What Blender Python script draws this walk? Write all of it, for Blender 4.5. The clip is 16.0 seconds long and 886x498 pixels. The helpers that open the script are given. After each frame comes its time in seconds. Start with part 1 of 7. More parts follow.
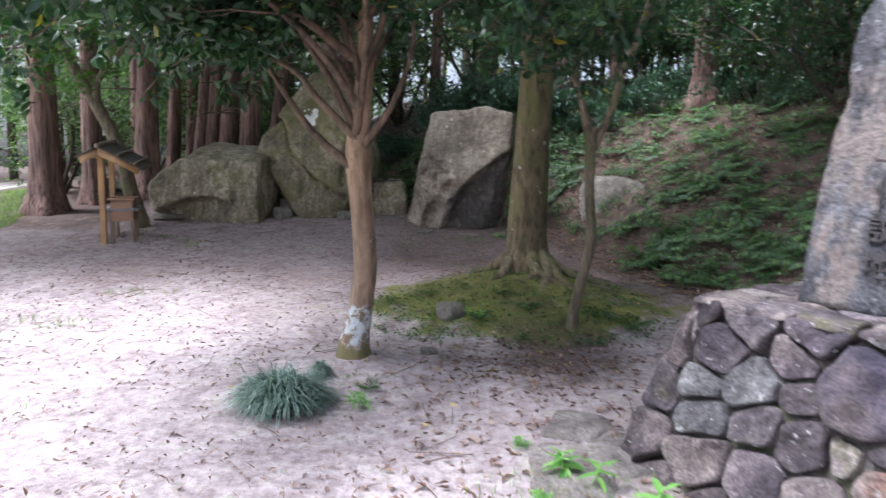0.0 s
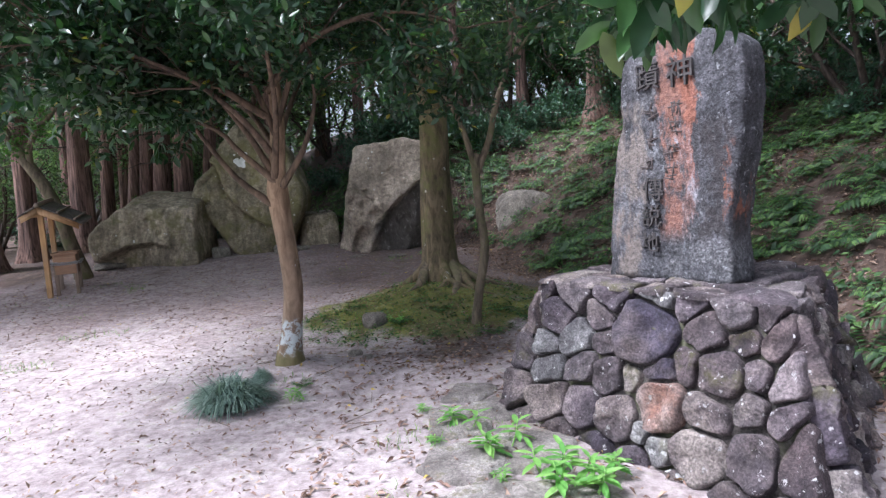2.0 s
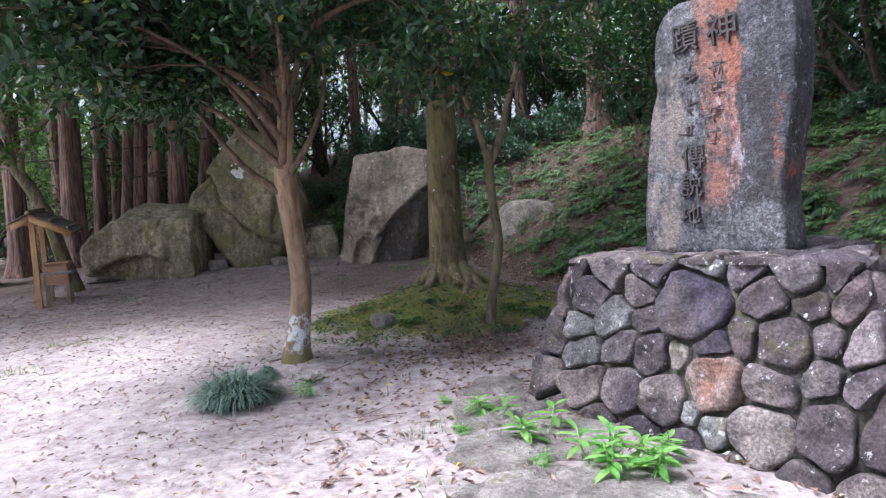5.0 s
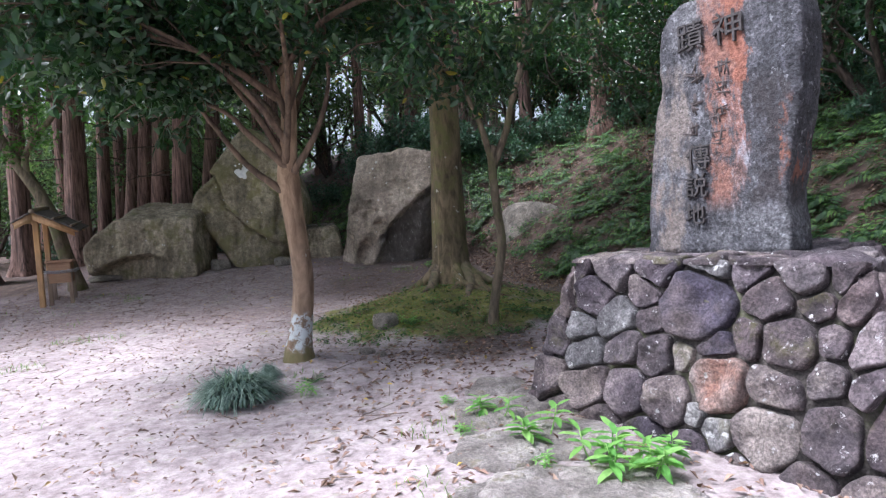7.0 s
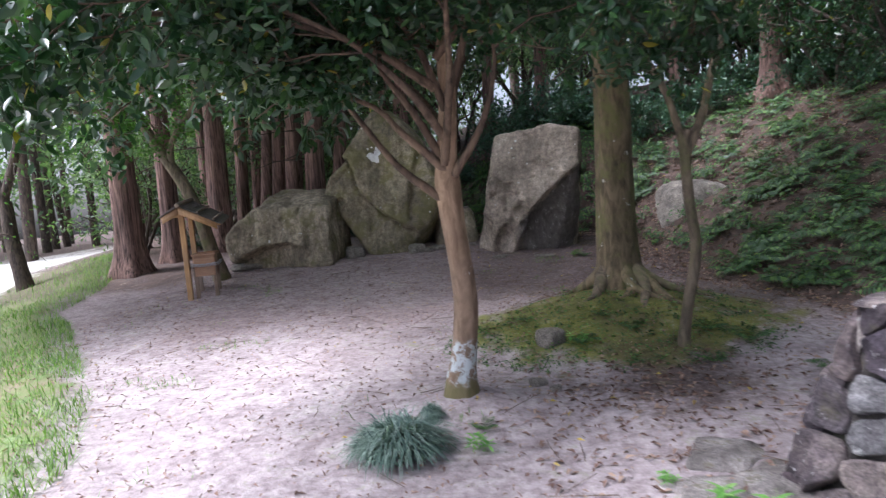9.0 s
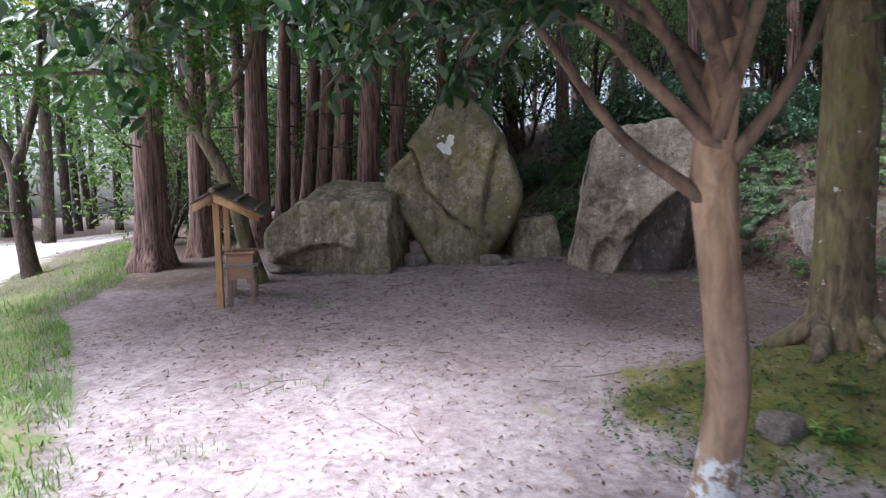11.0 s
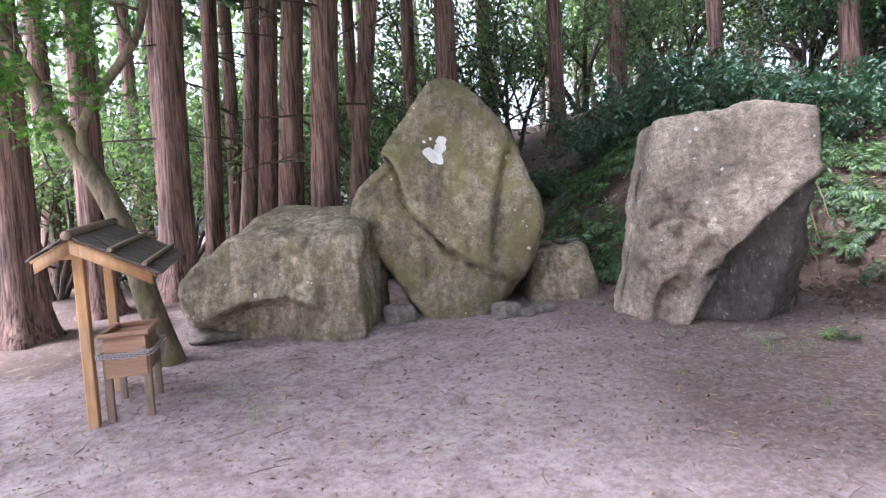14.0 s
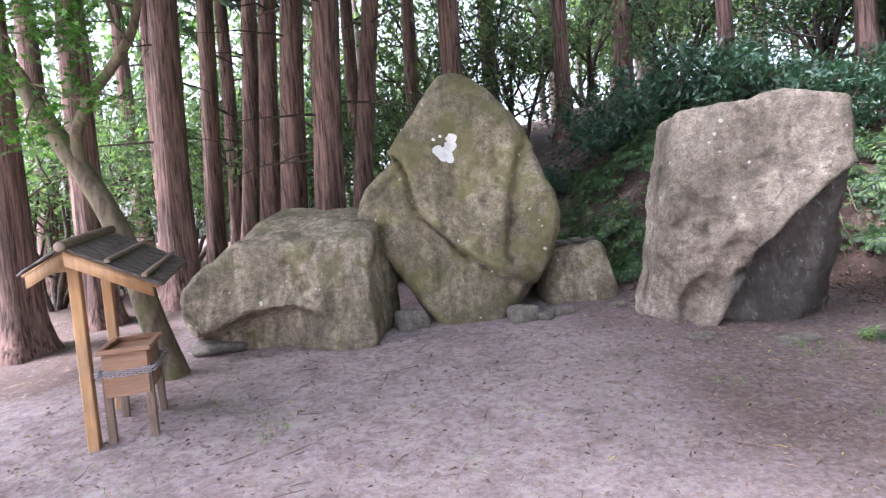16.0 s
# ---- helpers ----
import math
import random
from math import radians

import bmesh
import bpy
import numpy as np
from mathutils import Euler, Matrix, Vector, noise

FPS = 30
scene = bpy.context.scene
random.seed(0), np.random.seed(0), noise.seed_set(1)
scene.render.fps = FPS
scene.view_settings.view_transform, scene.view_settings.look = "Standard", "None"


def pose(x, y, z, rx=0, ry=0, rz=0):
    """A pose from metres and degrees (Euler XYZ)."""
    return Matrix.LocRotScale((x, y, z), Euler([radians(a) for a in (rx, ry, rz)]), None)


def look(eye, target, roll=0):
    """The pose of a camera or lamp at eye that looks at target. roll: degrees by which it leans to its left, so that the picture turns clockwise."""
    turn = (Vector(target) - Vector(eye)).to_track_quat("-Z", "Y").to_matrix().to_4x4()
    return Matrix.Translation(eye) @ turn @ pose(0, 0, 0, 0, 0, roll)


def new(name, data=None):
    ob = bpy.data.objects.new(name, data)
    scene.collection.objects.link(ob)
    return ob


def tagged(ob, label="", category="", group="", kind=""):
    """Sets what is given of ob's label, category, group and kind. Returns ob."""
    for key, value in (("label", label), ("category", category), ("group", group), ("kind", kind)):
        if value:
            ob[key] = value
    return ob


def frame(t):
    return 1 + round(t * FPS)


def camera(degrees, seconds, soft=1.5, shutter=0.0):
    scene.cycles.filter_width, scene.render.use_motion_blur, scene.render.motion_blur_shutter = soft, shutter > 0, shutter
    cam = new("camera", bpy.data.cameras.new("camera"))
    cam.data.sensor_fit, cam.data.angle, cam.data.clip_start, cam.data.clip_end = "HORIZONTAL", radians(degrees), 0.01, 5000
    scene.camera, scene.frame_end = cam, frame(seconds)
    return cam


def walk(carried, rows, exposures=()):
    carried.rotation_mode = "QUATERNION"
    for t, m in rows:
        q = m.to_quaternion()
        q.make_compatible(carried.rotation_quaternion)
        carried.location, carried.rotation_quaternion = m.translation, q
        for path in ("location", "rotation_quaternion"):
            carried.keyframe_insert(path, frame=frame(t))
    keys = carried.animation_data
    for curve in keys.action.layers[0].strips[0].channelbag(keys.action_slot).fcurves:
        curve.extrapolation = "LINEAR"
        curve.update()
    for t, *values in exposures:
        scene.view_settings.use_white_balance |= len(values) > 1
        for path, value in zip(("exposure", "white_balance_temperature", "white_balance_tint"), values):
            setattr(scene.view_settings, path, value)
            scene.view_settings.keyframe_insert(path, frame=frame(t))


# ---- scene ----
cam = camera(70.8, 16.0, soft=1.3, shutter=0.4)
PATH = [
    (0, (0.122, -0.168, 1.443), (0.068, 1.817, 1.202), 1.0),
    (0.5, (0.23, -0.555, 1.435), (0.304, 1.428, 1.182), -1.6),
    (1, (0.387, -0.811, 1.452), (0.366, 1.178, 1.236), -2.9),
    (1.5, (0.491, -0.971, 1.455), (0.499, 1.024, 1.307), -3.4),
    (2, (0.436, -1.12, 1.458), (0.552, 0.869, 1.286), -4.2),
    (2.5, (0.404, -1.142, 1.457), (0.536, 0.847, 1.297), -4.5),
    (3, (0.27, -1.037, 1.336), (0.45, 0.95, 1.202), -7.6),
    (3.5, (0.221, -0.928, 1.213), (0.352, 1.067, 1.186), -5.5),
    (4, (0.219, -0.894, 1.166), (0.362, 1.099, 1.09), -4.4),
    (4.2, (0.222, -0.885, 1.161), (0.37, 1.108, 1.069), -4.5),
    (6.5, (0.243, -0.863, 1.138), (0.393, 1.13, 1.063), -4.5),
    (7, (0.235, -0.856, 1.13), (0.375, 1.138, 1.052), -4.1),
    (7.5, (0.284, -0.803, 1.232), (0.398, 1.189, 1.104), -4.9),
    (8, (0.278, -0.678, 1.364), (0.208, 1.311, 1.167), -3.8),
    (8.5, (0.06, -0.377, 1.421), (0.003, 1.617, 1.277), -3.0),
    (9, (-0.164, -0.014, 1.465), (-0.402, 1.966, 1.311), -5.2),
    (9.5, (-0.509, 0.341, 1.526), (-0.769, 2.322, 1.433), -4.9),
    (9.7, (-0.607, 0.53, 1.549), (-0.917, 2.499, 1.384), -3.1),
    (11.8, (-1.591, 2.442, 1.451), (-1.858, 4.423, 1.379), -0.5),
    (12, (-1.657, 2.63, 1.452), (-1.839, 4.621, 1.404), -2.0),
    (12.5, (-1.788, 3.126, 1.492), (-2.026, 5.112, 1.482), -3.5),
    (13, (-1.909, 3.579, 1.54), (-2.048, 5.573, 1.608), -3.5),
    (13.5, (-2.024, 4.037, 1.574), (-2.111, 6.035, 1.585), -4.9),
    (14, (-2.029, 4.382, 1.673), (-2.194, 6.372, 1.574), -4.1),
    (14.5, (-2.138, 4.594, 1.706), (-2.249, 6.589, 1.622), -5.9),
    (15, (-2.156, 4.635, 1.713), (-2.275, 6.63, 1.63), -5.4),
    (15.5, (-2.162, 4.636, 1.702), (-2.299, 6.629, 1.608), -5.4),
    (16, (-2.181, 4.649, 1.711), (-2.345, 6.639, 1.606), -5.2),
]
EXPOSURES = [(0, 1.15, 5600, 15), (2, 0.95, 5600, 15), (7, 0.95, 5600, 16), (9.5, 1.0, 5600, 18), (12, 1.1, 5650, 21), (13, 1.95, 5650, 24), (14, 2.35, 5650, 24), (16, 2.45, 5650, 24)]
walk(cam, [(t, look(eye, target, roll)) for t, eye, target, roll in PATH], EXPOSURES)

# ---- light ----
world = bpy.data.worlds.new("sky")
scene.world = world
world.use_nodes = True
_wn = world.node_tree
_sky = _wn.nodes.new("ShaderNodeTexSky")
_sky.sky_type = "NISHITA"
_sky.sun_disc = False
_sky.sun_elevation = radians(56)
_sky.sun_rotation = radians(-100)
_sky.air_density, _sky.dust_density, _sky.ozone_density = 1.0, 6.0, 0.6
_bg = _wn.nodes["Background"]
_bg.inputs["Strength"].default_value = 0.15
# a thin white veil of cloud takes most of the blue out of the sky
_veil = _wn.nodes.new("ShaderNodeHueSaturation")
_veil.inputs["Saturation"].default_value = 0.4
_wn.links.new(_sky.outputs[0], _veil.inputs["Color"])
_wn.links.new(_veil.outputs[0], _bg.inputs[0])

sun = new("sun", bpy.data.lights.new("sun", "SUN"))
sun.data.energy = 3.2
sun.data.angle = radians(20)
sun.data.color = (1.0, 0.96, 0.9)
# the veiled sun stands high to the left, over the open ground
sun.matrix_world = look((-10.5, -2.0, 16.5), (0, 0, 0))


# ---- small tools ----
rng = np.random.default_rng(7)


def make_mesh(name, V, Q=None, T=None, smooth=False):
    me = bpy.data.meshes.new(name)
    V = np.asarray(V, dtype=np.float32)
    Q = np.zeros((0, 4), np.int32) if Q is None else np.asarray(Q, np.int32).reshape(-1, 4)
    T = np.zeros((0, 3), np.int32) if T is None else np.asarray(T, np.int32).reshape(-1, 3)
    me.vertices.add(len(V))
    me.vertices.foreach_set("co", V.ravel())
    me.loops.add(Q.size + T.size)
    me.loops.foreach_set("vertex_index", np.concatenate([Q.ravel(), T.ravel()]).astype(np.int32))
    me.polygons.add(len(Q) + len(T))
    starts = np.concatenate([np.arange(len(Q)) * 4, Q.size + np.arange(len(T)) * 3]).astype(np.int32)
    me.polygons.foreach_set("loop_start", starts)
    if smooth:
        me.polygons.foreach_set("use_smooth", np.ones(len(Q) + len(T), dtype=bool))
    me.update(calc_edges=True)
    return me


class Pile:
    """Collects vertices, quads and triangles for one mesh."""

    def __init__(self):
        self.v, self.q, self.t, self.n = [], [], [], 0

    def add(self, V, Q=None, T=None):
        V = np.asarray(V, float).reshape(-1, 3)
        if Q is not None and len(Q):
            self.q.append(np.asarray(Q, int) + self.n)
        if T is not None and len(T):
            self.t.append(np.asarray(T, int) + self.n)
        self.v.append(V)
        self.n += len(V)
        return self

    def mesh(self, name, smooth=False):
        return make_mesh(name, np.concatenate(self.v), np.concatenate(self.q) if self.q else None,
                         np.concatenate(self.t) if self.t else None, smooth)


def part(name, me, material, parent=None, label="", m=None):
    """One mesh object, under a thing or under a part."""
    if isinstance(me, Pile):
        me = me.mesh(name)
    elif isinstance(me, bmesh.types.BMesh):
        data = bpy.data.meshes.new(name)
        me.to_mesh(data)
        me.free()
        me = data
    if material and not me.materials:
        me.materials.append(material)
    ob = new(name, me)
    if parent is not None:
        ob.parent = parent
    if m is not None:
        ob.matrix_basis = m
    if label:
        ob["label"] = label
    return ob


def thing(name, m, label, category, group="", kind=""):
    ob = new(name)
    ob.empty_display_size = 0.1
    ob.matrix_basis = m
    return tagged(ob, label, category, group, kind)


def unit(v):
    v = np.asarray(v, float)
    return v / np.maximum(np.linalg.norm(v, axis=-1, keepdims=True), 1e-9)


def fbm(x, y, z=0.0, scale=1.0, octaves=4):
    return noise.fractal(Vector((x * scale, y * scale, z * scale)), 1.0, 2.0, octaves)


def tube(pts, radii, sides=8, rough=0.0, seed=0.0, cap=True):
    """A tapered tube along points, with an uneven skin."""
    P = np.asarray(pts, float)
    R = np.asarray(radii, float)
    D = unit(np.gradient(P, axis=0))
    ref = np.array([1.0, 0, 0]) if abs(D[0][0]) < 0.8 else np.array([0, 1.0, 0])
    A = np.linspace(0, 2 * math.pi, sides, endpoint=False)
    V = []
    for p, d, r in zip(P, D, R):
        a = unit(ref - d * np.dot(ref, d))
        b = np.cross(d, a)
        ref = a
        k = np.ones(sides)
        if rough:
            k += rough * np.array([noise.noise(Vector((math.cos(t) * 2.2 + seed, math.sin(t) * 2.2, p[2] * 0.7 + p[0] * 0.5))) for t in A])
        V.append(p + r * k[:, None] * (np.cos(A)[:, None] * a + np.sin(A)[:, None] * b))
    n = len(P)
    i, j = np.meshgrid(np.arange(n - 1), np.arange(sides), indexing="ij")
    k = (j + 1) % sides
    Q = np.stack([i * sides + j, i * sides + k, (i + 1) * sides + k, (i + 1) * sides + j], -1).reshape(-1, 4)
    V = np.concatenate(V)
    T = None
    if cap:
        V = np.concatenate([V, [P[-1]]])
        T = [((n - 1) * sides + a, (n - 1) * sides + (a + 1) % sides, n * sides) for a in range(sides)]
    return V, Q, T


def smooth_path(pts, n=12):
    """Points along a Catmull-Rom curve through pts (each with its radius as fourth number)."""
    P = np.asarray(pts, float)
    P = np.concatenate([[2 * P[0] - P[1]], P, [2 * P[-1] - P[-2]]])
    out = []
    m = len(P) - 3
    for s in np.linspace(0, m, n):
        i = min(int(s), m - 1)
        u = s - i
        a, b, c, d = P[i:i + 4]
        out.append(0.5 * (2 * b + (c - a) * u + (2 * a - 5 * b + 4 * c - d) * u * u + (3 * b - a - 3 * c + d) * u ** 3))
    out = np.array(out)
    return out[:, :3], np.maximum(out[:, 3], 0.002)


LEAF = (np.array([(0, 0, 0), (0.2, 0.4, 0.04), (0, 1, -0.1), (-0.2, 0.4, 0.04)]), np.array([(0, 1, 2, 3)]))
BROAD = (np.array([(0, 0, 0), (0.13, 0.15, 0.02), (0.21, 0.42, 0.03), (0.15, 0.75, 0), (0, 1, -0.1), (-0.15, 0.75, 0), (-0.21, 0.42, 0.03),
                   (-0.13, 0.15, 0.02), (0, 0.42, -0.035), (0, 0.75, -0.05)]),
         np.array([(0, 1, 2, 8), (8, 2, 3, 9), (9, 3, 4, 4), (0, 8, 6, 7), (8, 9, 5, 6), (9, 4, 4, 5)]))
SPRAY = (np.array([(0, 0, 0), (0.1, 0.3, 0), (0.16, 0.35, -0.04), (0.04, 0.6, 0), (0, 1, -0.15), (-0.04, 0.6, 0), (-0.16, 0.35, -0.04), (-0.1, 0.3, 0)]),
         np.array([(0, 1, 3, 5), (0, 5, 7, 0), (1, 2, 3, 3), (3, 4, 5, 5), (5, 6, 7, 7)]))
BLADE = (np.array([(-0.02, 0, 0), (0.02, 0, 0), (0.018, 0.5, 0.09), (-0.018, 0.5, 0.09), (0.0, 1, 0.0)]), np.array([(0, 1, 2, 3), (3, 2, 4, 4)]))


def star_leaf():
    """A palmate leaf with seven lobes."""
    V, k = [(0, 0.35, 0)], 7
    for i in range(k):
        a = radians(-130 + 260 * i / (k - 1))
        b = radians(-130 + 260 * (i + 0.5) / (k - 1))
        r = 0.62 - 0.035 * abs(i - 3) ** 1.6
        V.append((math.sin(a) * r, 0.35 + math.cos(a) * r, -0.05))
        V.append((math.sin(b) * 0.2, 0.35 + math.cos(b) * 0.2, 0))
    n = len(V) - 1
    T = [(0, i, i + 1) for i in range(1, n)]
    Q = np.array([(a, b, c, c) for a, b, c in T])
    return np.array(V), Q


MAPLE = star_leaf()


def leaves(P, D, N, size, shape):
    """Leaves of one shape at places P, along D, facing N. Folded quads are split to triangles."""
    P, D, N = np.asarray(P, float), unit(D), np.asarray(N, float)
    X = unit(np.cross(D, N))
    Z = np.cross(X, D)
    S, F = shape
    V = P[:, None] + np.asarray(size)[:, None, None] * (S[None, :, 0, None] * X[:, None] + S[None, :, 1, None] * D[:, None] + S[None, :, 2, None] * Z[:, None])
    off = (np.arange(len(P)) * len(S))[:, None]
    tri = np.concatenate([F[:, (0, 1, 2)], F[F[:, 2] != F[:, 3]][:, (0, 2, 3)]])
    tri = tri[(tri[:, 0] != tri[:, 2]) & (tri[:, 0] != tri[:, 1]) & (tri[:, 1] != tri[:, 2])]
    return V.reshape(-1, 3), (off[:, :, None] + tri[None]).reshape(-1, 3)


def scatter_dirs(n, r=None, lift=0.0):
    d = (r or rng).normal(size=(n, 3))
    d[:, 2] += lift
    return unit(d)


def grow(r, p, d, length, radius, depth, wood, tips, kids=4, lift=0.12, bend=0.25, keep=0.55):
    """A limb with its side limbs: polylines into wood, leaf places into tips."""
    pts, q, v = [np.array(p, float)], np.array(p, float), unit(d)
    n = 5
    for i in range(n):
        v = unit(v + r.normal(size=3) * bend * 0.5 + np.array([0, 0, lift * 0.5]))
        q = q + v * length / n
        pts.append(q.copy())
    wood.append((pts, np.linspace(radius, radius * 0.45, n + 1)))
    if depth == 0:
        for s in np.linspace(0.2, 1, 6):
            k = s * n
            i = min(int(k), n - 1)
            tips.append((pts[i] * (1 - k + i) + pts[i + 1] * (k - i), v))
        return
    for c in range(kids):
        s = 0.3 + 0.7 * (c + r.random() * 0.6) / kids
        k = min(s, 0.999) * n
        i = int(k)
        b = pts[i] * (1 - k + i) + pts[i + 1] * (k - i)
        side = unit(np.cross(v, r.normal(size=3)))
        grow(r, b, unit(v * 0.7 + side * 0.9), length * keep * (0.8 + 0.4 * r.random()), radius * 0.5, depth - 1, wood, tips, kids, lift, bend, keep)


# ---- materials ----
def nodes_of(name):
    m = bpy.data.materials.new(name)
    m.use_nodes = True
    nt = m.node_tree
    return m, nt, nt.nodes["Principled BSDF"], nt.nodes["Material Output"]


def link(nt, a, b):
    nt.links.new(a, b)


def coords(nt, space="Object"):
    return nt.nodes.new("ShaderNodeTexCoord").outputs[space]


def tex(nt, co, scale, detail=5.0, rough=0.55, stretch=None, distortion=0.0):
    if stretch:
        mp = nt.nodes.new("ShaderNodeMapping")
        mp.inputs["Scale"].default_value = stretch
        link(nt, co, mp.inputs[0])
        co = mp.outputs[0]
    t = nt.nodes.new("ShaderNodeTexNoise")
    t.inputs["Scale"].default_value, t.inputs["Detail"].default_value, t.inputs["Roughness"].default_value = scale, detail, rough
    t.inputs["Distortion"].default_value = distortion
    link(nt, co, t.inputs["Vector"])
    return t.outputs["Fac"]


def ramp(nt, fac, stops):
    r = nt.nodes.new("ShaderNodeValToRGB")
    e = r.color_ramp.elements
    while len(e) < len(stops):
        e.new(0.5)
    for k, (pos, col) in zip(e, stops):
        k.position = pos
        k.color = (*col, 1) if len(col) == 3 else col
    link(nt, fac, r.inputs[0])
    return r.outputs[0]


def mixed(nt, fac, a, b, mode="MIX"):
    m = nt.nodes.new("ShaderNodeMix")
    m.data_type, m.blend_type = "RGBA", mode
    for s, v in ((m.inputs[0], fac), (m.inputs[6], a), (m.inputs[7], b)):
        if isinstance(v, (int, float)):
            s.default_value = v
        elif isinstance(v, tuple):
            s.default_value = (*v, 1)
        else:
            link(nt, v, s)
    return m.outputs[2]


def maths(nt, op, a, b=None, c=None, clamp=False):
    m = nt.nodes.new("ShaderNodeMath")
    m.operation, m.use_clamp = op, clamp
    for s, v in zip(m.inputs, (a, b, c)):
        if v is None:
            continue
        if isinstance(v, (int, float)):
            s.default_value = v
        else:
            link(nt, v, s)
    return m.outputs[0]


def band(nt, fac, lo, hi):
    m = nt.nodes.new("ShaderNodeMapRange")
    m.interpolation_type = "SMOOTHSTEP"
    m.inputs["From Min"].default_value, m.inputs["From Max"].default_value = lo, hi
    link(nt, fac, m.inputs[0])
    return m.outputs[0]


def bumped(nt, bsdf, height, strength=0.4, distance=0.02):
    b = nt.nodes.new("ShaderNodeBump")
    b.inputs["Strength"].default_value, b.inputs["Distance"].default_value = strength, distance
    link(nt, height, b.inputs["Height"])
    link(nt, b.outputs[0], bsdf.inputs["Normal"])


def leaf_material(name, dark, mid, light, rough=0.45, through_light=0.3, yellow=None):
    m, nt, bsdf, out = nodes_of(name)
    rnd = nt.nodes.new("ShaderNodeNewGeometry").outputs["Random Per Island"]
    stops = [(0.0, dark), (0.5, mid), (0.93, light)]
    if yellow:
        stops += [(0.984, light), (0.99, yellow)]
    col = ramp(nt, rnd, stops)
    vein = tex(nt, coords(nt), 30, 3)
    col = mixed(nt, 0.35, col, ramp(nt, vein, [(0.3, (0.35, 0.35, 0.35)), (0.7, (1.3, 1.3, 1.3))]), "MULTIPLY")
    link(nt, col, bsdf.inputs["Base Color"])
    bsdf.inputs["Roughness"].default_value = rough
    tr = nt.nodes.new("ShaderNodeBsdfTranslucent")
    link(nt, mixed(nt, 1.0, col, (1.2, 1.5, 0.5), "MULTIPLY"), tr.inputs[0])
    mx = nt.nodes.new("ShaderNodeMixShader")
    mx.inputs[0].default_value = through_light
    link(nt, bsdf.outputs[0], mx.inputs[1])
    link(nt, tr.outputs[0], mx.inputs[2])
    link(nt, mx.outputs[0], out.inputs["Surface"])
    return m


def bark_material(name, dark, light, grain=(14, 14, 1.6), moss=None, strength=0.8, patches=None):
    m, nt, bsdf, out = nodes_of(name)
    co = coords(nt)
    fine = tex(nt, co, 2.2, 6, 0.65, grain, 0.6)
    big = tex(nt, co, 1.3, 4)
    col = ramp(nt, fine, [(0.36, dark), (0.64, light)])
    col = mixed(nt, 0.6, col, ramp(nt, big, [(0.3, (0.55, 0.55, 0.6)), (0.7, (1.25, 1.2, 1.15))]), "MULTIPLY")
    if moss:
        col = mixed(nt, band(nt, tex(nt, co, 3.1, 6, 0.7), 0.46, 0.66), col, moss)
    if patches:
        col = mixed(nt, band(nt, tex(nt, co, 9.0, 4, 0.6), 0.66, 0.7), col, patches)
    link(nt, col, bsdf.inputs["Base Color"])
    bsdf.inputs["Roughness"].default_value = 0.9
    bumped(nt, bsdf, fine, strength, 0.03)
    return m


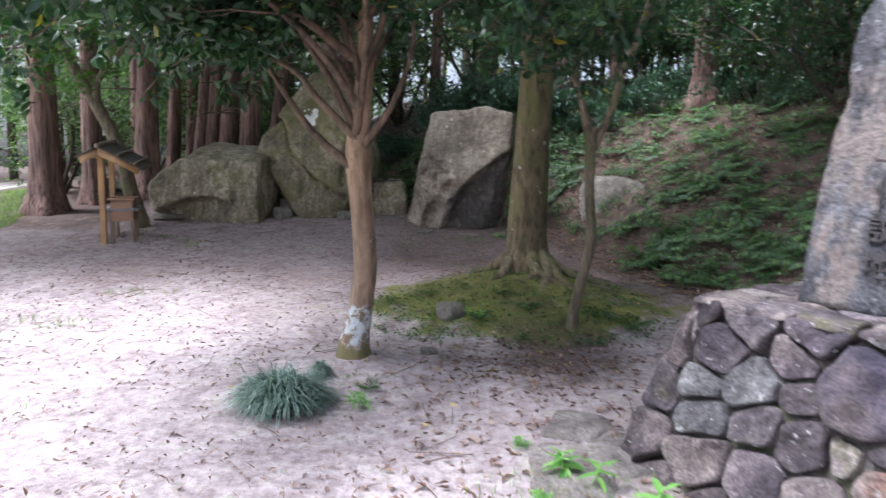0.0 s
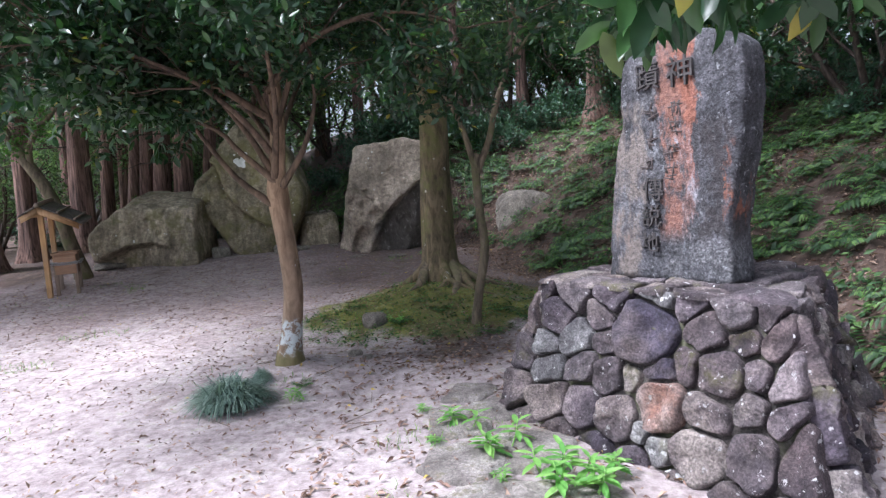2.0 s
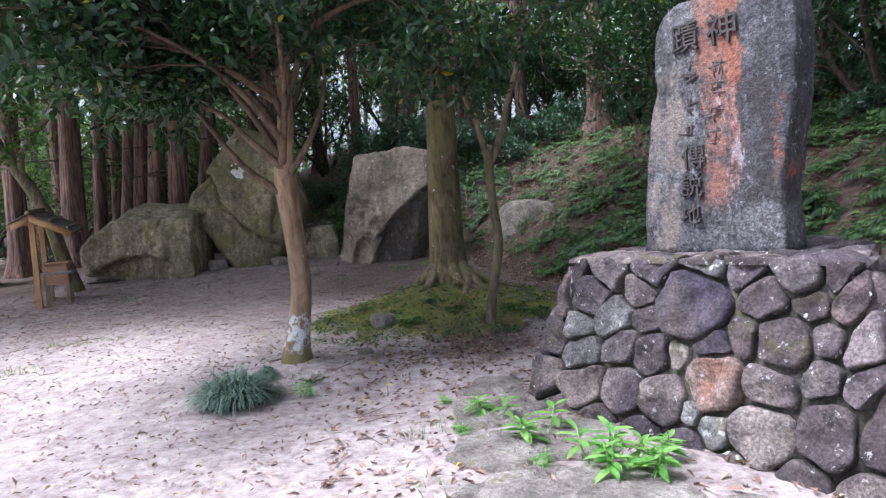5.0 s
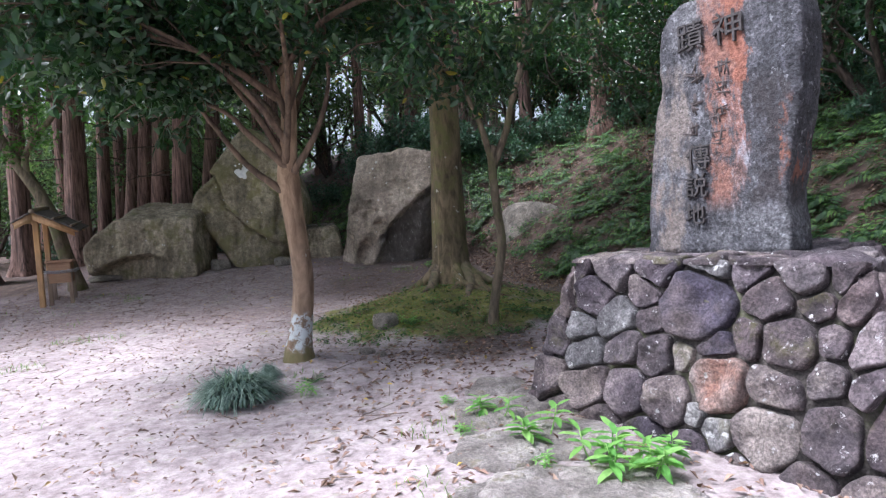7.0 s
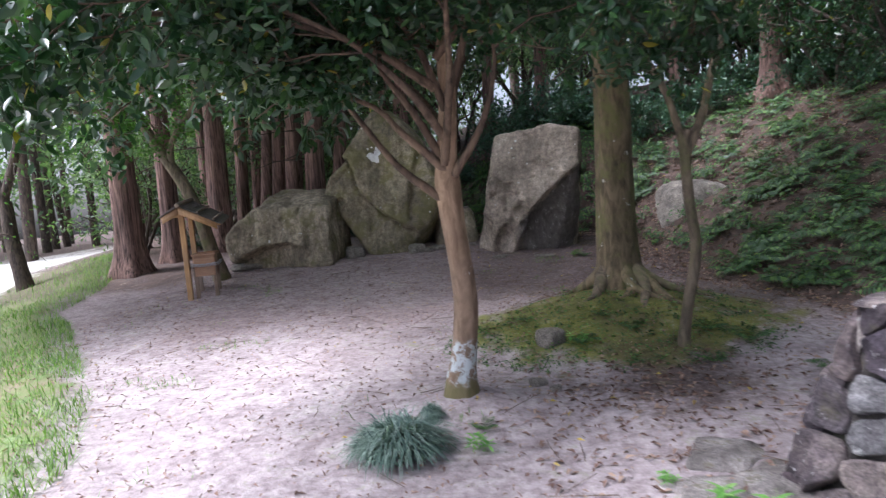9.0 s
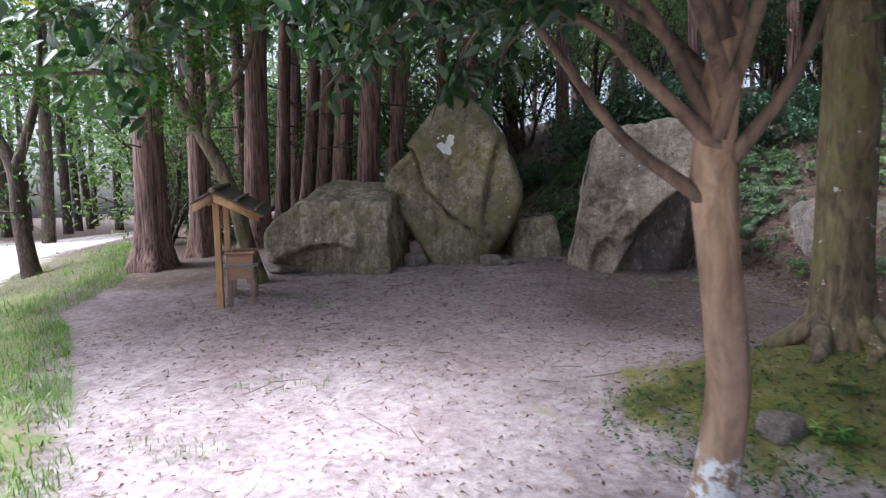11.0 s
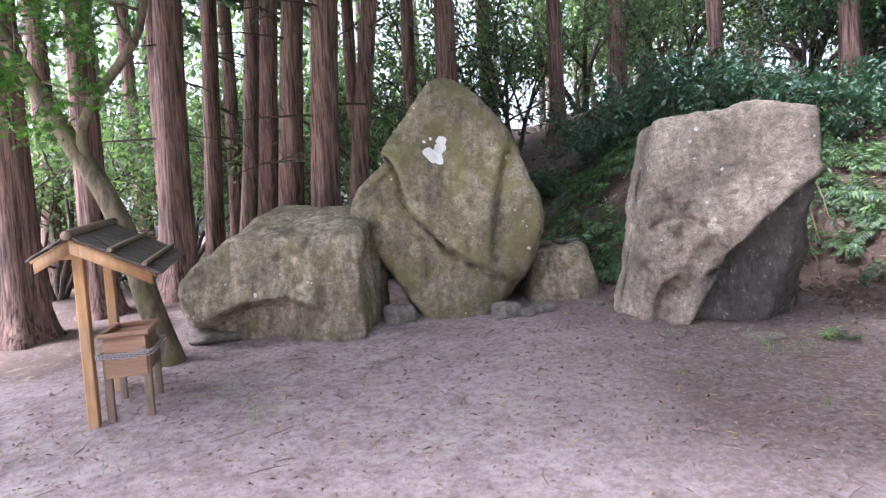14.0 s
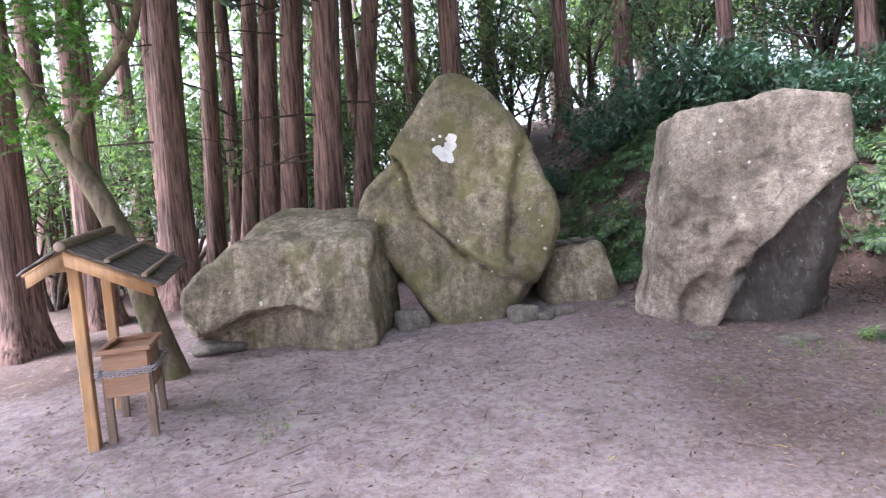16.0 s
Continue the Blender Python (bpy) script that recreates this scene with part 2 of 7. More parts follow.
def rock_material(name, stops, lichen=None, lichen_cut=0.62, lichen_scale=11, moss=None, moss_cut=0.55, strength=0.6, per_object=False, streak=0.0, spots=None, cracks=0.0):
    m, nt, bsdf, out = nodes_of(name)
    co = coords(nt)
    if per_object:
        oi = nt.nodes.new("ShaderNodeObjectInfo").outputs["Random"]
        add = nt.nodes.new("ShaderNodeVectorMath")
        add.operation = "ADD"
        sc = nt.nodes.new("ShaderNodeCombineXYZ")
        for s in sc.inputs:
            link(nt, maths(nt, "MULTIPLY", oi, 37.0), s)
        link(nt, co, add.inputs[0])
        link(nt, sc.outputs[0], add.inputs[1])
        co = add.outputs[0]
    big = tex(nt, co, 1.7, 6, 0.6)
    fine = tex(nt, co, 16, 8, 0.7)
    col = ramp(nt, big, stops)
    if per_object:
        col = mixed(nt, 0.85, col, ramp(nt, oi, [(0.0, (0.5, 0.46, 0.6)), (0.2, (0.85, 0.78, 0.82)), (0.4, (1.2, 1.12, 1.02)), (0.6, (0.75, 0.62, 0.6)), (0.8, (1.05, 1.05, 0.98)), (1.0, (1.6, 1.55, 1.45))]), "MULTIPLY")
    if streak:
        st = tex(nt, co, 2.0, 5, 0.6, (6, 6, 0.7), 0.3)
        col = mixed(nt, streak, col, ramp(nt, st, [(0.35, (0.4, 0.4, 0.38)), (0.65, (1.3, 1.3, 1.25))]), "MULTIPLY")
    col = mixed(nt, 0.7, col, ramp(nt, fine, [(0.36, (0.5, 0.5, 0.5)), (0.62, (1.45, 1.45, 1.45))]), "MULTIPLY")
    col = mixed(nt, 0.45 if cracks else 0.7, col, ramp(nt, tex(nt, co, 75, 4, 0.6), [(0.4, (0.5, 0.5, 0.5)), (0.6, (1.45, 1.45, 1.42))]), "MULTIPLY")
    col = mixed(nt, 0.22 if cracks else 0.5, col, ramp(nt, tex(nt, co, 5.5, 6, 0.65, None, 0.8), [(0.38, (0.55, 0.54, 0.55)), (0.6, (1.35, 1.34, 1.32))]), "MULTIPLY")
    if moss:
        col = mixed(nt, maths(nt, "MULTIPLY", band(nt, tex(nt, co, 2.6, 7, 0.68), moss_cut, moss_cut + 0.14), 0.8), col, moss)
    if lichen:
        col = mixed(nt, band(nt, tex(nt, co, lichen_scale, 6, 0.68), lichen_cut, lichen_cut + 0.05), col, lichen)
    relief = maths(nt, "ADD", fine, maths(nt, "MULTIPLY", big, 2.0))
    if cracks:
        wide = tex(nt, co, 0.9, 5, 0.6)
        col = mixed(nt, 0.8, col, ramp(nt, wide, [(0.35, (0.58, 0.58, 0.56)), (0.65, (1.22, 1.2, 1.18))]), "MULTIPLY")
        wv = nt.nodes.new("ShaderNodeVectorMath")
        wv.operation = "MULTIPLY_ADD"
        wn = nt.nodes.new("ShaderNodeTexNoise")
        wn.inputs["Scale"].default_value, wn.inputs["Detail"].default_value = 2.2, 6
        link(nt, co, wn.inputs["Vector"])
        link(nt, wn.outputs["Color"], wv.inputs[0])
        wv.inputs[1].default_value = (0.55, 0.55, 0.55)
        link(nt, co, wv.inputs[2])
        ce = nt.nodes.new("ShaderNodeTexVoronoi")
        ce.feature = "DISTANCE_TO_EDGE"
        ce.inputs["Scale"].default_value = 1.5
        link(nt, wv.outputs[0], ce.inputs["Vector"])
        open_ = maths(nt, "MULTIPLY", maths(nt, "SUBTRACT", 1.0, band(nt, ce.outputs["Distance"], 0.0, 0.022)), band(nt, tex(nt, co, 1.8, 3), 0.46, 0.6))
        col = mixed(nt, maths(nt, "MULTIPLY", open_, cracks), col, (0.05, 0.045, 0.035))
        pit = nt.nodes.new("ShaderNodeTexVoronoi")
        pit.inputs["Scale"].default_value = 7.0
        link(nt, wv.outputs[0], pit.inputs["Vector"])
        hole = maths(nt, "MULTIPLY", maths(nt, "SUBTRACT", 1.0, band(nt, pit.outputs["Distance"], 0.06, 0.2)), band(nt, tex(nt, co, 3.3, 3), 0.52, 0.62))
        col = mixed(nt, maths(nt, "MULTIPLY", hole, cracks * 0.7), col, (0.07, 0.06, 0.05))
        relief = maths(nt, "SUBTRACT", relief, maths(nt, "MULTIPLY", maths(nt, "ADD", maths(nt, "MULTIPLY", open_, 0.3), hole), 4.0 * cracks))
    if spots:
        v = nt.nodes.new("ShaderNodeTexVoronoi")
        v.inputs["Scale"].default_value = 9
        link(nt, co, v.inputs["Vector"])
        near = maths(nt, "LESS_THAN", v.outputs["Distance"], maths(nt, "MULTIPLY", band(nt, tex(nt, co, 5, 3), 0.5, 0.75), 0.28))
        col = mixed(nt, near, col, spots)
    link(nt, col, bsdf.inputs["Base Color"])
    bsdf.inputs["Roughness"].default_value = 0.88
    bumped(nt, bsdf, relief, strength, 0.035)
    return m, nt, bsdf, col


def wood_material(name, dark, light, grain, grey=0.0):
    m, nt, bsdf, out = nodes_of(name)
    co = coords(nt)
    g = tex(nt, co, 3.0, 6, 0.6, grain, 1.2)
    col = ramp(nt, g, [(0.3, dark), (0.7, light)])
    stain = tex(nt, co, 2.2, 5)
    col = mixed(nt, 0.5, col, ramp(nt, stain, [(0.35, (0.6, 0.6, 0.62)), (0.65, (1.2, 1.18, 1.1))]), "MULTIPLY")
    if grey:
        col = mixed(nt, maths(nt, "MULTIPLY", band(nt, tex(nt, co, 1.5, 4), 0.4, 0.6), grey), col, (0.2, 0.17, 0.15))
    link(nt, col, bsdf.inputs["Base Color"])
    bsdf.inputs["Roughness"].default_value = 0.75
    bumped(nt, bsdf, g, 0.3, 0.006)
    return m


def plain(name, col, rough=0.6, metal=0.0, vary=0.3, scale=20):
    m, nt, bsdf, out = nodes_of(name)
    t = tex(nt, coords(nt), scale, 5)
    lo, hi = tuple(c * (1 - vary) for c in col), tuple(min(c * (1 + vary), 1) for c in col)
    link(nt, ramp(nt, t, [(0.3, lo), (0.7, hi)]), bsdf.inputs["Base Color"])
    bsdf.inputs["Roughness"].default_value, bsdf.inputs["Metallic"].default_value = rough, metal
    bumped(nt, bsdf, t, 0.2, 0.005)
    return m


CEDAR_BARK = bark_material("cedar_bark", (0.035, 0.02, 0.016), (0.32, 0.2, 0.165), (13, 13, 0.8), strength=1.0)
SMOOTH_BARK = bark_material("smooth_bark", (0.16, 0.105, 0.065), (0.38, 0.27, 0.18), (5, 5, 1.6), strength=0.35, patches=(0.45, 0.42, 0.38))
MOSSY_BARK = bark_material("mossy_bark", (0.07, 0.055, 0.03), (0.22, 0.17, 0.1), (7, 7, 2.0), moss=(0.13, 0.13, 0.045), strength=0.7, patches=(0.4, 0.39, 0.34))
GREY_BARK = bark_material("grey_bark", (0.07, 0.055, 0.038), (0.24, 0.19, 0.13), (6, 6, 2.0), moss=(0.12, 0.12, 0.05), strength=0.5)
BRANCH_BARK = bark_material("branch_bark", (0.05, 0.034, 0.024), (0.18, 0.125, 0.085), (7, 7, 2.0), strength=0.5)
DARK_BARK = bark_material("dark_bark", (0.03, 0.022, 0.018), (0.12, 0.09, 0.07), (9, 9, 2.0), strength=0.7)
CAMELLIA = leaf_material("evergreen_leaf", (0.015, 0.042, 0.02), (0.025, 0.07, 0.03), (0.052, 0.115, 0.038), 0.3, 0.22, yellow=(0.35, 0.3, 0.04))
SHRUB = leaf_material("shrub_leaf", (0.03, 0.075, 0.05), (0.045, 0.11, 0.07), (0.09, 0.17, 0.1), 0.4, 0.2)
UNDER = leaf_material("understory_leaf", (0.06, 0.095, 0.062), (0.1, 0.155, 0.1), (0.18, 0.24, 0.15), 0.5, 0.5)
MAPLE_LEAF = leaf_material("maple_leaf", (0.038, 0.105, 0.02), (0.068, 0.17, 0.03), (0.12, 0.25, 0.05), 0.5, 0.5)
NEEDLE = leaf_material("cedar_spray", (0.02, 0.045, 0.02), (0.035, 0.075, 0.03), (0.06, 0.11, 0.04), 0.6, 0.25)
FERN = leaf_material("fern_leaf", (0.022, 0.055, 0.022), (0.05, 0.115, 0.04), (0.13, 0.23, 0.06), 0.5, 0.3)
BRIGHT = leaf_material("fresh_leaf", (0.12, 0.3, 0.07), (0.2, 0.42, 0.1), (0.3, 0.5, 0.16), 0.45, 0.3)
SEDGE = leaf_material("sedge_blade", (0.05, 0.095, 0.08), (0.14, 0.21, 0.18), (0.33, 0.42, 0.37), 0.4, 0.15)
GRASS = leaf_material("grass_blade", (0.08, 0.16, 0.03), (0.14, 0.26, 0.05), (0.24, 0.34, 0.09), 0.5, 0.3)
LITTER = leaf_material("fallen_leaf", (0.12, 0.066, 0.05), (0.24, 0.145, 0.11), (0.4, 0.28, 0.21), 0.7, 0.05, yellow=(0.55, 0.4, 0.08))
TWIG = plain("twig", (0.14, 0.1, 0.07), 0.85)


# ---- the lie of the land ----
EDGE_Y = (-40, -5, 0, 3.5, 4.8, 6, 7.8, 8.5, 10.2, 12, 16, 30, 80)
EDGE_X = (-3, -2.4, -2.6, -3.2, -4.0, -5.0, -6.5, -7.2, -7.6, -8.4, -10, -14, -25)
FOOT = ((3.8, -90), (3.6, 0), (3.3, 3.5), (3.05, 6), (2.1, 8.3), (1.75, 10.3), (1.35, 11.4), (0.2, 11.7), (-0.8, 12.2), (-1.8, 13.0), (-3.5, 15), (-6, 19), (-9, 30), (-14, 90))


def into_hill(x, y):
    """Metres past the foot of the bank (minus: in front of it)."""
    x, y = np.asarray(x, float), np.asarray(y, float)
    best, sign = np.full(x.shape, 1e9), np.ones(x.shape)
    for (ax, ay), (bx, by) in zip(FOOT, FOOT[1:]):
        dx, dy = bx - ax, by - ay
        s = np.clip(((x - ax) * dx + (y - ay) * dy) / (dx * dx + dy * dy), 0, 1)
        qx, qy = x - ax - s * dx, y - ay - s * dy
        d = np.hypot(qx, qy)
        c = dx * qy - dy * qx
        near = d < best
        best = np.where(near, d, best)
        sign = np.where(near, np.where(c < 0, 1.0, -1.0), sign)
    return best * sign


def height(x, y):
    x, y = np.asarray(x, float), np.asarray(y, float)
    z = np.interp(y, (-40, -6, 0, 3, 4.4, 6, 8.2, 10, 11, 13, 20, 60), (-0.2, -0.1, -0.05, 0, 0.08, 0.13, 0.25, 0.45, 0.6, 0.85, 1.2, 1.6))
    d = into_hill(x, y) * (1 + 1.5 * np.exp(-((x - 0.4) / 1.8) ** 2 - ((y - 12.4) / 1.6) ** 2))
    z = z + np.interp(d, (0, 0.3, 1, 2.5, 4.5, 7, 12, 40, 90), (0, 0.1, 0.55, 1.5, 2.5, 3.1, 3.6, 5, 5))
    z = z + 0.33 * np.exp(-((x - 0.85) / 1.1) ** 2 - ((y - 6.2) / 0.9) ** 2)
    z = z + 0.08 * np.exp(-((x + 0.6) / 0.35) ** 2 - ((y - 4.15) / 0.35) ** 2)
    z = z + 0.05 * np.exp(-((x + 4.8) / 1.2) ** 2 - ((y - 8.5) / 1.0) ** 2)
    e = np.interp(y, EDGE_Y, EDGE_X) - x
    z = z + np.interp(e, (0, 0.3, 1.2, 3.0, 6.0, 30), (0, 0.04, -0.06, -0.32, -0.45, -0.45))
    return z


def rests(P):
    """The ground's height under many places at once."""
    return height(P[:, 0], P[:, 1])


def rest(x, y, dz=0.0):
    return float(height(x, y)) + dz


def fade(v, lo, hi):
    s = np.clip((v - lo) / (hi - lo), 0, 1)
    return s * s * (3 - 2 * s)


def build_ground():
    far = np.array([12, 16, 20, 26, 34, 45, 60, 90, 140, 220, 400])
    xs = np.concatenate([-far[::-1] * 1.0 - 1, np.arange(-11, 7.01, 0.1), far - 3.5])
    ys = np.concatenate([-far[::-1] + 8, np.arange(-3.5, 15.01, 0.1), far + 5])
    X, Y = np.meshgrid(xs, ys)
    Z = height(X, Y)
    n1 = np.array([[noise.noise(Vector((a * 0.9, b * 0.9, 0))) for a, b in zip(ra, rb)] for ra, rb in zip(X, Y)])
    n2 = np.array([[noise.noise(Vector((a * 4.1, b * 4.1, 5))) for a, b in zip(ra, rb)] for ra, rb in zip(X, Y)])
    d = into_hill(X, Y)
    Z = Z + 0.02 * n1 + 0.012 * n2 + fade(d, 0, 1.0) * (0.08 * n1 + 0.05 * n2)
    ny, nx = X.shape
    i, j = np.meshgrid(np.arange(ny - 1), np.arange(nx - 1), indexing="ij")
    Q = np.stack([i * nx + j, i * nx + j + 1, (i + 1) * nx + j + 1, (i + 1) * nx + j], -1).reshape(-1, 4)
    me = make_mesh("ground", np.stack([X, Y, Z], -1).reshape(-1, 3), Q, smooth=True)
    e = np.interp(Y, EDGE_Y, EDGE_X) - X + 0.35 * n1 + 0.2 * n2
    grass = fade(e, -0.1, 0.5)
    pale = fade(e, 1.9, 2.8) * (1 - fade(Y, 17, 21))
    moss = fade(1.25 - np.hypot((X - 0.6) / 1.5, (Y - 5.65) / 1.0) + 0.5 * n1 + 0.45 * n2, 0, 0.6)
    moss = np.maximum(moss, 0.4 * fade(0.6 - np.hypot((X - 1.0) / 0.6, (Y - 2.5) / 0.9) + 0.5 * n2, 0.1, 0.4))
    soil = np.maximum(fade(d + 0.4 * n1, -0.9, 0.3), 0.68 * fade(1.2 - np.hypot((X - 0.95) / 1.1, (Y - 4.7) / 0.95) + 0.8 * n1 + 0.5 * n2, 0, 1.0))
    soil = np.maximum(soil, fade(e, 1.2, 2.5) * (1 - pale))
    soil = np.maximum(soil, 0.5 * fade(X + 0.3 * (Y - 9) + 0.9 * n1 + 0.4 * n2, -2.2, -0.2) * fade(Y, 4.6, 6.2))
    soil = np.maximum(soil, 1.5 * fade(d + 0.2 * n1, -0.1, 0.5))
    # browner, darker sand towards the back: litter tone and painted-in shade together
    shade_tone = 0.65 * fade(Y + 1.2 * n1 + 0.6 * n2, 4.6, 8.0) + 0.2 * fade(n1, 0.1, 0.5)
    soil = np.maximum(soil, fade(Y + 0.6 * n1, 12.4, 13.4))
    soil = np.maximum(soil, 0.75 * fade(-X - 5.5 + 0.6 * n1, 0, 0.9) * fade(Y + 0.4 * n2, 9.2, 10.2))
    for nm, arr in (("grass", grass), ("pale", pale), ("moss", moss), ("soil", soil), ("shade_tone", shade_tone)):
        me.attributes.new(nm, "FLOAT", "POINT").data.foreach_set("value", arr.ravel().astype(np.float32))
    return me


def ground_material():
    m, nt, bsdf, out = nodes_of("sandy_ground")
    co = coords(nt)

    def mask(nm):
        a = nt.nodes.new("ShaderNodeAttribute")
        a.attribute_name = nm
        return a.outputs["Fac"]

    big, mid, fine = tex(nt, co, 0.7, 5), tex(nt, co, 5, 6, 0.6), tex(nt, co, 60, 6, 0.7)
    sand = ramp(nt, mid, [(0.3, (0.31, 0.265, 0.26)), (0.5, (0.43, 0.38, 0.375)), (0.7, (0.53, 0.48, 0.475))])
    sand = mixed(nt, 0.6, sand, ramp(nt, big, [(0.35, (0.68, 0.64, 0.66)), (0.65, (1.15, 1.12, 1.15))]), "MULTIPLY")
    sand = mixed(nt, 0.6, sand, ramp(nt, fine, [(0.3, (0.62, 0.6, 0.6)), (0.7, (1.25, 1.25, 1.25))]), "MULTIPLY")
    # the back's shade and litter tone are multiplied into the sand colour
    sand = mixed(nt, mask("shade_tone"), sand, mixed(nt, 1.0, sand, (0.56, 0.49, 0.48), "MULTIPLY"))
    sand = mixed(nt, 0.7, sand, ramp(nt, tex(nt, co, 17, 5, 0.65), [(0.34, (0.5, 0.46, 0.44)), (0.58, (1.15, 1.15, 1.15))]), "MULTIPLY")
    dirt = ramp(nt, mid, [(0.3, (0.034, 0.023, 0.018)), (0.7, (0.13, 0.085, 0.067))])
    dirt = mixed(nt, 0.7, dirt, ramp(nt, fine, [(0.3, (0.45, 0.45, 0.45)), (0.7, (1.5, 1.45, 1.4))]), "MULTIPLY")
    green = ramp(nt, mid, [(0.28, (0.09, 0.07, 0.035)), (0.42, (0.12, 0.13, 0.028)), (0.72, (0.26, 0.26, 0.055))])
    green = mixed(nt, 0.7, green, ramp(nt, fine, [(0.3, (0.5, 0.5, 0.5)), (0.7, (1.4, 1.4, 1.3))]), "MULTIPLY")
    turf = ramp(nt, mid, [(0.35, (0.22, 0.19, 0.11)), (0.65, (0.13, 0.2, 0.05))])
    jig = maths(nt, "MULTIPLY", maths(nt, "ADD", maths(nt, "SUBTRACT", mid, 0.5), maths(nt, "SUBTRACT", tex(nt, co, 22, 5, 0.7), 0.5)), 1.3)

    def worn(nm):
        return band(nt, maths(nt, "ADD", mask(nm), jig), 0.1, 0.95)

    col = mixed(nt, worn("soil"), sand, dirt)
    col = mixed(nt, worn("moss"), col, green)
    col = mixed(nt, worn("grass"), col, turf)
    col = mixed(nt, mask("soil"), col, mixed(nt, worn("soil"), col, dirt))
    col = mixed(nt, worn("pale"), col, (0.62, 0.6, 0.55))
    link(nt, col, bsdf.inputs["Base Color"])
    bsdf.inputs["Roughness"].default_value = 0.95
    bumped(nt, bsdf, maths(nt, "ADD", fine, maths(nt, "MULTIPLY", mid, 3.0)), 0.5, 0.02)
    return m


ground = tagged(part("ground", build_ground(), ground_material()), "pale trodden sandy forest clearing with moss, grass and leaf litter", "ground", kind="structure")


# ---- rocks ----
def rock_mesh(name, planes, p=9, subdiv=5, rough=0.05, scale=1.6, seed=0.0, shape=None):
    """A boulder: a rounded solid bounded by planes (normal, distance from the middle), roughened."""
    bm = bmesh.new()
    bmesh.ops.create_icosphere(bm, subdivisions=subdiv, radius=1)
    N = unit(np.array([a for a, b in planes]))
    H = np.array([b for a, b in planes])
    for v in bm.verts:
        d = np.array(v.co)
        d /= np.linalg.norm(d)
        k = np.maximum(N @ d, 0) / H
        r = np.sum(k ** p) ** (-1.0 / p)
        q = d * r
        n = fbm(q[0] + seed, q[1], q[2], scale, 5) * rough + fbm(q[0], q[1] + seed, q[2], scale * 4, 4) * rough * 0.3
        q = q * (1 + n / max(r, 0.3))
        if shape:
            q = shape(q)
        v.co = q
    for f in bm.faces:
        f.smooth = True
    return bm


def groove(q, line, depth, width):
    """How deep a crack along a line in the x-z plane is at q."""
    best = 9.0
    side = 0.0
    for (ax, az), (bx, bz) in zip(line, line[1:]):
        dx, dz = bx - ax, bz - az
        s = min(max(((q[0] - ax) * dx + (q[2] - az) * dz) / (dx * dx + dz * dz), 0), 1)
        ex, ez = q[0] - ax - s * dx, q[2] - az - s * dz
        e = math.hypot(ex, ez)
        if e < best:
            best, side = e, (1.0 if dx * ez - dz * ex > 0 else -1.0)
    return depth * math.exp(-(best / width) ** 2), best, side


def fitted(bm, zs, left, right):
    """Draws the sides of a boulder in or out to a profile of widths over its height."""
    co = np.array([v.co for v in bm.verts])
    edges = np.linspace(co[:, 2].min(), co[:, 2].max(), 42)
    mid = (edges[:-1] + edges[1:]) / 2
    k = np.clip(np.digitize(co[:, 2], edges) - 1, 0, 40)
    lo, hi = np.zeros(41), np.zeros(41)
    np.minimum.at(lo, k, co[:, 0])
    np.maximum.at(hi, k, co[:, 0])
    soft = np.array([0.25, 0.5, 0.25])
    lo, hi = (np.convolve(np.pad(a, 1, "edge"), soft, "valid") for a in (lo, hi))
    for v in bm.verts:
        z = v.co.z
        if v.co.x < 0:
            v.co.x *= np.interp(z, zs, left) / min(np.interp(z, mid, lo), -0.05)
        else:
            v.co.x *= np.interp(z, zs, right) / max(np.interp(z, mid, hi), 0.05)
    return bm


def pitted(q, seed, depth, cut=0.28, scale=7.0):
    """Small weathered hollows in the front of a rock."""
    h = noise.noise(Vector((q[0] * scale + seed, seed, q[2] * scale * 1.3)))
    return depth * max(0.0, h - cut) / 0.3


def tall_shape(q):
    if q[1] < 0.3:
        # the upper dome overhangs the base along a crack that runs down from its shoulder
        cut, far, side = groove(q, ((-0.95, 0.62), (-0.7, 0.47), (-0.51, 0.26), (-0.45, -0.04), (-0.36, -0.2), (-0.11, -0.48), (0.31, -0.75), (0.6, -0.85)), 0.11, 0.028)
        q[1] += cut
        if side > 0:
            q[1] -= 0.15 * math.exp(-far / 0.3)
        else:
            q[1] += 0.05 * math.exp(-far / 0.1)
        cut, far, side = groove(q, ((0.6, 0.5), (0.56, 0.27), (0.47, -0.1), (0.45, -0.62)), 0.06, 0.03)
        q[1] += cut + (0.07 * math.exp(-far / 0.3) if side > 0 else 0.0)
        # a fold in the base below the crack, and a lump on the shoulder
        cut, far, side = groove(q, ((-0.42, -0.3), (-0.27, -0.5), (-0.33, -0.85)), 0.07, 0.06)
        q[1] += cut
        cut, far, side = groove(q, ((-1.1, 0.0), (-0.85, 0.12), (-0.68, 0.3)), 0.06, 0.05)
        q[1] += cut
        cut, far, side = groove(q, ((-0.95, -0.28), (-0.8, -0.22)), 0.1, 0.035)
        q[1] += cut
        q[1] += pitted(q, 3.0, 0.035) + 0.03 * fbm(q[0], 4.0, q[2], 3.0)
    return q


TALL, _nt, _bs, _col = rock_material("tall_rock_stone", [(0.3, (0.2, 0.17, 0.115)), (0.55, (0.31, 0.27, 0.19)), (0.75, (0.43, 0.38, 0.29))], moss=(0.19, 0.175, 0.07), moss_cut=0.45, streak=0.4, spots=(0.5, 0.5, 0.45), cracks=0.14, strength=0.9)
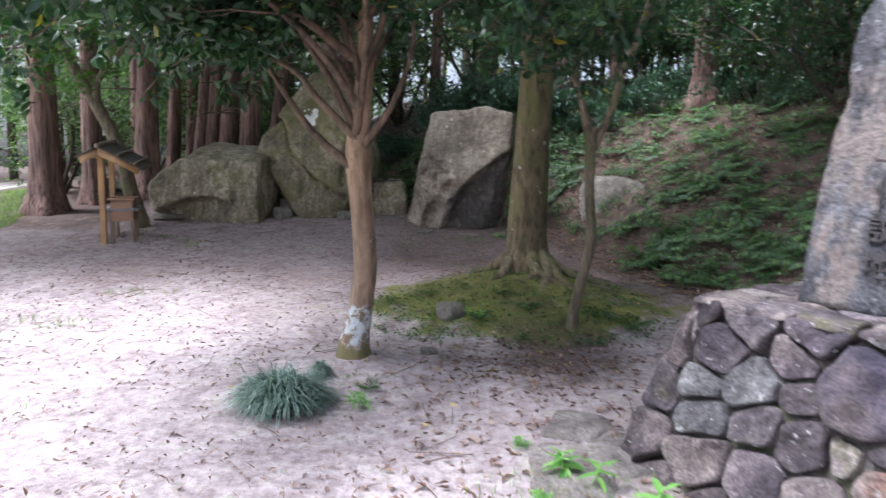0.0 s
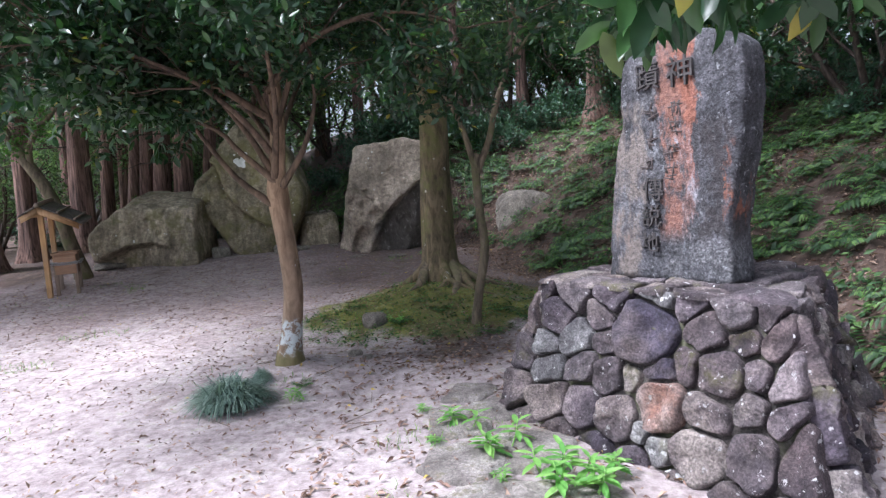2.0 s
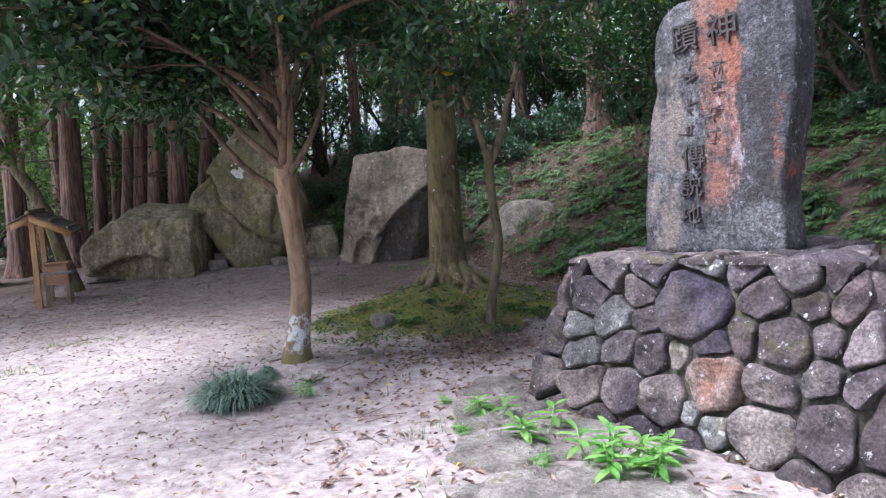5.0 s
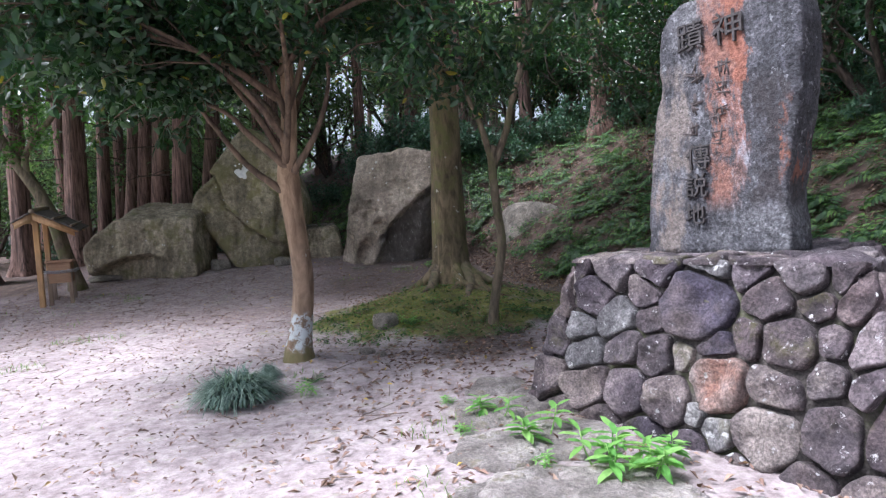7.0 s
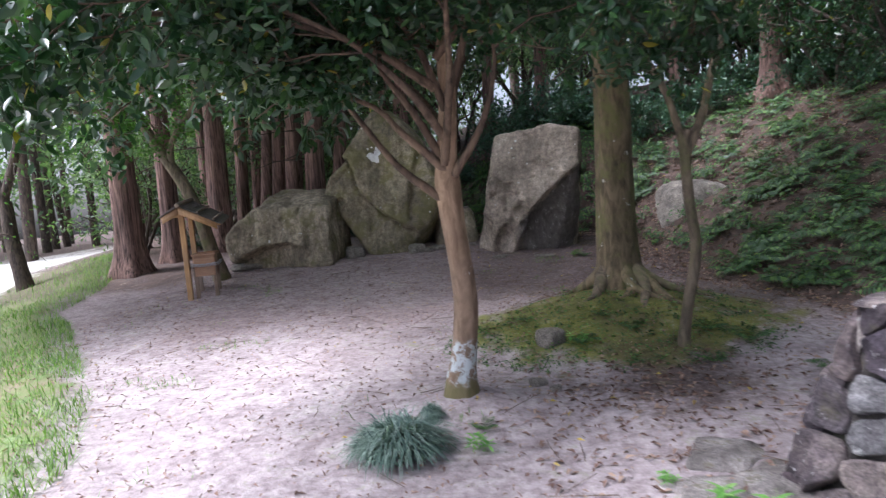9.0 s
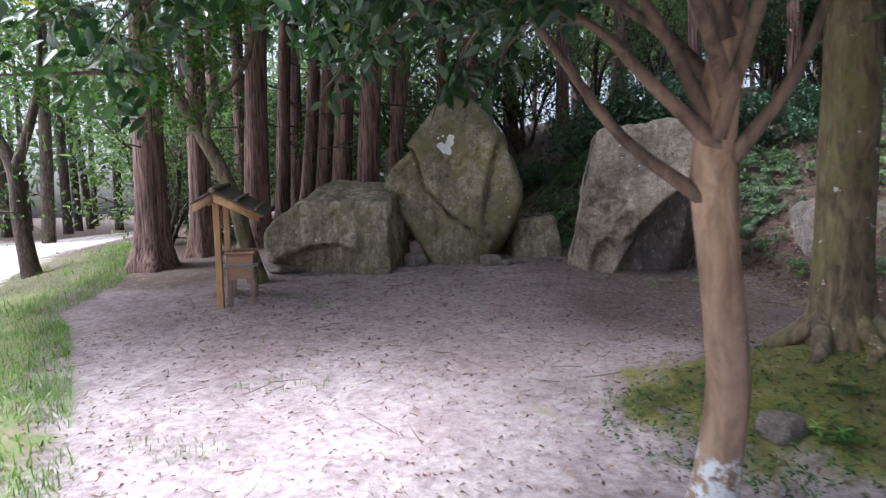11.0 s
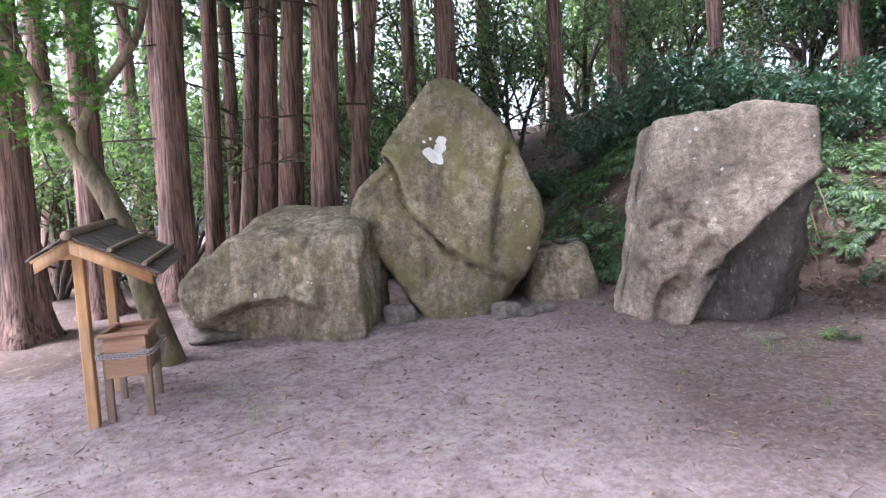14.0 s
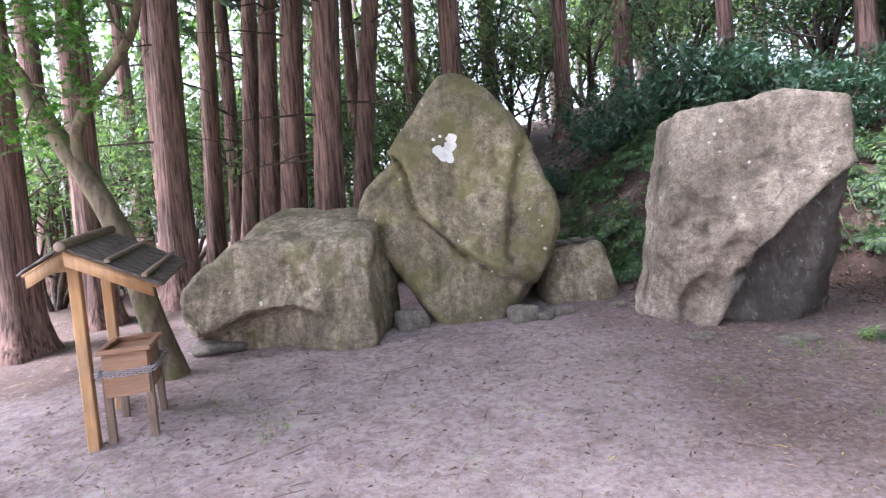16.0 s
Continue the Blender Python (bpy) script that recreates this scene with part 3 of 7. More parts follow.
# the white lichen patch on the tall rock
_c = coords(_nt)
_w = _nt.nodes.new("ShaderNodeVectorMath")
_w.operation = "ADD"
_nn = _nt.nodes.new("ShaderNodeTexNoise")
_nn.inputs["Scale"].default_value = 14
link(_nt, _c, _nn.inputs["Vector"])
_sc = _nt.nodes.new("ShaderNodeVectorMath")
_sc.operation = "MULTIPLY_ADD"
_sc.inputs[1].default_value = (0.05, 0.05, 0.05)
_sc.inputs[2].default_value = (-0.025, -0.025, -0.025)
link(_nt, _nn.outputs["Color"], _sc.inputs[0])
link(_nt, _c, _w.inputs[0])
link(_nt, _sc.outputs[0], _w.inputs[1])
_sep = _nt.nodes.new("ShaderNodeSeparateXYZ")
link(_nt, _w.outputs[0], _sep.inputs[0])
_patch = None
for _px, _pz, _pr in ((-0.07, 0.58, 0.065), (-0.05, 0.66, 0.055), (-0.13, 0.5, 0.075), (-0.2, 0.54, 0.055), (-0.08, 0.44, 0.045), (-0.24, 0.66, 0.016), (-0.17, 0.7, 0.016)):
    _dx = maths(_nt, "SUBTRACT", _sep.outputs[0], _px)
    _dz = maths(_nt, "SUBTRACT", _sep.outputs[2], _pz)
    _d = maths(_nt, "SQRT", maths(_nt, "ADD", maths(_nt, "MULTIPLY", _dx, _dx), maths(_nt, "MULTIPLY", _dz, _dz)))
    _in = maths(_nt, "LESS_THAN", _d, _pr)
    _patch = _in if _patch is None else maths(_nt, "MAXIMUM", _patch, _in)
_patch = maths(_nt, "MULTIPLY", _patch, maths(_nt, "LESS_THAN", _sep.outputs[1], 0.0))
link(_nt, mixed(_nt, _patch, _col, (0.8, 0.8, 0.77)), _bs.inputs["Base Color"])

LOW = rock_material("low_boulder_stone", [(0.3, (0.2, 0.165, 0.12)), (0.55, (0.32, 0.275, 0.205)), (0.75, (0.44, 0.385, 0.31))], moss=(0.15, 0.14, 0.06), moss_cut=0.5, streak=0.7, spots=(0.6, 0.59, 0.55), cracks=0.1, strength=0.9)[0]
SLAB, _nt, _bs, _col = rock_material("standing_slab_stone", [(0.3, (0.19, 0.155, 0.125)), (0.55, (0.36, 0.305, 0.255)), (0.75, (0.46, 0.4, 0.345))], moss=(0.2, 0.18, 0.1), moss_cut=0.58, streak=0.35, spots=(0.6, 0.59, 0.55), strength=1.0, cracks=0.14)
# the broken lower corner of the slab is coloured darker, with pale streaks
_c = coords(_nt)
_sep = _nt.nodes.new("ShaderNodeSeparateXYZ")
link(_nt, _c, _sep.inputs[0])
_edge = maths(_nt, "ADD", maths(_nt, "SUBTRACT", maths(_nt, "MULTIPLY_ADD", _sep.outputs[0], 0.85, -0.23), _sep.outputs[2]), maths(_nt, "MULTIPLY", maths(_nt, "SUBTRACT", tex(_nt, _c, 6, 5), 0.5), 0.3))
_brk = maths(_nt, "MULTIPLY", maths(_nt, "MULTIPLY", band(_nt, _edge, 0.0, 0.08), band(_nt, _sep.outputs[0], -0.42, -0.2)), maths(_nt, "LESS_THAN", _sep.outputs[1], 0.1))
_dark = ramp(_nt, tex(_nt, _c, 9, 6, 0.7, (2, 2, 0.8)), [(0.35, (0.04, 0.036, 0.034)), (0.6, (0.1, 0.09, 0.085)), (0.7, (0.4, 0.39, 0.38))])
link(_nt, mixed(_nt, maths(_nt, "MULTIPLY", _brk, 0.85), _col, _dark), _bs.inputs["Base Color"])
FIELD = rock_material("field_stone", [(0.3, (0.12, 0.105, 0.09)), (0.7, (0.27, 0.245, 0.21))], lichen=(0.5, 0.5, 0.45), lichen_cut=0.68, moss=(0.12, 0.12, 0.05), moss_cut=0.6)[0]


def place_rock(bm, m, material, label, name="boulder", group=""):
    return tagged(part(name, bm, material, m=m), label, "rock", group)


tall = place_rock(
    fitted(rock_mesh("boulder", [((0, -1, 0.12), 0.62), ((0, 1, 0), 0.6), ((1, 0, 0.02), 0.97), ((0.864, 0, 0.504), 0.9), ((0.745, 0, 0.667), 1.13), ((-1, 0, 0.0), 1.12), ((-0.836, 0, 0.548), 0.95), ((-0.6, 0, 0.8), 1.28),
                          ((0.0, 0, 1), 1.46), ((0, 0, -1), 1.5), ((0.75, -0.2, -0.65), 1.33), ((-0.81, -0.2, -0.59), 1.2), ((0, -0.8, 0.6), 1.25)],
              p=12, subdiv=6, rough=0.045, shape=tall_shape),
           (-1.5, -1.29, -0.76, -0.36, -0.2, -0.04, 0.21, 0.4, 0.5, 0.61, 0.81, 1.07, 1.33, 1.46), (-0.5, -0.6, -0.88, -1.03, -1.13, -1.17, -1.08, -0.84, -0.74, -0.73, -0.6, -0.42, -0.23, -0.1),
           (0.45, 0.55, 0.88, 1.0, 1.02, 1.0, 0.92, 0.86, 0.82, 0.79, 0.7, 0.5, 0.24, 0.1)),
    pose(-2.48, 11.75, 1.85), TALL, "tall olive-grey sacred boulder with a white lichen patch and diagonal crack")


def low_shape(q):
    # the front overhangs a hollow whose upper lip climbs from the nose
    lip = np.interp(q[0], (-1.3, -0.98, -0.6, -0.35, 0.1, 0.38, 0.6), (-0.46, -0.42, -0.26, -0.16, -0.12, -0.24, -0.45))
    if q[1] < 0.35 and q[2] < lip:
        q[1] += 0.26 * min(1.0, (lip - q[2]) / 0.09) * min(1.0, max(0.0, (0.5 - q[0]) / 0.6))
    elif q[1] < 0.2:
        q[1] -= 0.05 * math.exp(-(q[2] - lip) / 0.12) * (q[0] < 0.4)
    if q[1] < 0.2:
        # upright runnels on the front
        q[1] += 0.05 * abs(noise.noise(Vector((q[0] * 5, 2.0, q[2] * 0.8)))) + pitted(q, 9.0, 0.03)
    return q


place_rock(
    rock_mesh("boulder", [((0.05, -1, 0.1), 0.52), ((0, 1, 0), 0.6), ((1, -0.08, 0.0), 0.9), ((-0.95, -0.3, 0.02), 1.16), ((-0.63, -0.1, 0.77), 0.78), ((0.05, -0.33, 1), 0.6), ((0, 0, -1), 0.7), ((-0.6, -0.5, -0.5), 1.05), ((-0.55, -0.75, 0.25), 1.1)],
              p=18, subdiv=6, rough=0.06, seed=3.0, shape=low_shape),
    pose(-4.24, 11.0, 1.12), LOW, "low broad grey boulder with a hollow under its front")


def slab_shape(q):
    if q[1] < 0.15:
        # the lower right of the front is broken away under a sharp edge
        edge = np.interp(q[0], (-0.45, -0.17, -0.09, 0.19, 0.57, 0.9), (-1.05, -0.55, -0.31, -0.05, 0.25, 0.45))
        s = edge - q[2]
        if q[0] > -0.45 and s > 0:
            q[1] += 0.22 * min(1.0, s / 0.06) + 0.06 * fbm(q[0], 3.0, q[2], 4.0)
        else:
            # a flat upper face; under it the stone is rough and steps back
            face = np.interp(q[0], (-0.9, -0.76, -0.63, -0.32, -0.05), (0.65, 0.52, 0.27, 0.0, -0.3))
            if q[2] < face:
                q[1] += 0.05 * min(1.0, (face - q[2]) / 0.05) + 0.06 * fbm(q[0], 6.0, q[2], 5.0) + pitted(q, 5.0, 0.05, 0.2)
            else:
                q[1] += pitted(q, 2.0, 0.03, 0.32, 9.0)
        a = ((q[0] + 0.55 - 0.3 * (q[2] + 0.7)) / 0.15) ** 2 + ((q[2] + 0.75) / 0.26) ** 2
        if a < 1:
            q[1] += 0.2 * (1 - a) ** 0.7
    return q


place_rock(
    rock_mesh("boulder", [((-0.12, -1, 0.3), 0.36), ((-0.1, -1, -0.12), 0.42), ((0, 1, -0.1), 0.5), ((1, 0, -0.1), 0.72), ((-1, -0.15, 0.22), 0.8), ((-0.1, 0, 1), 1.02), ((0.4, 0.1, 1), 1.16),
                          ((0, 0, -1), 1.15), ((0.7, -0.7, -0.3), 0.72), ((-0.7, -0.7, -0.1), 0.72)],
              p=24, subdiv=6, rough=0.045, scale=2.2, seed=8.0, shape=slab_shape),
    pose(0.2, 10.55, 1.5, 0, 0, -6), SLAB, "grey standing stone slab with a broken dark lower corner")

place_rock(rock_mesh("boulder", [((0, -1, 0.1), 0.34), ((0, 1, 0), 0.35), ((1, 0, 0), 0.36), ((-1, 0, 0.1), 0.38), ((0, 0, 1), 0.32), ((0, 0, -1), 0.45), ((0.6, -0.5, 0.5), 0.42), ((-0.6, -0.6, 0.3), 0.42)], p=8, rough=0.05, seed=5.0),
           pose(-1.3, 11.85, 0.98, 0, 0, 8), LOW, "squat mossy boulder with pebble offerings on top")
place_rock(rock_mesh("boulder", [((-0.2, -1, 0.2), 0.5), ((0, 1, 0), 0.6), ((1, 0, 0.1), 0.62), ((-1, 0, 0.2), 0.6), ((0, 0, 1), 0.46), ((0, 0, -1), 0.6), ((0.6, -0.2, 0.7), 0.6), ((-0.6, -0.2, 0.6), 0.58)], p=9, rough=0.06, seed=15.0),
           pose(2.8, 10.7, 0.95), FIELD, "rounded grey boulder resting at the foot of the bank")

PEBBLE_PLANES = [((0, -1, 0.1), 0.8), ((0, 1, 0), 0.8), ((1, 0, 0.1), 1.0), ((-1, 0, 0), 1.0), ((0, 0, 1), 0.55), ((0, 0, -1), 0.6), ((0.6, 0.5, 0.5), 0.8), ((-0.5, -0.6, 0.5), 0.75)]
pebble_meshes = []
for k in range(4):
    _me = bpy.data.meshes.new("stone")
    _bm = rock_mesh("stone", PEBBLE_PLANES, p=7, subdiv=3, rough=0.12, scale=1.2, seed=20.0 + k * 7)
    _bm.to_mesh(_me)
    _bm.free()
    _me.materials.append(FIELD)
    pebble_meshes.append(_me)


def stone_at(x, y, size, label, sz=1.0, turn=0.0, dz=0.0, k=0, group="", z=None, name="stone"):
    m = pose(x, y, (rest(x, y) if z is None else z) + size * 0.3 * sz + dz, 0, 0, turn) @ Matrix.Diagonal((size, size, size * sz, 1))
    ob = new(name, pebble_meshes[k % 4])
    ob.matrix_basis = m
    return tagged(ob, label, "stone", group)


stone_at(-1.95, 10.98, 0.15, "small pale stone before the tall boulder", 1.1, 20, k=0)
stone_at(-1.72, 10.98, 0.1, "small dark stone before the tall boulder", 0.8, 70, k=1)
stone_at(-1.55, 11.1, 0.12, "small dark stone beside the tall boulder", 0.7, 10, k=2)
stone_at(-0.98, 11.15, 0.08, "small half-buried stone on the trodden sand", 0.8, 10, k=3)
stone_at(-3.1, 11.0, 0.16, "mossy stone wedged between the boulders", 1.3, 30, k=1)
stone_at(-5.05, 10.8, 0.3, "flat stone under the low boulder's overhang", 0.34, 15, k=0)
stone_at(0.05, 5.3, 0.115, "pale rounded stone set in the moss", 1.2, 30, k=0)
stone_at(-0.1, 4.42, 0.06, "little white stone on the leaf litter", 0.9, 30, k=1)
stone_at(0.02, 4.3, 0.05, "little white stone on the leaf litter", 0.8, 80, k=2)
stone_at(0.25, 9.98, 0.16, "flat stone at the slab's foot", 0.35, 10, k=1, dz=-0.02)
stone_at(-0.45, 10.2, 0.14, "flat stone at the slab's foot", 0.3, 60, k=2, dz=-0.02)
for k in range(9):
    stone_at(-1.3 + rng.uniform(-0.22, 0.22), 11.8 + rng.uniform(-0.18, 0.18), rng.uniform(0.025, 0.07), "pebble laid on the squat boulder", 0.8, rng.uniform(0, 180), k=k, group="pebble offerings", z=1.29, name="pebble")
PAVER = rock_material("footing_stone", [(0.3, (0.22, 0.195, 0.18)), (0.5, (0.34, 0.305, 0.29)), (0.7, (0.44, 0.41, 0.39))], moss=(0.2, 0.18, 0.1), moss_cut=0.55, cracks=0.12, strength=0.9)[0]


def footing_mesh(seed):
    """A flat-topped worn stone with an irregular outline."""
    r = np.random.default_rng(seed)
    sides = [((math.cos(t), math.sin(t), 0.25), r.uniform(0.7, 1.1)) for t in np.arange(0, 6.28, 0.9) + r.uniform(-0.25, 0.25, 7)]
    bm = rock_mesh("stone", sides + [((r.uniform(-0.06, 0.06), r.uniform(-0.06, 0.06), 1), 0.3), ((0, 0, -1), 0.5)], p=20, subdiv=4, rough=0.09, scale=1.4, seed=float(seed))
    me = bpy.data.meshes.new("stone")
    bm.to_mesh(me)
    bm.free()
    me.materials.append(PAVER)
    return me


FOOTINGS = [footing_mesh(300 + k) for k in range(4)]
for k, (x, y, s, a) in enumerate(((0.62, 2.2, 0.26, 10), (0.8, 1.72, 0.32, 60), (0.7, 2.75, 0.3, 20), (1.0, 2.95, 0.28, 80), (1.0, 2.25, 0.3, 40), (1.12, 1.6, 0.34, 10), (0.8, 3.25, 0.22, 0), (0.5, 1.7, 0.14, 50), (1.4, 1.15, 0.3, 90), (1.0, 1.2, 0.3, 130))):
    ob = new("stone", FOOTINGS[k % 4])
    ob.matrix_basis = pose(x, y, rest(x, y) - 0.3 * s + 0.025, 0, 0, a) @ Matrix.Scale(s, 4)
    tagged(ob, "flat worn footing stone sunk before the plinth", "stone", "footing stones")


# ---- the stone plinth and the inscribed stele ----
PU, PV = Vector((0.51, -0.86, 0)), Vector((0.86, 0.51, 0))
PO, PH, PB, PL, PD = Vector((1.338, 2.885, 0)), 0.86, 0.25, 1.56, 1.15
STONE = rock_material("wall_stone", [(0.36, (0.042, 0.036, 0.046)), (0.5, (0.105, 0.09, 0.1)), (0.62, (0.24, 0.215, 0.21))], lichen=(0.42, 0.41, 0.41), lichen_cut=0.61, lichen_scale=22, moss=(0.1, 0.095, 0.04), moss_cut=0.57, per_object=True, strength=1.0, spots=(0.6, 0.6, 0.6))[0]
DARKSTONE = rock_material("dark_wall_stone", [(0.35, (0.025, 0.022, 0.038)), (0.5, (0.052, 0.044, 0.066)), (0.68, (0.11, 0.088, 0.088))], lichen=(0.36, 0.35, 0.37), lichen_cut=0.66, lichen_scale=16, spots=(0.45, 0.45, 0.46), strength=1.0)[0]
RUST = rock_material("rust_wall_stone", [(0.38, (0.08, 0.065, 0.075)), (0.5, (0.2, 0.105, 0.08)), (0.62, (0.24, 0.2, 0.19))], lichen=(0.42, 0.4, 0.38), lichen_cut=0.62, lichen_scale=14, strength=1.0)[0]
PALE = rock_material("pale_wall_stone", [(0.36, (0.08, 0.075, 0.08)), (0.5, (0.2, 0.195, 0.2)), (0.66, (0.4, 0.39, 0.38))], lichen=(0.55, 0.55, 0.54), lichen_cut=0.6, lichen_scale=12, moss=(0.16, 0.15, 0.1), moss_cut=0.56, strength=1.0)[0]
MORTAR = rock_material("mortar", [(0.3, (0.035, 0.03, 0.028)), (0.7, (0.1, 0.088, 0.08))], moss=(0.07, 0.08, 0.03), moss_cut=0.5)[0]

plinth = thing("stone_plinth", Matrix.Translation((PO.x, PO.y, -0.05)), "battered plinth of mortared round field stones, carrying the stele", "plinth")


def cell_polygon(i, seeds, box):
    """The power cell of seed i within a box."""
    poly = [(box[0], box[1]), (box[2], box[1]), (box[2], box[3]), (box[0], box[3])]
    x, y, r = seeds[i]
    for j, (a, b, s) in enumerate(seeds):
        if j == i or math.hypot(a - x, b - y) > 0.7:
            continue
        nx, ny = a - x, b - y
        c = 0.5 * (a * a + b * b - x * x - y * y - s * s + r * r)
        out = []
        for (px, py), (qx, qy) in zip(poly, poly[1:] + poly[:1]):
            d0, d1 = px * nx + py * ny - c, qx * nx + qy * ny - c
            if d0 <= 0:
                out.append((px, py))
            if d0 * d1 < 0:
                t = d0 / (d0 - d1)
                out.append((px + (qx - px) * t, py + (qy - py) * t))
        poly = out
        if len(poly) < 3:
            return []
    return poly


def pillow(poly, bulge, seed):
    """A worn field stone over a polygon: local x, y in the wall's plane, z outwards."""
    P = np.array(poly)
    P = P[np.r_[True, np.linalg.norm(np.diff(P, axis=0), axis=1) > 0.012]]
    c = P.mean(0)
    size = math.sqrt(max(np.ptp(P[:, 0]) * np.ptp(P[:, 1]), 1e-4))
    nxt = np.roll(P, -1, 0)
    k = 0.06 + 0.12 * (0.5 + 0.5 * math.sin(seed * 5.1))
    P = np.stack([P * (1 - k) + nxt * k, P * k + nxt * (1 - k)], 1).reshape(-1, 2)
    # even steps round the outline, each drawn in to leave a joint
    L = np.r_[0, np.cumsum(np.linalg.norm(np.roll(P, -1, 0) - P, axis=1))]
    n = 26
    u = np.linspace(0, L[-1], n, endpoint=False)
    ring = np.r_[P, P[:1]]
    P = np.stack([np.interp(u, L, ring[:, a]) for a in (0, 1)], -1)
    for p in P:
        d = p - c
        p -= d / max(np.linalg.norm(d), 1e-6) * (0.005 + 0.01 * (0.5 + noise.noise(Vector((p[0] * 14, p[1] * 14, seed)))))
    V = []
    lean = np.array([math.sin(seed * 2.3), math.cos(seed * 3.1)]) * 0.22
    flat = 0.55 + 0.45 * math.sin(seed * 1.7) ** 2
    rings = ((1.0, -0.06), (1.0, 0.0), (0.985, 0.32), (0.93, 0.62), (0.8, 0.86 * flat + 0.1), (0.58, 0.95 * flat + 0.07), (0.3, flat + 0.03))
    for m, (t, z) in enumerate(rings):
        for p in P:
            q = c + (p - c) * t
            w = 0.0
            if m:
                w = noise.noise(Vector((q[0] * 7, q[1] * 7, seed))) * size * 0.22 + abs(noise.noise(Vector((q[0] * 15, q[1] * 15, seed + 3)))) * size * 0.12
                w += noise.noise(Vector((q[0] * 42, q[1] * 42, seed))) * 0.007 + float(np.dot(q - c, lean)) * (1.15 - t * 0.5)
                w *= min(1.0, bulge / 0.05)
            V.append((q[0], q[1], z * bulge + w if m else z))
    V.append((c[0], c[1], bulge * flat + noise.noise(Vector((c[0] * 7, c[1] * 7, seed))) * size * 0.16))
    r = len(rings)
    Q = [(a * n + b, a * n + (b + 1) % n, (a + 1) * n + (b + 1) % n, (a + 1) * n + b) for a in range(r - 1) for b in range(n)]
    T = [((r - 1) * n + b, (r - 1) * n + (b + 1) % n, r * n) for b in range(n)]
    return np.array(V), Q, T


def wall_face(origin, along, outward, length, seeds, special=None, bulge=0.055):
    """The stones of one battered side of the plinth."""
    slope = PB / PH
    up = (Vector((0, 0, 1)) - outward * slope).normalized()
    nrm = along.cross(up).normalized()
    if nrm.dot(outward) < 0:
        nrm = -nrm
    seeds = [(min(a, length + slope * (PH - b) - 0.07), b, r) for a, b, r in seeds if -slope * (PH - b) - 0.06 < a < length + slope * (PH - b) + 0.06]
    box = (-0.42, -0.16, length + 0.42, PH)
    for i, (a, b, r) in enumerate(seeds):
        poly = [(x, z) for x, z in cell_polygon(i, seeds, box)]
        if len(poly) < 3:
            continue
        poly = [(min(max(x, -slope * (PH - z) - 0.03), length + slope * (PH - z) + 0.03), z) for x, z in poly]
        c = np.array(poly).mean(0)
        area = 0.5 * abs(sum(p[0] * q[1] - q[0] * p[1] for p, q in zip(poly, poly[1:] + poly[:1])))
        if area < 0.002:
            continue
        V, Q, T = pillow(poly, bulge * (0.75 + 2.2 * min(math.sqrt(area), 0.3)), i * 3.7)
        W = []
        for x, z, o in V:
            p = origin + along * x + outward * (slope * (PH - z)) + Vector((0, 0, z)) + nrm * o
            W.append(p - Vector((PO.x, PO.y, -0.05)))
        mat_ = (special or {}).get((round(a, 2), round(b, 2)), STONE)
        part("stone", make_mesh("stone", np.array(W), Q, T, True), mat_, plinth)


UPPER = [(0.15, 0.66, 0.13), (0.51, 0.71, 0.1), (0.83, 0.65, 0.2), (1.17, 0.7, 0.13), (1.39, 0.69, 0.1), (1.58, 0.67, 0.1), (-0.1, 0.6, 0.09), (0.1, 0.47, 0.09),
         (0.36, 0.53, 0.1), (0.43, 0.39, 0.09), (0.57, 0.54, 0.06), (0.95, 0.45, 0.1), (1.11, 0.52, 0.09), (1.29, 0.49, 0.13), (1.47, 0.52, 0.09), (1.64, 0.5, 0.1), (1.8, 0.6, 0.1)]
LOWER = [(-0.12, 0.38, 0.1), (-0.13, 0.17, 0.1), (0.15, 0.31, 0.11), (0.63, 0.37, 0.1), (0.77, 0.4, 0.06), (0.98, 0.29, 0.15), (1.25, 0.3, 0.12), (1.45, 0.37, 0.1), (1.62, 0.34, 0.1),
         (-0.3, 0.08, 0.07), (0.19, 0.15, 0.13), (0.47, 0.17, 0.12), (0.73, 0.17, 0.12), (0.88, 0.15, 0.05), (1.02, 0.08, 0.08), (1.23, 0.11, 0.15), (1.5, 0.17, 0.14), (1.76, 0.18, 0.13), (1.8, 0.4, 0.1),
         (0.05, -0.04, 0.1), (0.32, -0.05, 0.12), (0.6, -0.06, 0.12), (0.85, -0.05, 0.1), (1.1, -0.07, 0.09), (1.4, -0.06, 0.12), (1.68, -0.04, 0.13), (1.92, 0.0, 0.1)]
CAPS = [(0.03, 0.83, 0.13), (0.27, 0.83, 0.14), (0.58, 0.84, 0.15), (0.88, 0.83, 0.15), (1.08, 0.82, 0.13), (1.34, 0.83, 0.15), (1.55, 0.82, 0.14)]
SEEDS = UPPER + LOWER + CAPS
wall_face(PO, PU, -PV, PL, SEEDS, {(0.83, 0.65): DARKSTONE, (0.95, 0.45): DARKSTONE, (0.98, 0.29): RUST, (0.1, 0.47): PALE, (0.36, 0.53): PALE, (0.15, 0.31): PALE, (0.88, 0.15): PALE, (1.02, 0.08): PALE, (0.88, 0.83): PALE})


def random_seeds(length, r):
    out = []
    for row, z in enumerate(np.arange(-0.05, 0.9, 0.165)):
        for x in np.arange(-0.3 + (row % 2) * 0.1, length + 0.3, 0.21):
            out.append((x + r.uniform(-0.06, 0.06), z + r.uniform(-0.04, 0.04), r.uniform(0.07, 0.12)))
    return out


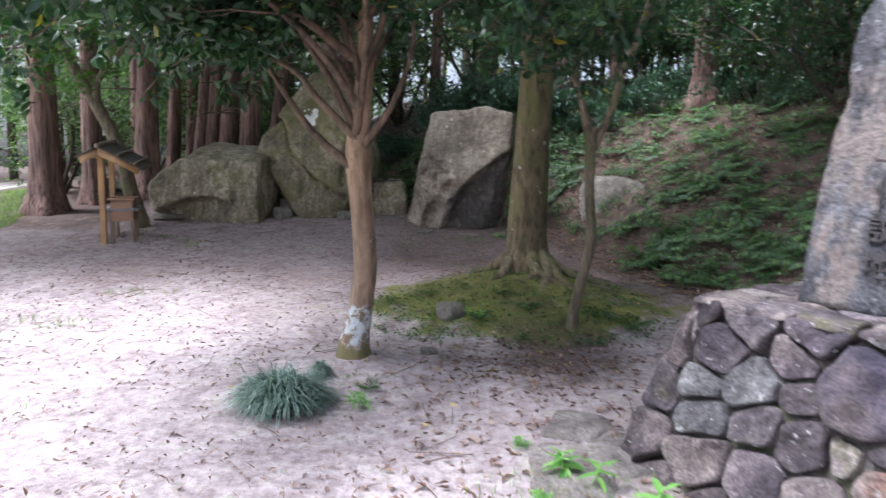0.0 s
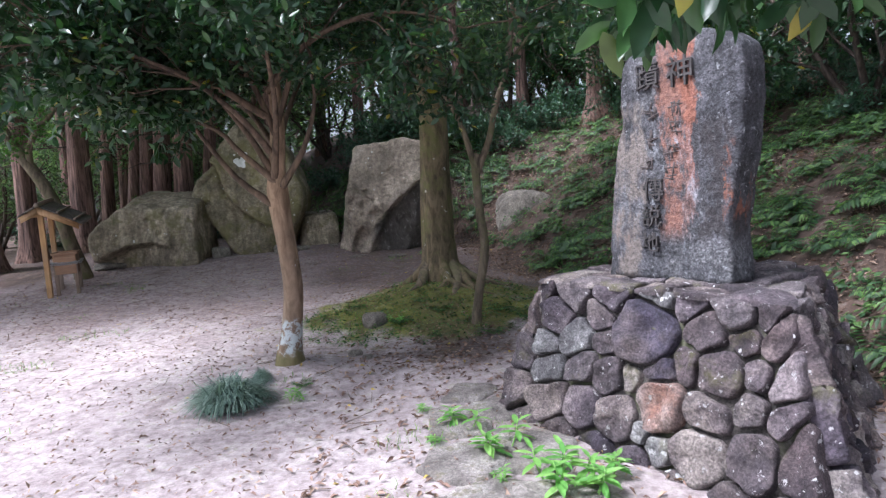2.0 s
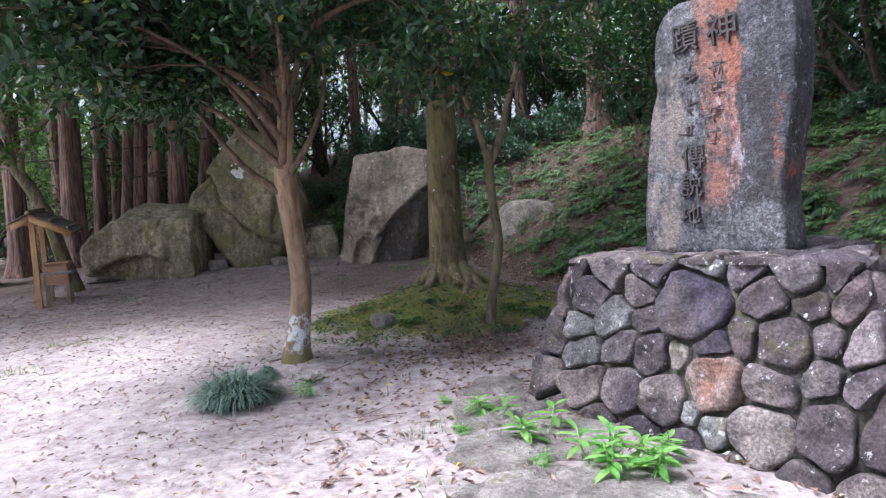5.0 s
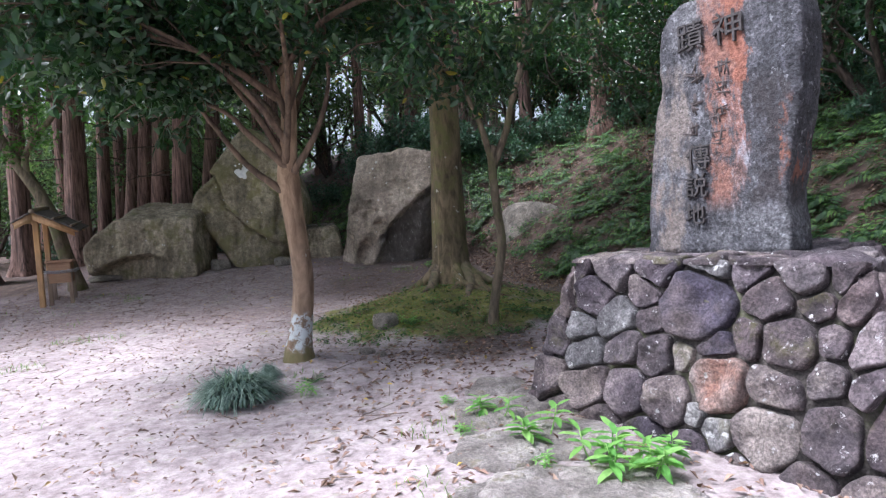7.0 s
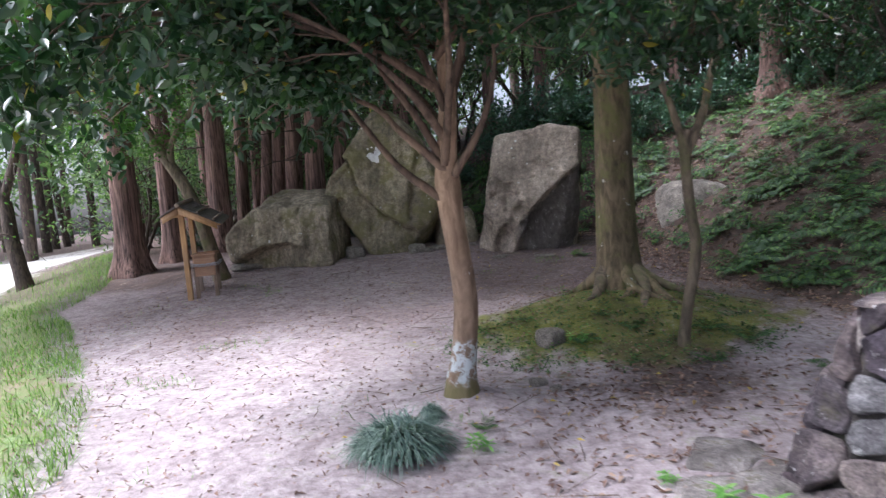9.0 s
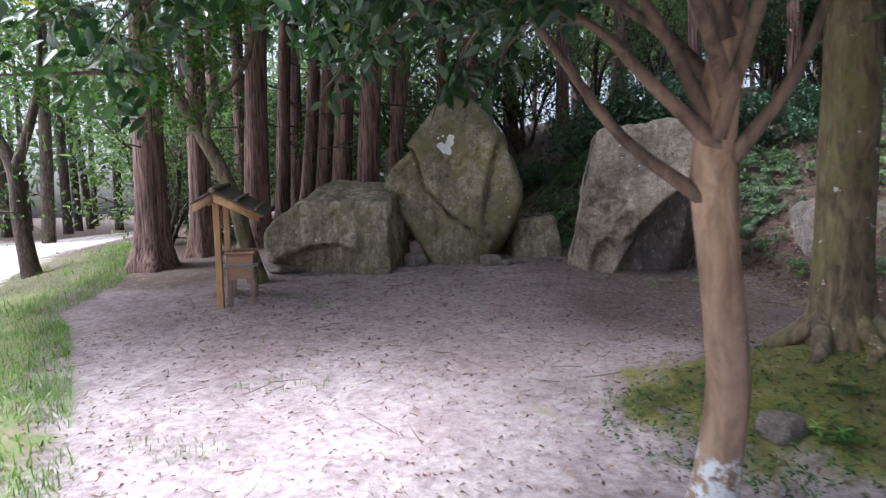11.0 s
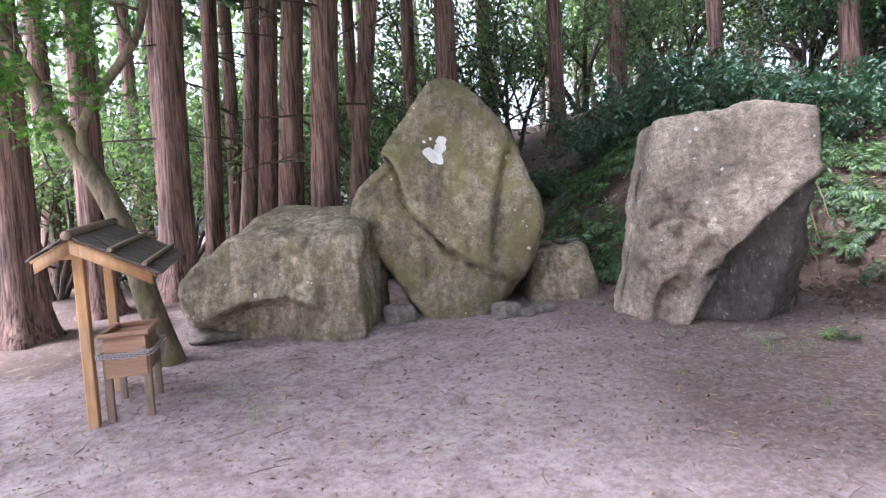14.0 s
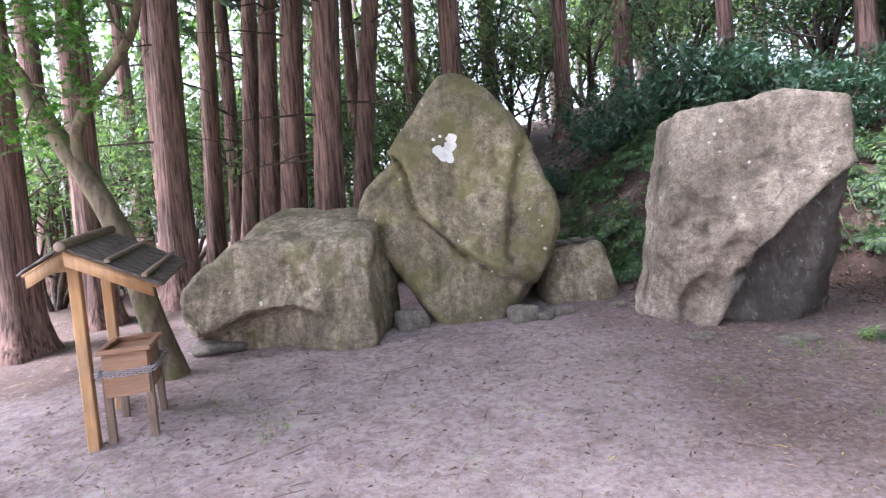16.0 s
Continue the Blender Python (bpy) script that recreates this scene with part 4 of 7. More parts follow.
_r = np.random.default_rng(4)
wall_face(PO + PV * PD, -PV, -PU, PD, random_seeds(PD, _r))
QV = Vector((0.6, 0.8, 0))
NARROW = QV.dot(PU) / QV.dot(PV)
PE = PD / QV.dot(PV)
wall_face(PO + PU * PL, QV, Vector((0.8, -0.6, 0)), PE, random_seeds(PE, _r))
wall_face(PO + PU * (PL + NARROW * PD) + PV * PD, -PU, PV, PL + NARROW * PD, random_seeds(PL + NARROW * PD, _r))
# mortar body
_core = []
for z, k in ((-0.2, PB * 1.22 - 0.006), (PH - 0.012, -0.008)):
    for a, b in ((-k, -k), (PL + k, -k), (PL + NARROW * PD + k, PD + k), (-k, PD + k)):
        p = PO + PU * a + PV * b
        _core.append((p.x - PO.x, p.y - PO.y, z + 0.05))
part("mortar_core", make_mesh("mortar_core", _core, [(0, 1, 5, 4), (1, 2, 6, 5), (2, 3, 7, 6), (3, 0, 4, 7), (4, 5, 6, 7), (3, 2, 1, 0)]), MORTAR, plinth)
# capping slabs on top
_capseeds = [(a + _r.uniform(-0.05, 0.05), b + _r.uniform(-0.04, 0.04), 0.12) for a in np.arange(0.05, PL + 0.1, 0.27) for b in np.arange(0.06, PD, 0.24)]
for i in range(len(_capseeds)):
    poly = cell_polygon(i, _capseeds, (-0.06, -0.06, PL + 0.06, PD + 0.05))
    poly = [(min(x, PL + 0.05 + NARROW * y), y) for x, y in poly]
    if len(poly) < 3 or _capseeds[i][0] > PL + NARROW * _capseeds[i][1] + 0.02:
        continue
    V, Q, T = pillow(poly, 0.018, i * 1.3)
    W = [(PU.x * x + PV.x * y, PU.y * x + PV.y * y, PH + 0.05 + max(o, -0.02)) for x, y, o in V]
    part("cap_stone", make_mesh("cap_stone", np.array(W), Q, T, True), STONE, plinth)


def stele_mesh():
    """An upright slab with an uneven outline: local x along its face, y inwards, z up."""
    zs = np.linspace(0, 1.36, 44)
    left = np.interp(zs, (0, 0.38, 0.65, 0.97, 1.15, 1.26, 1.33, 1.36), (0.0, 0.045, 0.08, 0.145, 0.15, 0.175, 0.22, 0.29))
    right = np.interp(zs, (0, 0.25, 0.53, 0.82, 1.0, 1.17, 1.27, 1.33, 1.36), (0.85, 0.835, 0.87, 0.93, 0.945, 0.945, 0.91, 0.83, 0.74))
    n = 72
    V = []
    for z, a, b in zip(zs, left, right):
        a += 0.012 * fbm(z, 1.0, 0, 5)
        b += 0.014 * fbm(z, 7.0, 0, 5)
        for t in np.linspace(0, 2 * math.pi, n, endpoint=False):
            c, s = math.cos(t), math.sin(t)
            x = math.copysign(abs(c) ** 0.16, c)
            y = math.copysign(abs(s) ** 0.2, s)
            px = (a + b) / 2 + x * (b - a) / 2
            py = 0.12 + y * 0.12
            w = 0.014 * fbm(px, z, 3, 3.0) + 0.007 * fbm(px, z, 9, 14.0)
            V.append((px, py + (w if y < 0 else -w), z + 0.03 * (1 if z == zs[-1] else 0) * fbm(px, 2, 2, 5)))
    m = len(zs)
    Q = [(i * n + j, i * n + (j + 1) % n, (i + 1) * n + (j + 1) % n, (i + 1) * n + j) for i in range(m - 1) for j in range(n)]
    V.append((0.53, 0.13, 1.39))
    V.append((0.43, 0.13, -0.02))
    T = [((m - 1) * n + j, (m - 1) * n + (j + 1) % n, m * n) for j in range(n)] + [((j + 1) % n, j, m * n + 1) for j in range(n)]
    return make_mesh("slab", V, Q, T, True)


STELE, _nt, _bs, _col = rock_material("stele_stone", [(0.3, (0.04, 0.04, 0.05)), (0.5, (0.09, 0.09, 0.105)), (0.7, (0.19, 0.19, 0.205))], lichen=(0.27, 0.28, 0.295), lichen_cut=0.6, lichen_scale=24, streak=0.6, strength=1.0)
_co = coords(_nt)
_sx = _nt.nodes.new("ShaderNodeSeparateXYZ")
link(_nt, _co, _sx.inputs[0])
_wob = maths(_nt, "MULTIPLY", maths(_nt, "SUBTRACT", tex(_nt, _co, 5, 6, 0.7, (1, 1, 0.45)), 0.5), 0.5)
_x = maths(_nt, "ADD", _sx.outputs[0], _wob)


def stain(x0, w, z0, z1, cut):
    d = maths(_nt, "ABSOLUTE", maths(_nt, "SUBTRACT", _x, x0))
    inside = maths(_nt, "SUBTRACT", 1.0, band(_nt, d, w * 0.6, w))
    zz = maths(_nt, "MULTIPLY", band(_nt, _sx.outputs[2], z0, z0 + 0.15), maths(_nt, "SUBTRACT", 1.0, band(_nt, _sx.outputs[2], z1 - 0.12, z1)))
    return maths(_nt, "MULTIPLY", maths(_nt, "MULTIPLY", inside, zz), band(_nt, tex(_nt, _co, 4.5, 6, 0.7, (2, 2, 0.8)), cut, cut + 0.16))


for _x0, _w0, _lo, _hi, _cut, _tint in ((0.2, 0.13, -0.1, 1.1, 0.4, (0.22, 0.185, 0.165)), (0.15, 0.07, 0.1, 0.5, 0.5, (0.25, 0.15, 0.125)), (0.55, 0.12, 0.2, 1.5, 0.38, (0.27, 0.13, 0.095)), (0.63, 0.06, 0.5, 1.4, 0.38, (0.29, 0.115, 0.075)),
                                        (0.78, 0.09, 0.15, 0.95, 0.38, (0.04, 0.034, 0.036)), (0.85, 0.03, 0.25, 0.8, 0.42, (0.26, 0.1, 0.06)), (0.61, 0.06, 0.05, 0.9, 0.45, (0.36, 0.38, 0.43)), (0.37, 0.05, 0.0, 1.3, 0.52, (0.3, 0.31, 0.34))):
    _col = mixed(_nt, maths(_nt, "MULTIPLY", stain(_x0, _w0, _lo, _hi, _cut), 0.85), _col, _tint)
_grit = ramp(_nt, tex(_nt, _co, 45, 6, 0.75), [(0.4, (0.45, 0.45, 0.46)), (0.6, (1.3, 1.3, 1.3))])
_col = mixed(_nt, 0.75, _col, _grit, "MULTIPLY")
link(_nt, _col, _bs.inputs["Base Color"])

SP = Vector((1.714, 2.795, 0.87))
stele_m = Matrix(((PU.x, PV.x, 0, SP.x), (PU.y, PV.y, 0, SP.y), (0, 0, 1, SP.z), (0, 0, 0, 1)))
stele = thing("inscribed_stele", stele_m, "upright weathered stone stele with carved characters and rust stains", "monument")
stele_slab = part("slab", stele_mesh(), STELE, stele)
# dark tones on slightly raised strokes paint in the shade of carved grooves
WORN = plain("worn_carving_shadow", (0.085, 0.07, 0.068), 0.95, vary=0.5)
CARVED = plain("carved_shadow", (0.05, 0.045, 0.045), 0.95, vary=0.4)


def glyph(ch, x, z, size):
    cu = bpy.data.curves.new("character", "FONT")
    cu.body, cu.size, cu.align_x, cu.align_y, cu.extrude, cu.resolution_u = ch, size, "CENTER", "CENTER", 0.012, 2
    tmp = new("tmp", cu)
    bpy.context.view_layer.update()
    me = bpy.data.meshes.new_from_object(tmp.evaluated_get(bpy.context.evaluated_depsgraph_get()))
    bpy.data.objects.remove(tmp)
    me.name = "character"
    part("character", me, CARVED, stele_slab, "carved character", pose(x, -0.006, z, 90, 0, 0))


for ch, x, z, s in (("神", 0.59, 1.16, 0.18), ("蹟", 0.373, 1.17, 0.17), ("傳", 0.384, 0.52, 0.15), ("説", 0.362, 0.365, 0.14), ("地", 0.347, 0.21, 0.125)):
    glyph(ch, x, z, s)


def strokes(x, z, w, seed):
    """Worn writing that cannot be read: a few plain bars."""
    r = np.random.default_rng(seed)
    pile = Pile()
    for k in range(7):
        a = r.uniform(-1, 1) * 0.4 + (0 if k % 2 else math.pi / 2)
        L, T = w * r.uniform(0.2, 0.42), w * 0.032
        cx, cz = r.uniform(-0.25, 0.25) * w, r.uniform(-0.3, 0.3) * w
        d, n = np.array([math.cos(a), 0, math.sin(a)]), np.array([-math.sin(a), 0, math.cos(a)])
        c = np.array([cx, 0, cz])
        f = [c - d * L - n * T, c + d * L - n * T, c + d * L + n * T, c - d * L + n * T]
        pile.add([*(p + (0, -0.004, 0) for p in f), *(p + (0, 0.01, 0) for p in f)], [(0, 1, 2, 3), (1, 0, 4, 5), (2, 1, 5, 6), (3, 2, 6, 7), (0, 3, 7, 4)])
    tagged(part("worn_character", pile, WORN, stele_slab, "worn illegible carved character", pose(x, -0.006, z)), kind="stuff")


for k, (x, z, w) in enumerate(((0.55, 1.0, 0.11), (0.535, 0.87, 0.11), (0.515, 0.75, 0.1), (0.5, 0.62, 0.11), (0.39, 0.98, 0.1), (0.37, 0.82, 0.1), (0.36, 0.68, 0.1))):
    strokes(x, z, w, 40 + k)


# ---- the offering stand ----
WOOD = wood_material("planed_wood", (0.36, 0.19, 0.075), (0.56, 0.34, 0.16), (8, 8, 0.8), grey=0.3)
WOODX = wood_material("box_wood", (0.26, 0.13, 0.07), (0.44, 0.26, 0.15), (1.0, 9, 9), grey=0.25)
WOODG = wood_material("weathered_wood", (0.17, 0.11, 0.075), (0.34, 0.25, 0.18), (8, 8, 0.8), grey=0.5)
BARKROOF = wood_material("bark_roofing", (0.05, 0.04, 0.034), (0.2, 0.165, 0.14), (12, 0.9, 12), grey=0.4)
CHAIN = plain("steel_chain", (0.45, 0.45, 0.47), 0.4, 0.9)


def beam(a, b, w, h, bevel=0.006):
    """A squared timber from a to b."""
    a, b = Vector(a), Vector(b)
    bm = bmesh.new()
    bmesh.ops.create_cube(bm, size=1)
    L = (b - a).length
    for v in bm.verts:
        v.co = (v.co.x * w, v.co.y * h, v.co.z * L)
    bmesh.ops.bevel(bm, geom=bm.edges[:], offset=bevel, segments=1, affect="EDGES")
    d = (b - a).normalized()
    upright = Vector((0, 1, 0)) if abs(d.z) > 0.99 else Vector((0, 0, 1))
    side = upright.cross(d).normalized()
    upright = d.cross(side)
    turn = Matrix((side, upright, d)).transposed().to_4x4()
    bmesh.ops.transform(bm, matrix=Matrix.Translation((a + b) / 2) @ turn, verts=bm.verts)
    return bm


def slab(corners, thick):
    """A flat board over four corners, thickened along its normal."""
    c = [Vector(p) for p in corners]
    n = (c[1] - c[0]).cross(c[3] - c[0]).normalized() * thick
    V = [tuple(p) for p in c] + [tuple(p - n) for p in c]
    return make_mesh("board", V, [(0, 1, 2, 3), (7, 6, 5, 4), (0, 4, 5, 1), (1, 5, 6, 2), (2, 6, 7, 3), (3, 7, 4, 0)])


STAND_Z = rest(-4.9, 8.55) - 0.02
# local x points along the gable to its long side, local y along the ridge, away from the clearing
stand = thing("shrine_canopy", pose(-5.0, 8.62, STAND_Z, 0, 0, 20), "small wooden canopy on two posts with a bark-shingled roof", "shelter")
RH = 1.71 - STAND_Z
LX, LZ, SX, SZ, YA, YB = 0.54, 0.3, 0.25, 0.14, -0.2, 1.12
TILT = Matrix.Translation((0, YA, RH)) @ Matrix.Rotation(radians(4.5), 4, "X") @ Matrix.Translation((0, -YA, -RH))
for y in (0.0, 0.82):
    part("post", beam((0, y, -0.05), (0, y, RH - 0.1 + 0.08 * (y > 0)), 0.072, 0.085), WOOD, stand)
for y in (YA, YB - 0.02):
    part("bargeboard", slab(((0, y, RH), (0, y, RH - 0.1), (LX - 0.04, y, RH - LZ - 0.06), (LX - 0.04, y, RH - LZ + 0.02)), 0.03), WOOD, stand, m=TILT)
    part("bargeboard", slab(((0, y + 0.03, RH), (0, y + 0.03, RH - 0.1), (0.02 - SX, y + 0.03, RH - SZ - 0.08), (0.02 - SX, y + 0.03, RH - SZ + 0.01)), 0.03).copy(), WOOD, stand, m=TILT)
long_roof = part("roof_board", slab(((0, YA, RH + 0.005), (LX, YA, RH - LZ + 0.005), (LX, YB, RH - LZ + 0.005), (0, YB, RH + 0.005)), 0.016), WOOD, stand, m=TILT)
short_roof = part("roof_board", slab(((-SX, YA, RH - SZ + 0.005), (0, YA, RH + 0.005), (0, YB, RH + 0.005), (-SX, YB, RH - SZ + 0.005)), 0.016), WOOD, stand, m=TILT)
part("tie_beam", beam((-0.17, 0.0, RH - 0.13), (0.2, 0.0, RH - 0.13), 0.045, 0.055), WOOD, stand, m=TILT)
_r = np.random.default_rng(12)
shingle_meshes = []
for k in range(4):
    V, a = [], 0.06
    for i in range(5):
        for j in range(3):
            V.append(((j - 1) * a * (1 + 0.1 * _r.uniform(-1, 1)), i * 0.052, 0.006 * _r.uniform(-1, 1) + 0.008 * (j == 1)))
    top = np.array(V)
    V = np.concatenate([top, top - (0, 0, 0.009)])
    Q = [(i * 3 + j, i * 3 + j + 1, i * 3 + j + 4, i * 3 + j + 3) for i in range(4) for j in range(2)]
    Q += [(b + 15, a + 15, d + 15, c + 15) for a, b, c, d in [(q[0], q[1], q[3], q[2]) for q in Q]]
    Q += [(0, 15, 16, 1), (1, 16, 17, 2)] + [(i * 3, i * 3 + 3, i * 3 + 18, i * 3 + 15) for i in range(4)] + [(i * 3 + 2, i * 3 + 17, i * 3 + 20, i * 3 + 5) for i in range(4)]
    me = make_mesh("shingle", V, Q)
    me.materials.append(BARKROOF)
    shingle_meshes.append(me)
COLS = 24
for side, roof, rows, reach, drop in ((1, long_roof, 4, LX, LZ), (-1, short_roof, 2, SX, SZ)):
    slope = math.atan2(drop, reach)
    run = math.hypot(drop, reach)
    for row in range(rows):
        for c in range(COLS):
            s = run + 0.03 - (run - 0.16) * row / max(rows - 1, 1)
            ob = new("shingle", shingle_meshes[(row + c) % 4])
            ob.parent = roof
            up = Matrix.Translation((side * s * math.cos(slope), YA + 0.02 + c * (YB - YA - 0.04) / (COLS - 1) + _r.uniform(-0.008, 0.008), RH + 0.024 - s * math.sin(slope) + _r.uniform(-0.003, 0.004)))
            ob.matrix_basis = up @ Matrix.Rotation(side * slope, 4, "Y") @ Matrix.Rotation(radians(side * 90 + _r.uniform(-3, 3)), 4, "Z") @ Matrix.Diagonal((0.55, _r.uniform(0.9, 1.05), 1, 1))
for s in (0.47, 0.86):
    z = RH + 0.052 - LZ * s
    part("roof_batten", beam((LX * s, YA - 0.03, z), (LX * s, YB + 0.03, z), 0.035, 0.028), WOODG, long_roof)
pl = Pile()
pl.add(*tube([(0, YA - 0.05, RH + 0.03), (0.006, 0.4, RH + 0.042), (0, YB + 0.05, RH + 0.036)], (0.036, 0.033, 0.036), 9))
pl.add(*tube([(0, YA, RH + 0.03), (0, YA - 0.05, RH + 0.03)], (0.034, 0.034), 9))
part("ridge_log", pl, WOODG, stand, m=TILT)

box_m = pose(-4.91, 8.66, rest(-4.8, 8.75) - 0.01, 0, 0, 22)
obox = thing("offering_box", box_m, "brown wooden offering box on four legs, chained, with slatted top", "offering box")
BT = 0.975 - box_m.translation.z
BW, BD, BH = 0.285, 0.56, 0.3
for x in (0.03, BW - 0.03):
    for y in (0.03, BD - 0.03):
        part("leg", beam((x + (0.02 if x > 0.1 else -0.02), y, -0.05), (x + (0.02 if x > 0.1 else -0.02), y, BT - 0.1), 0.055, 0.05), WOODG, obox)
for y in (0, BD):
    part("end_panel", beam((0.0, y, BT - BH / 4), (BW, y, BT - BH / 4), 0.022, BH / 2 - 0.002, 0.004), WOODX, obox)
    part("end_panel", beam((0.0, y, BT - BH * 0.75), (BW, y, BT - BH * 0.75), 0.022, BH / 2 - 0.002, 0.004), WOODX, obox)
for x in (0, BW):
    part("side_panel", slab(((x, 0, BT), (x, 0, BT - BH), (x, BD, BT - BH), (x, BD, BT)), 0.02 if x else -0.02), WOODX, obox)
part("floor_panel", slab(((0, 0, BT - BH + 0.02), (BW, 0, BT - BH + 0.02), (BW, BD, BT - BH + 0.02), (0, BD, BT - BH + 0.02)), 0.015), WOODX, obox)
for a, b in (((-0.03, -0.015), (BW + 0.03, -0.015)), ((-0.03, BD + 0.015), (BW + 0.03, BD + 0.015)), ((-0.01, 0.02), (-0.01, BD - 0.02)), ((BW + 0.01, 0.02), (BW + 0.01, BD - 0.02))):
    part("rim", beam((*a, BT + 0.018), (*b, BT + 0.018), 0.05, 0.035), WOODX, obox)
for k in range(7):
    y = 0.05 + k * (BD - 0.1) / 6
    part("slat", beam((0.015, y, BT - 0.012), (BW - 0.015, y, BT - 0.012), 0.06, 0.02), WOODX, obox)
# the chain: links lying alternately flat and upright round the box
ring = []
for a in np.linspace(0, 2 * math.pi, 10, endpoint=False):
    ring.append((math.cos(a) * 0.02, 0, math.sin(a) * 0.011))
_v, _q, _t = tube([*ring, ring[0], ring[1]], [0.0035] * 12, 5, cap=False)
link_mesh = make_mesh("chain_link", _v, _q, None, True)
link_mesh.materials.append(CHAIN)
chain = thing("chain", box_m, "steel chain wound round the offering box", "chain")
cz = BT - BH * 0.46
loop = [(-0.03, -0.04), (BW + 0.045, -0.04), (BW + 0.045, BD + 0.03), (-0.03, BD + 0.03), (-0.03, -0.04)]
k = 0
for (ax, ay), (bx, by) in zip(loop, loop[1:]):
    L = math.hypot(bx - ax, by - ay)
    for s in np.arange(0.0, L, 0.027):
        for dz in (0.0, 0.022):
            ob = new("chain_link", link_mesh)
            ob.parent = chain
            sag = -0.012 * math.sin(math.pi * s / L)
            ob.matrix_basis = pose(ax + (bx - ax) * s / L, ay + (by - ay) * s / L, cz + dz + sag + 0.004 * (k % 3), 0, 0, math.degrees(math.atan2(by - ay, bx - ax))) @ Matrix.Rotation(radians(90 * (k % 2) + 20), 4, "X")
            k += 1


# ---- trees ----
def cedar_crown(r, h, low, full=3):
    pile = Pile()
    P, D, S = [], [], []
    for z in np.arange(low, h, 0.38):
        reach = 2.3 * (1 - (z - low) / (h - low + 1)) + 0.5
        for b in range(6):
            a = r.uniform(0, 2 * math.pi)
            L = reach * r.uniform(0.6, 1.1)
            pts = [(math.cos(a) * L * s, math.sin(a) * L * s, z + 0.25 * s - 0.55 * s * s) for s in (0, 0.35, 0.7, 1)]
            pile.add(*tube(pts, (0.035, 0.025, 0.015, 0.005), 4))
            for s in np.linspace(0.2, 1, 14):
                for _ in range(full):
                    P.append((math.cos(a) * L * s + r.normal() * 0.12, math.sin(a) * L * s + r.normal() * 0.12, z + 0.25 * s - 0.55 * s * s + r.normal() * 0.1))
                    D.append((math.cos(a) + r.normal() * 0.6, math.sin(a) + r.normal() * 0.6, r.normal() * 0.4 - 0.35))
                    S.append(r.uniform(0.3, 0.55))
    N = scatter_dirs(len(P), r, 1.5)
    V, T = leaves(np.array(P), np.array(D), N, np.array(S), SPRAY)
    pile.add(V, None, T)
    return pile.mesh("crown")


CROWNS = []
for _k, (_h, _low) in enumerate(((13.0, 6.2), (12.0, 5.6), (14.0, 7.0))):
    _me = cedar_crown(np.random.default_rng(60 + _k), _h, _low)
    _me.materials.append(NEEDLE)
    CROWNS.append(_me)
THIN_CROWNS = []
for _k in range(3):
    _me = cedar_crown(np.random.default_rng(65 + _k), 12.5, 7.0 + 0.4 * _k, 1)
    _me.materials.append(NEEDLE)
    THIN_CROWNS.append(_me)


def cedar(x, y, d, lean=(0, 0), h=12.0, seed=0, snags=5, crown=0, label="tall straight cedar with reddish fibrous bark", sides=22, group="cedars round the clearing"):
    r = np.random.default_rng(100 + seed)
    z0 = rest(x, y)
    t = thing("cedar_tree", pose(x, y, z0), label, "tree", group)
    zs = np.concatenate([[-0.25, 0, 0.15, 0.35, 0.6], np.linspace(1.0, h, 16)])
    R = d / 2 * (1 - 0.045 * np.clip(zs, 0, None)) + d * 0.32 * np.exp(-np.clip(zs, 0, None) / 0.28)
    R = np.maximum(R, 0.04)
    P = np.stack([lean[0] * zs + 0.02 * np.sin(zs + seed), lean[1] * zs + 0.02 * np.cos(zs * 1.3 + seed), zs], -1)
    V, Q, T = tube(P, R, sides, 0.0)
    V = V.reshape(-1, 3)
    for i in range(len(P)):
        for j in range(sides):
            k = i * sides + j
            a = 2 * math.pi * j / sides
            flute = 0.045 * math.sin(a * 5 + seed + 0.25 * zs[i]) * math.exp(-max(zs[i], 0) / 1.5) * 3 + 0.06 * (j % 2 - 0.5) + 0.05 * noise.noise(Vector((math.cos(a) * 3, math.sin(a) * 3 + seed, zs[i] * 0.5)))
            V[k] = P[i] + (V[k] - P[i]) * (1 + flute)
    me = make_mesh("trunk", V, Q, T, True)
    part("trunk", me, CEDAR_BARK, t)
    for s in range(snags):
        z = r.uniform(1.6, 5.5)
        a = r.uniform(0, 2 * math.pi)
        L = r.uniform(0.4, 1.6)
        c = np.array([lean[0] * z, lean[1] * z, z])
        pts = [c + np.array([math.cos(a), math.sin(a), 0.0]) * L * u + np.array([0, 0, 0.1 * u - 0.25 * u * u]) + r.normal(size=3) * 0.03 * u for u in np.linspace(0, 1, 6)]
        pl = Pile()
        pl.add(*tube(pts, np.linspace(0.022, 0.004, 6), 5))
        for _ in range(3):
            u = r.integers(2, 5)
            e = pts[u] + unit(r.normal(size=3)) * 0.3
            pl.add(*tube([pts[u], (pts[u] + e) / 2 + r.normal(size=3) * 0.02, e], (0.007, 0.005, 0.002), 4))
        part("dead_branch", pl, DARK_BARK, t)
    if crown is not None:
        part("crown", (CROWNS if sides > 20 or x > 2.5 or x < -8 else THIN_CROWNS)[crown % 3], NEEDLE, t, m=pose(lean[0] * 7, lean[1] * 7, 0, 0, 0, r.uniform(0, 360)))
    return t


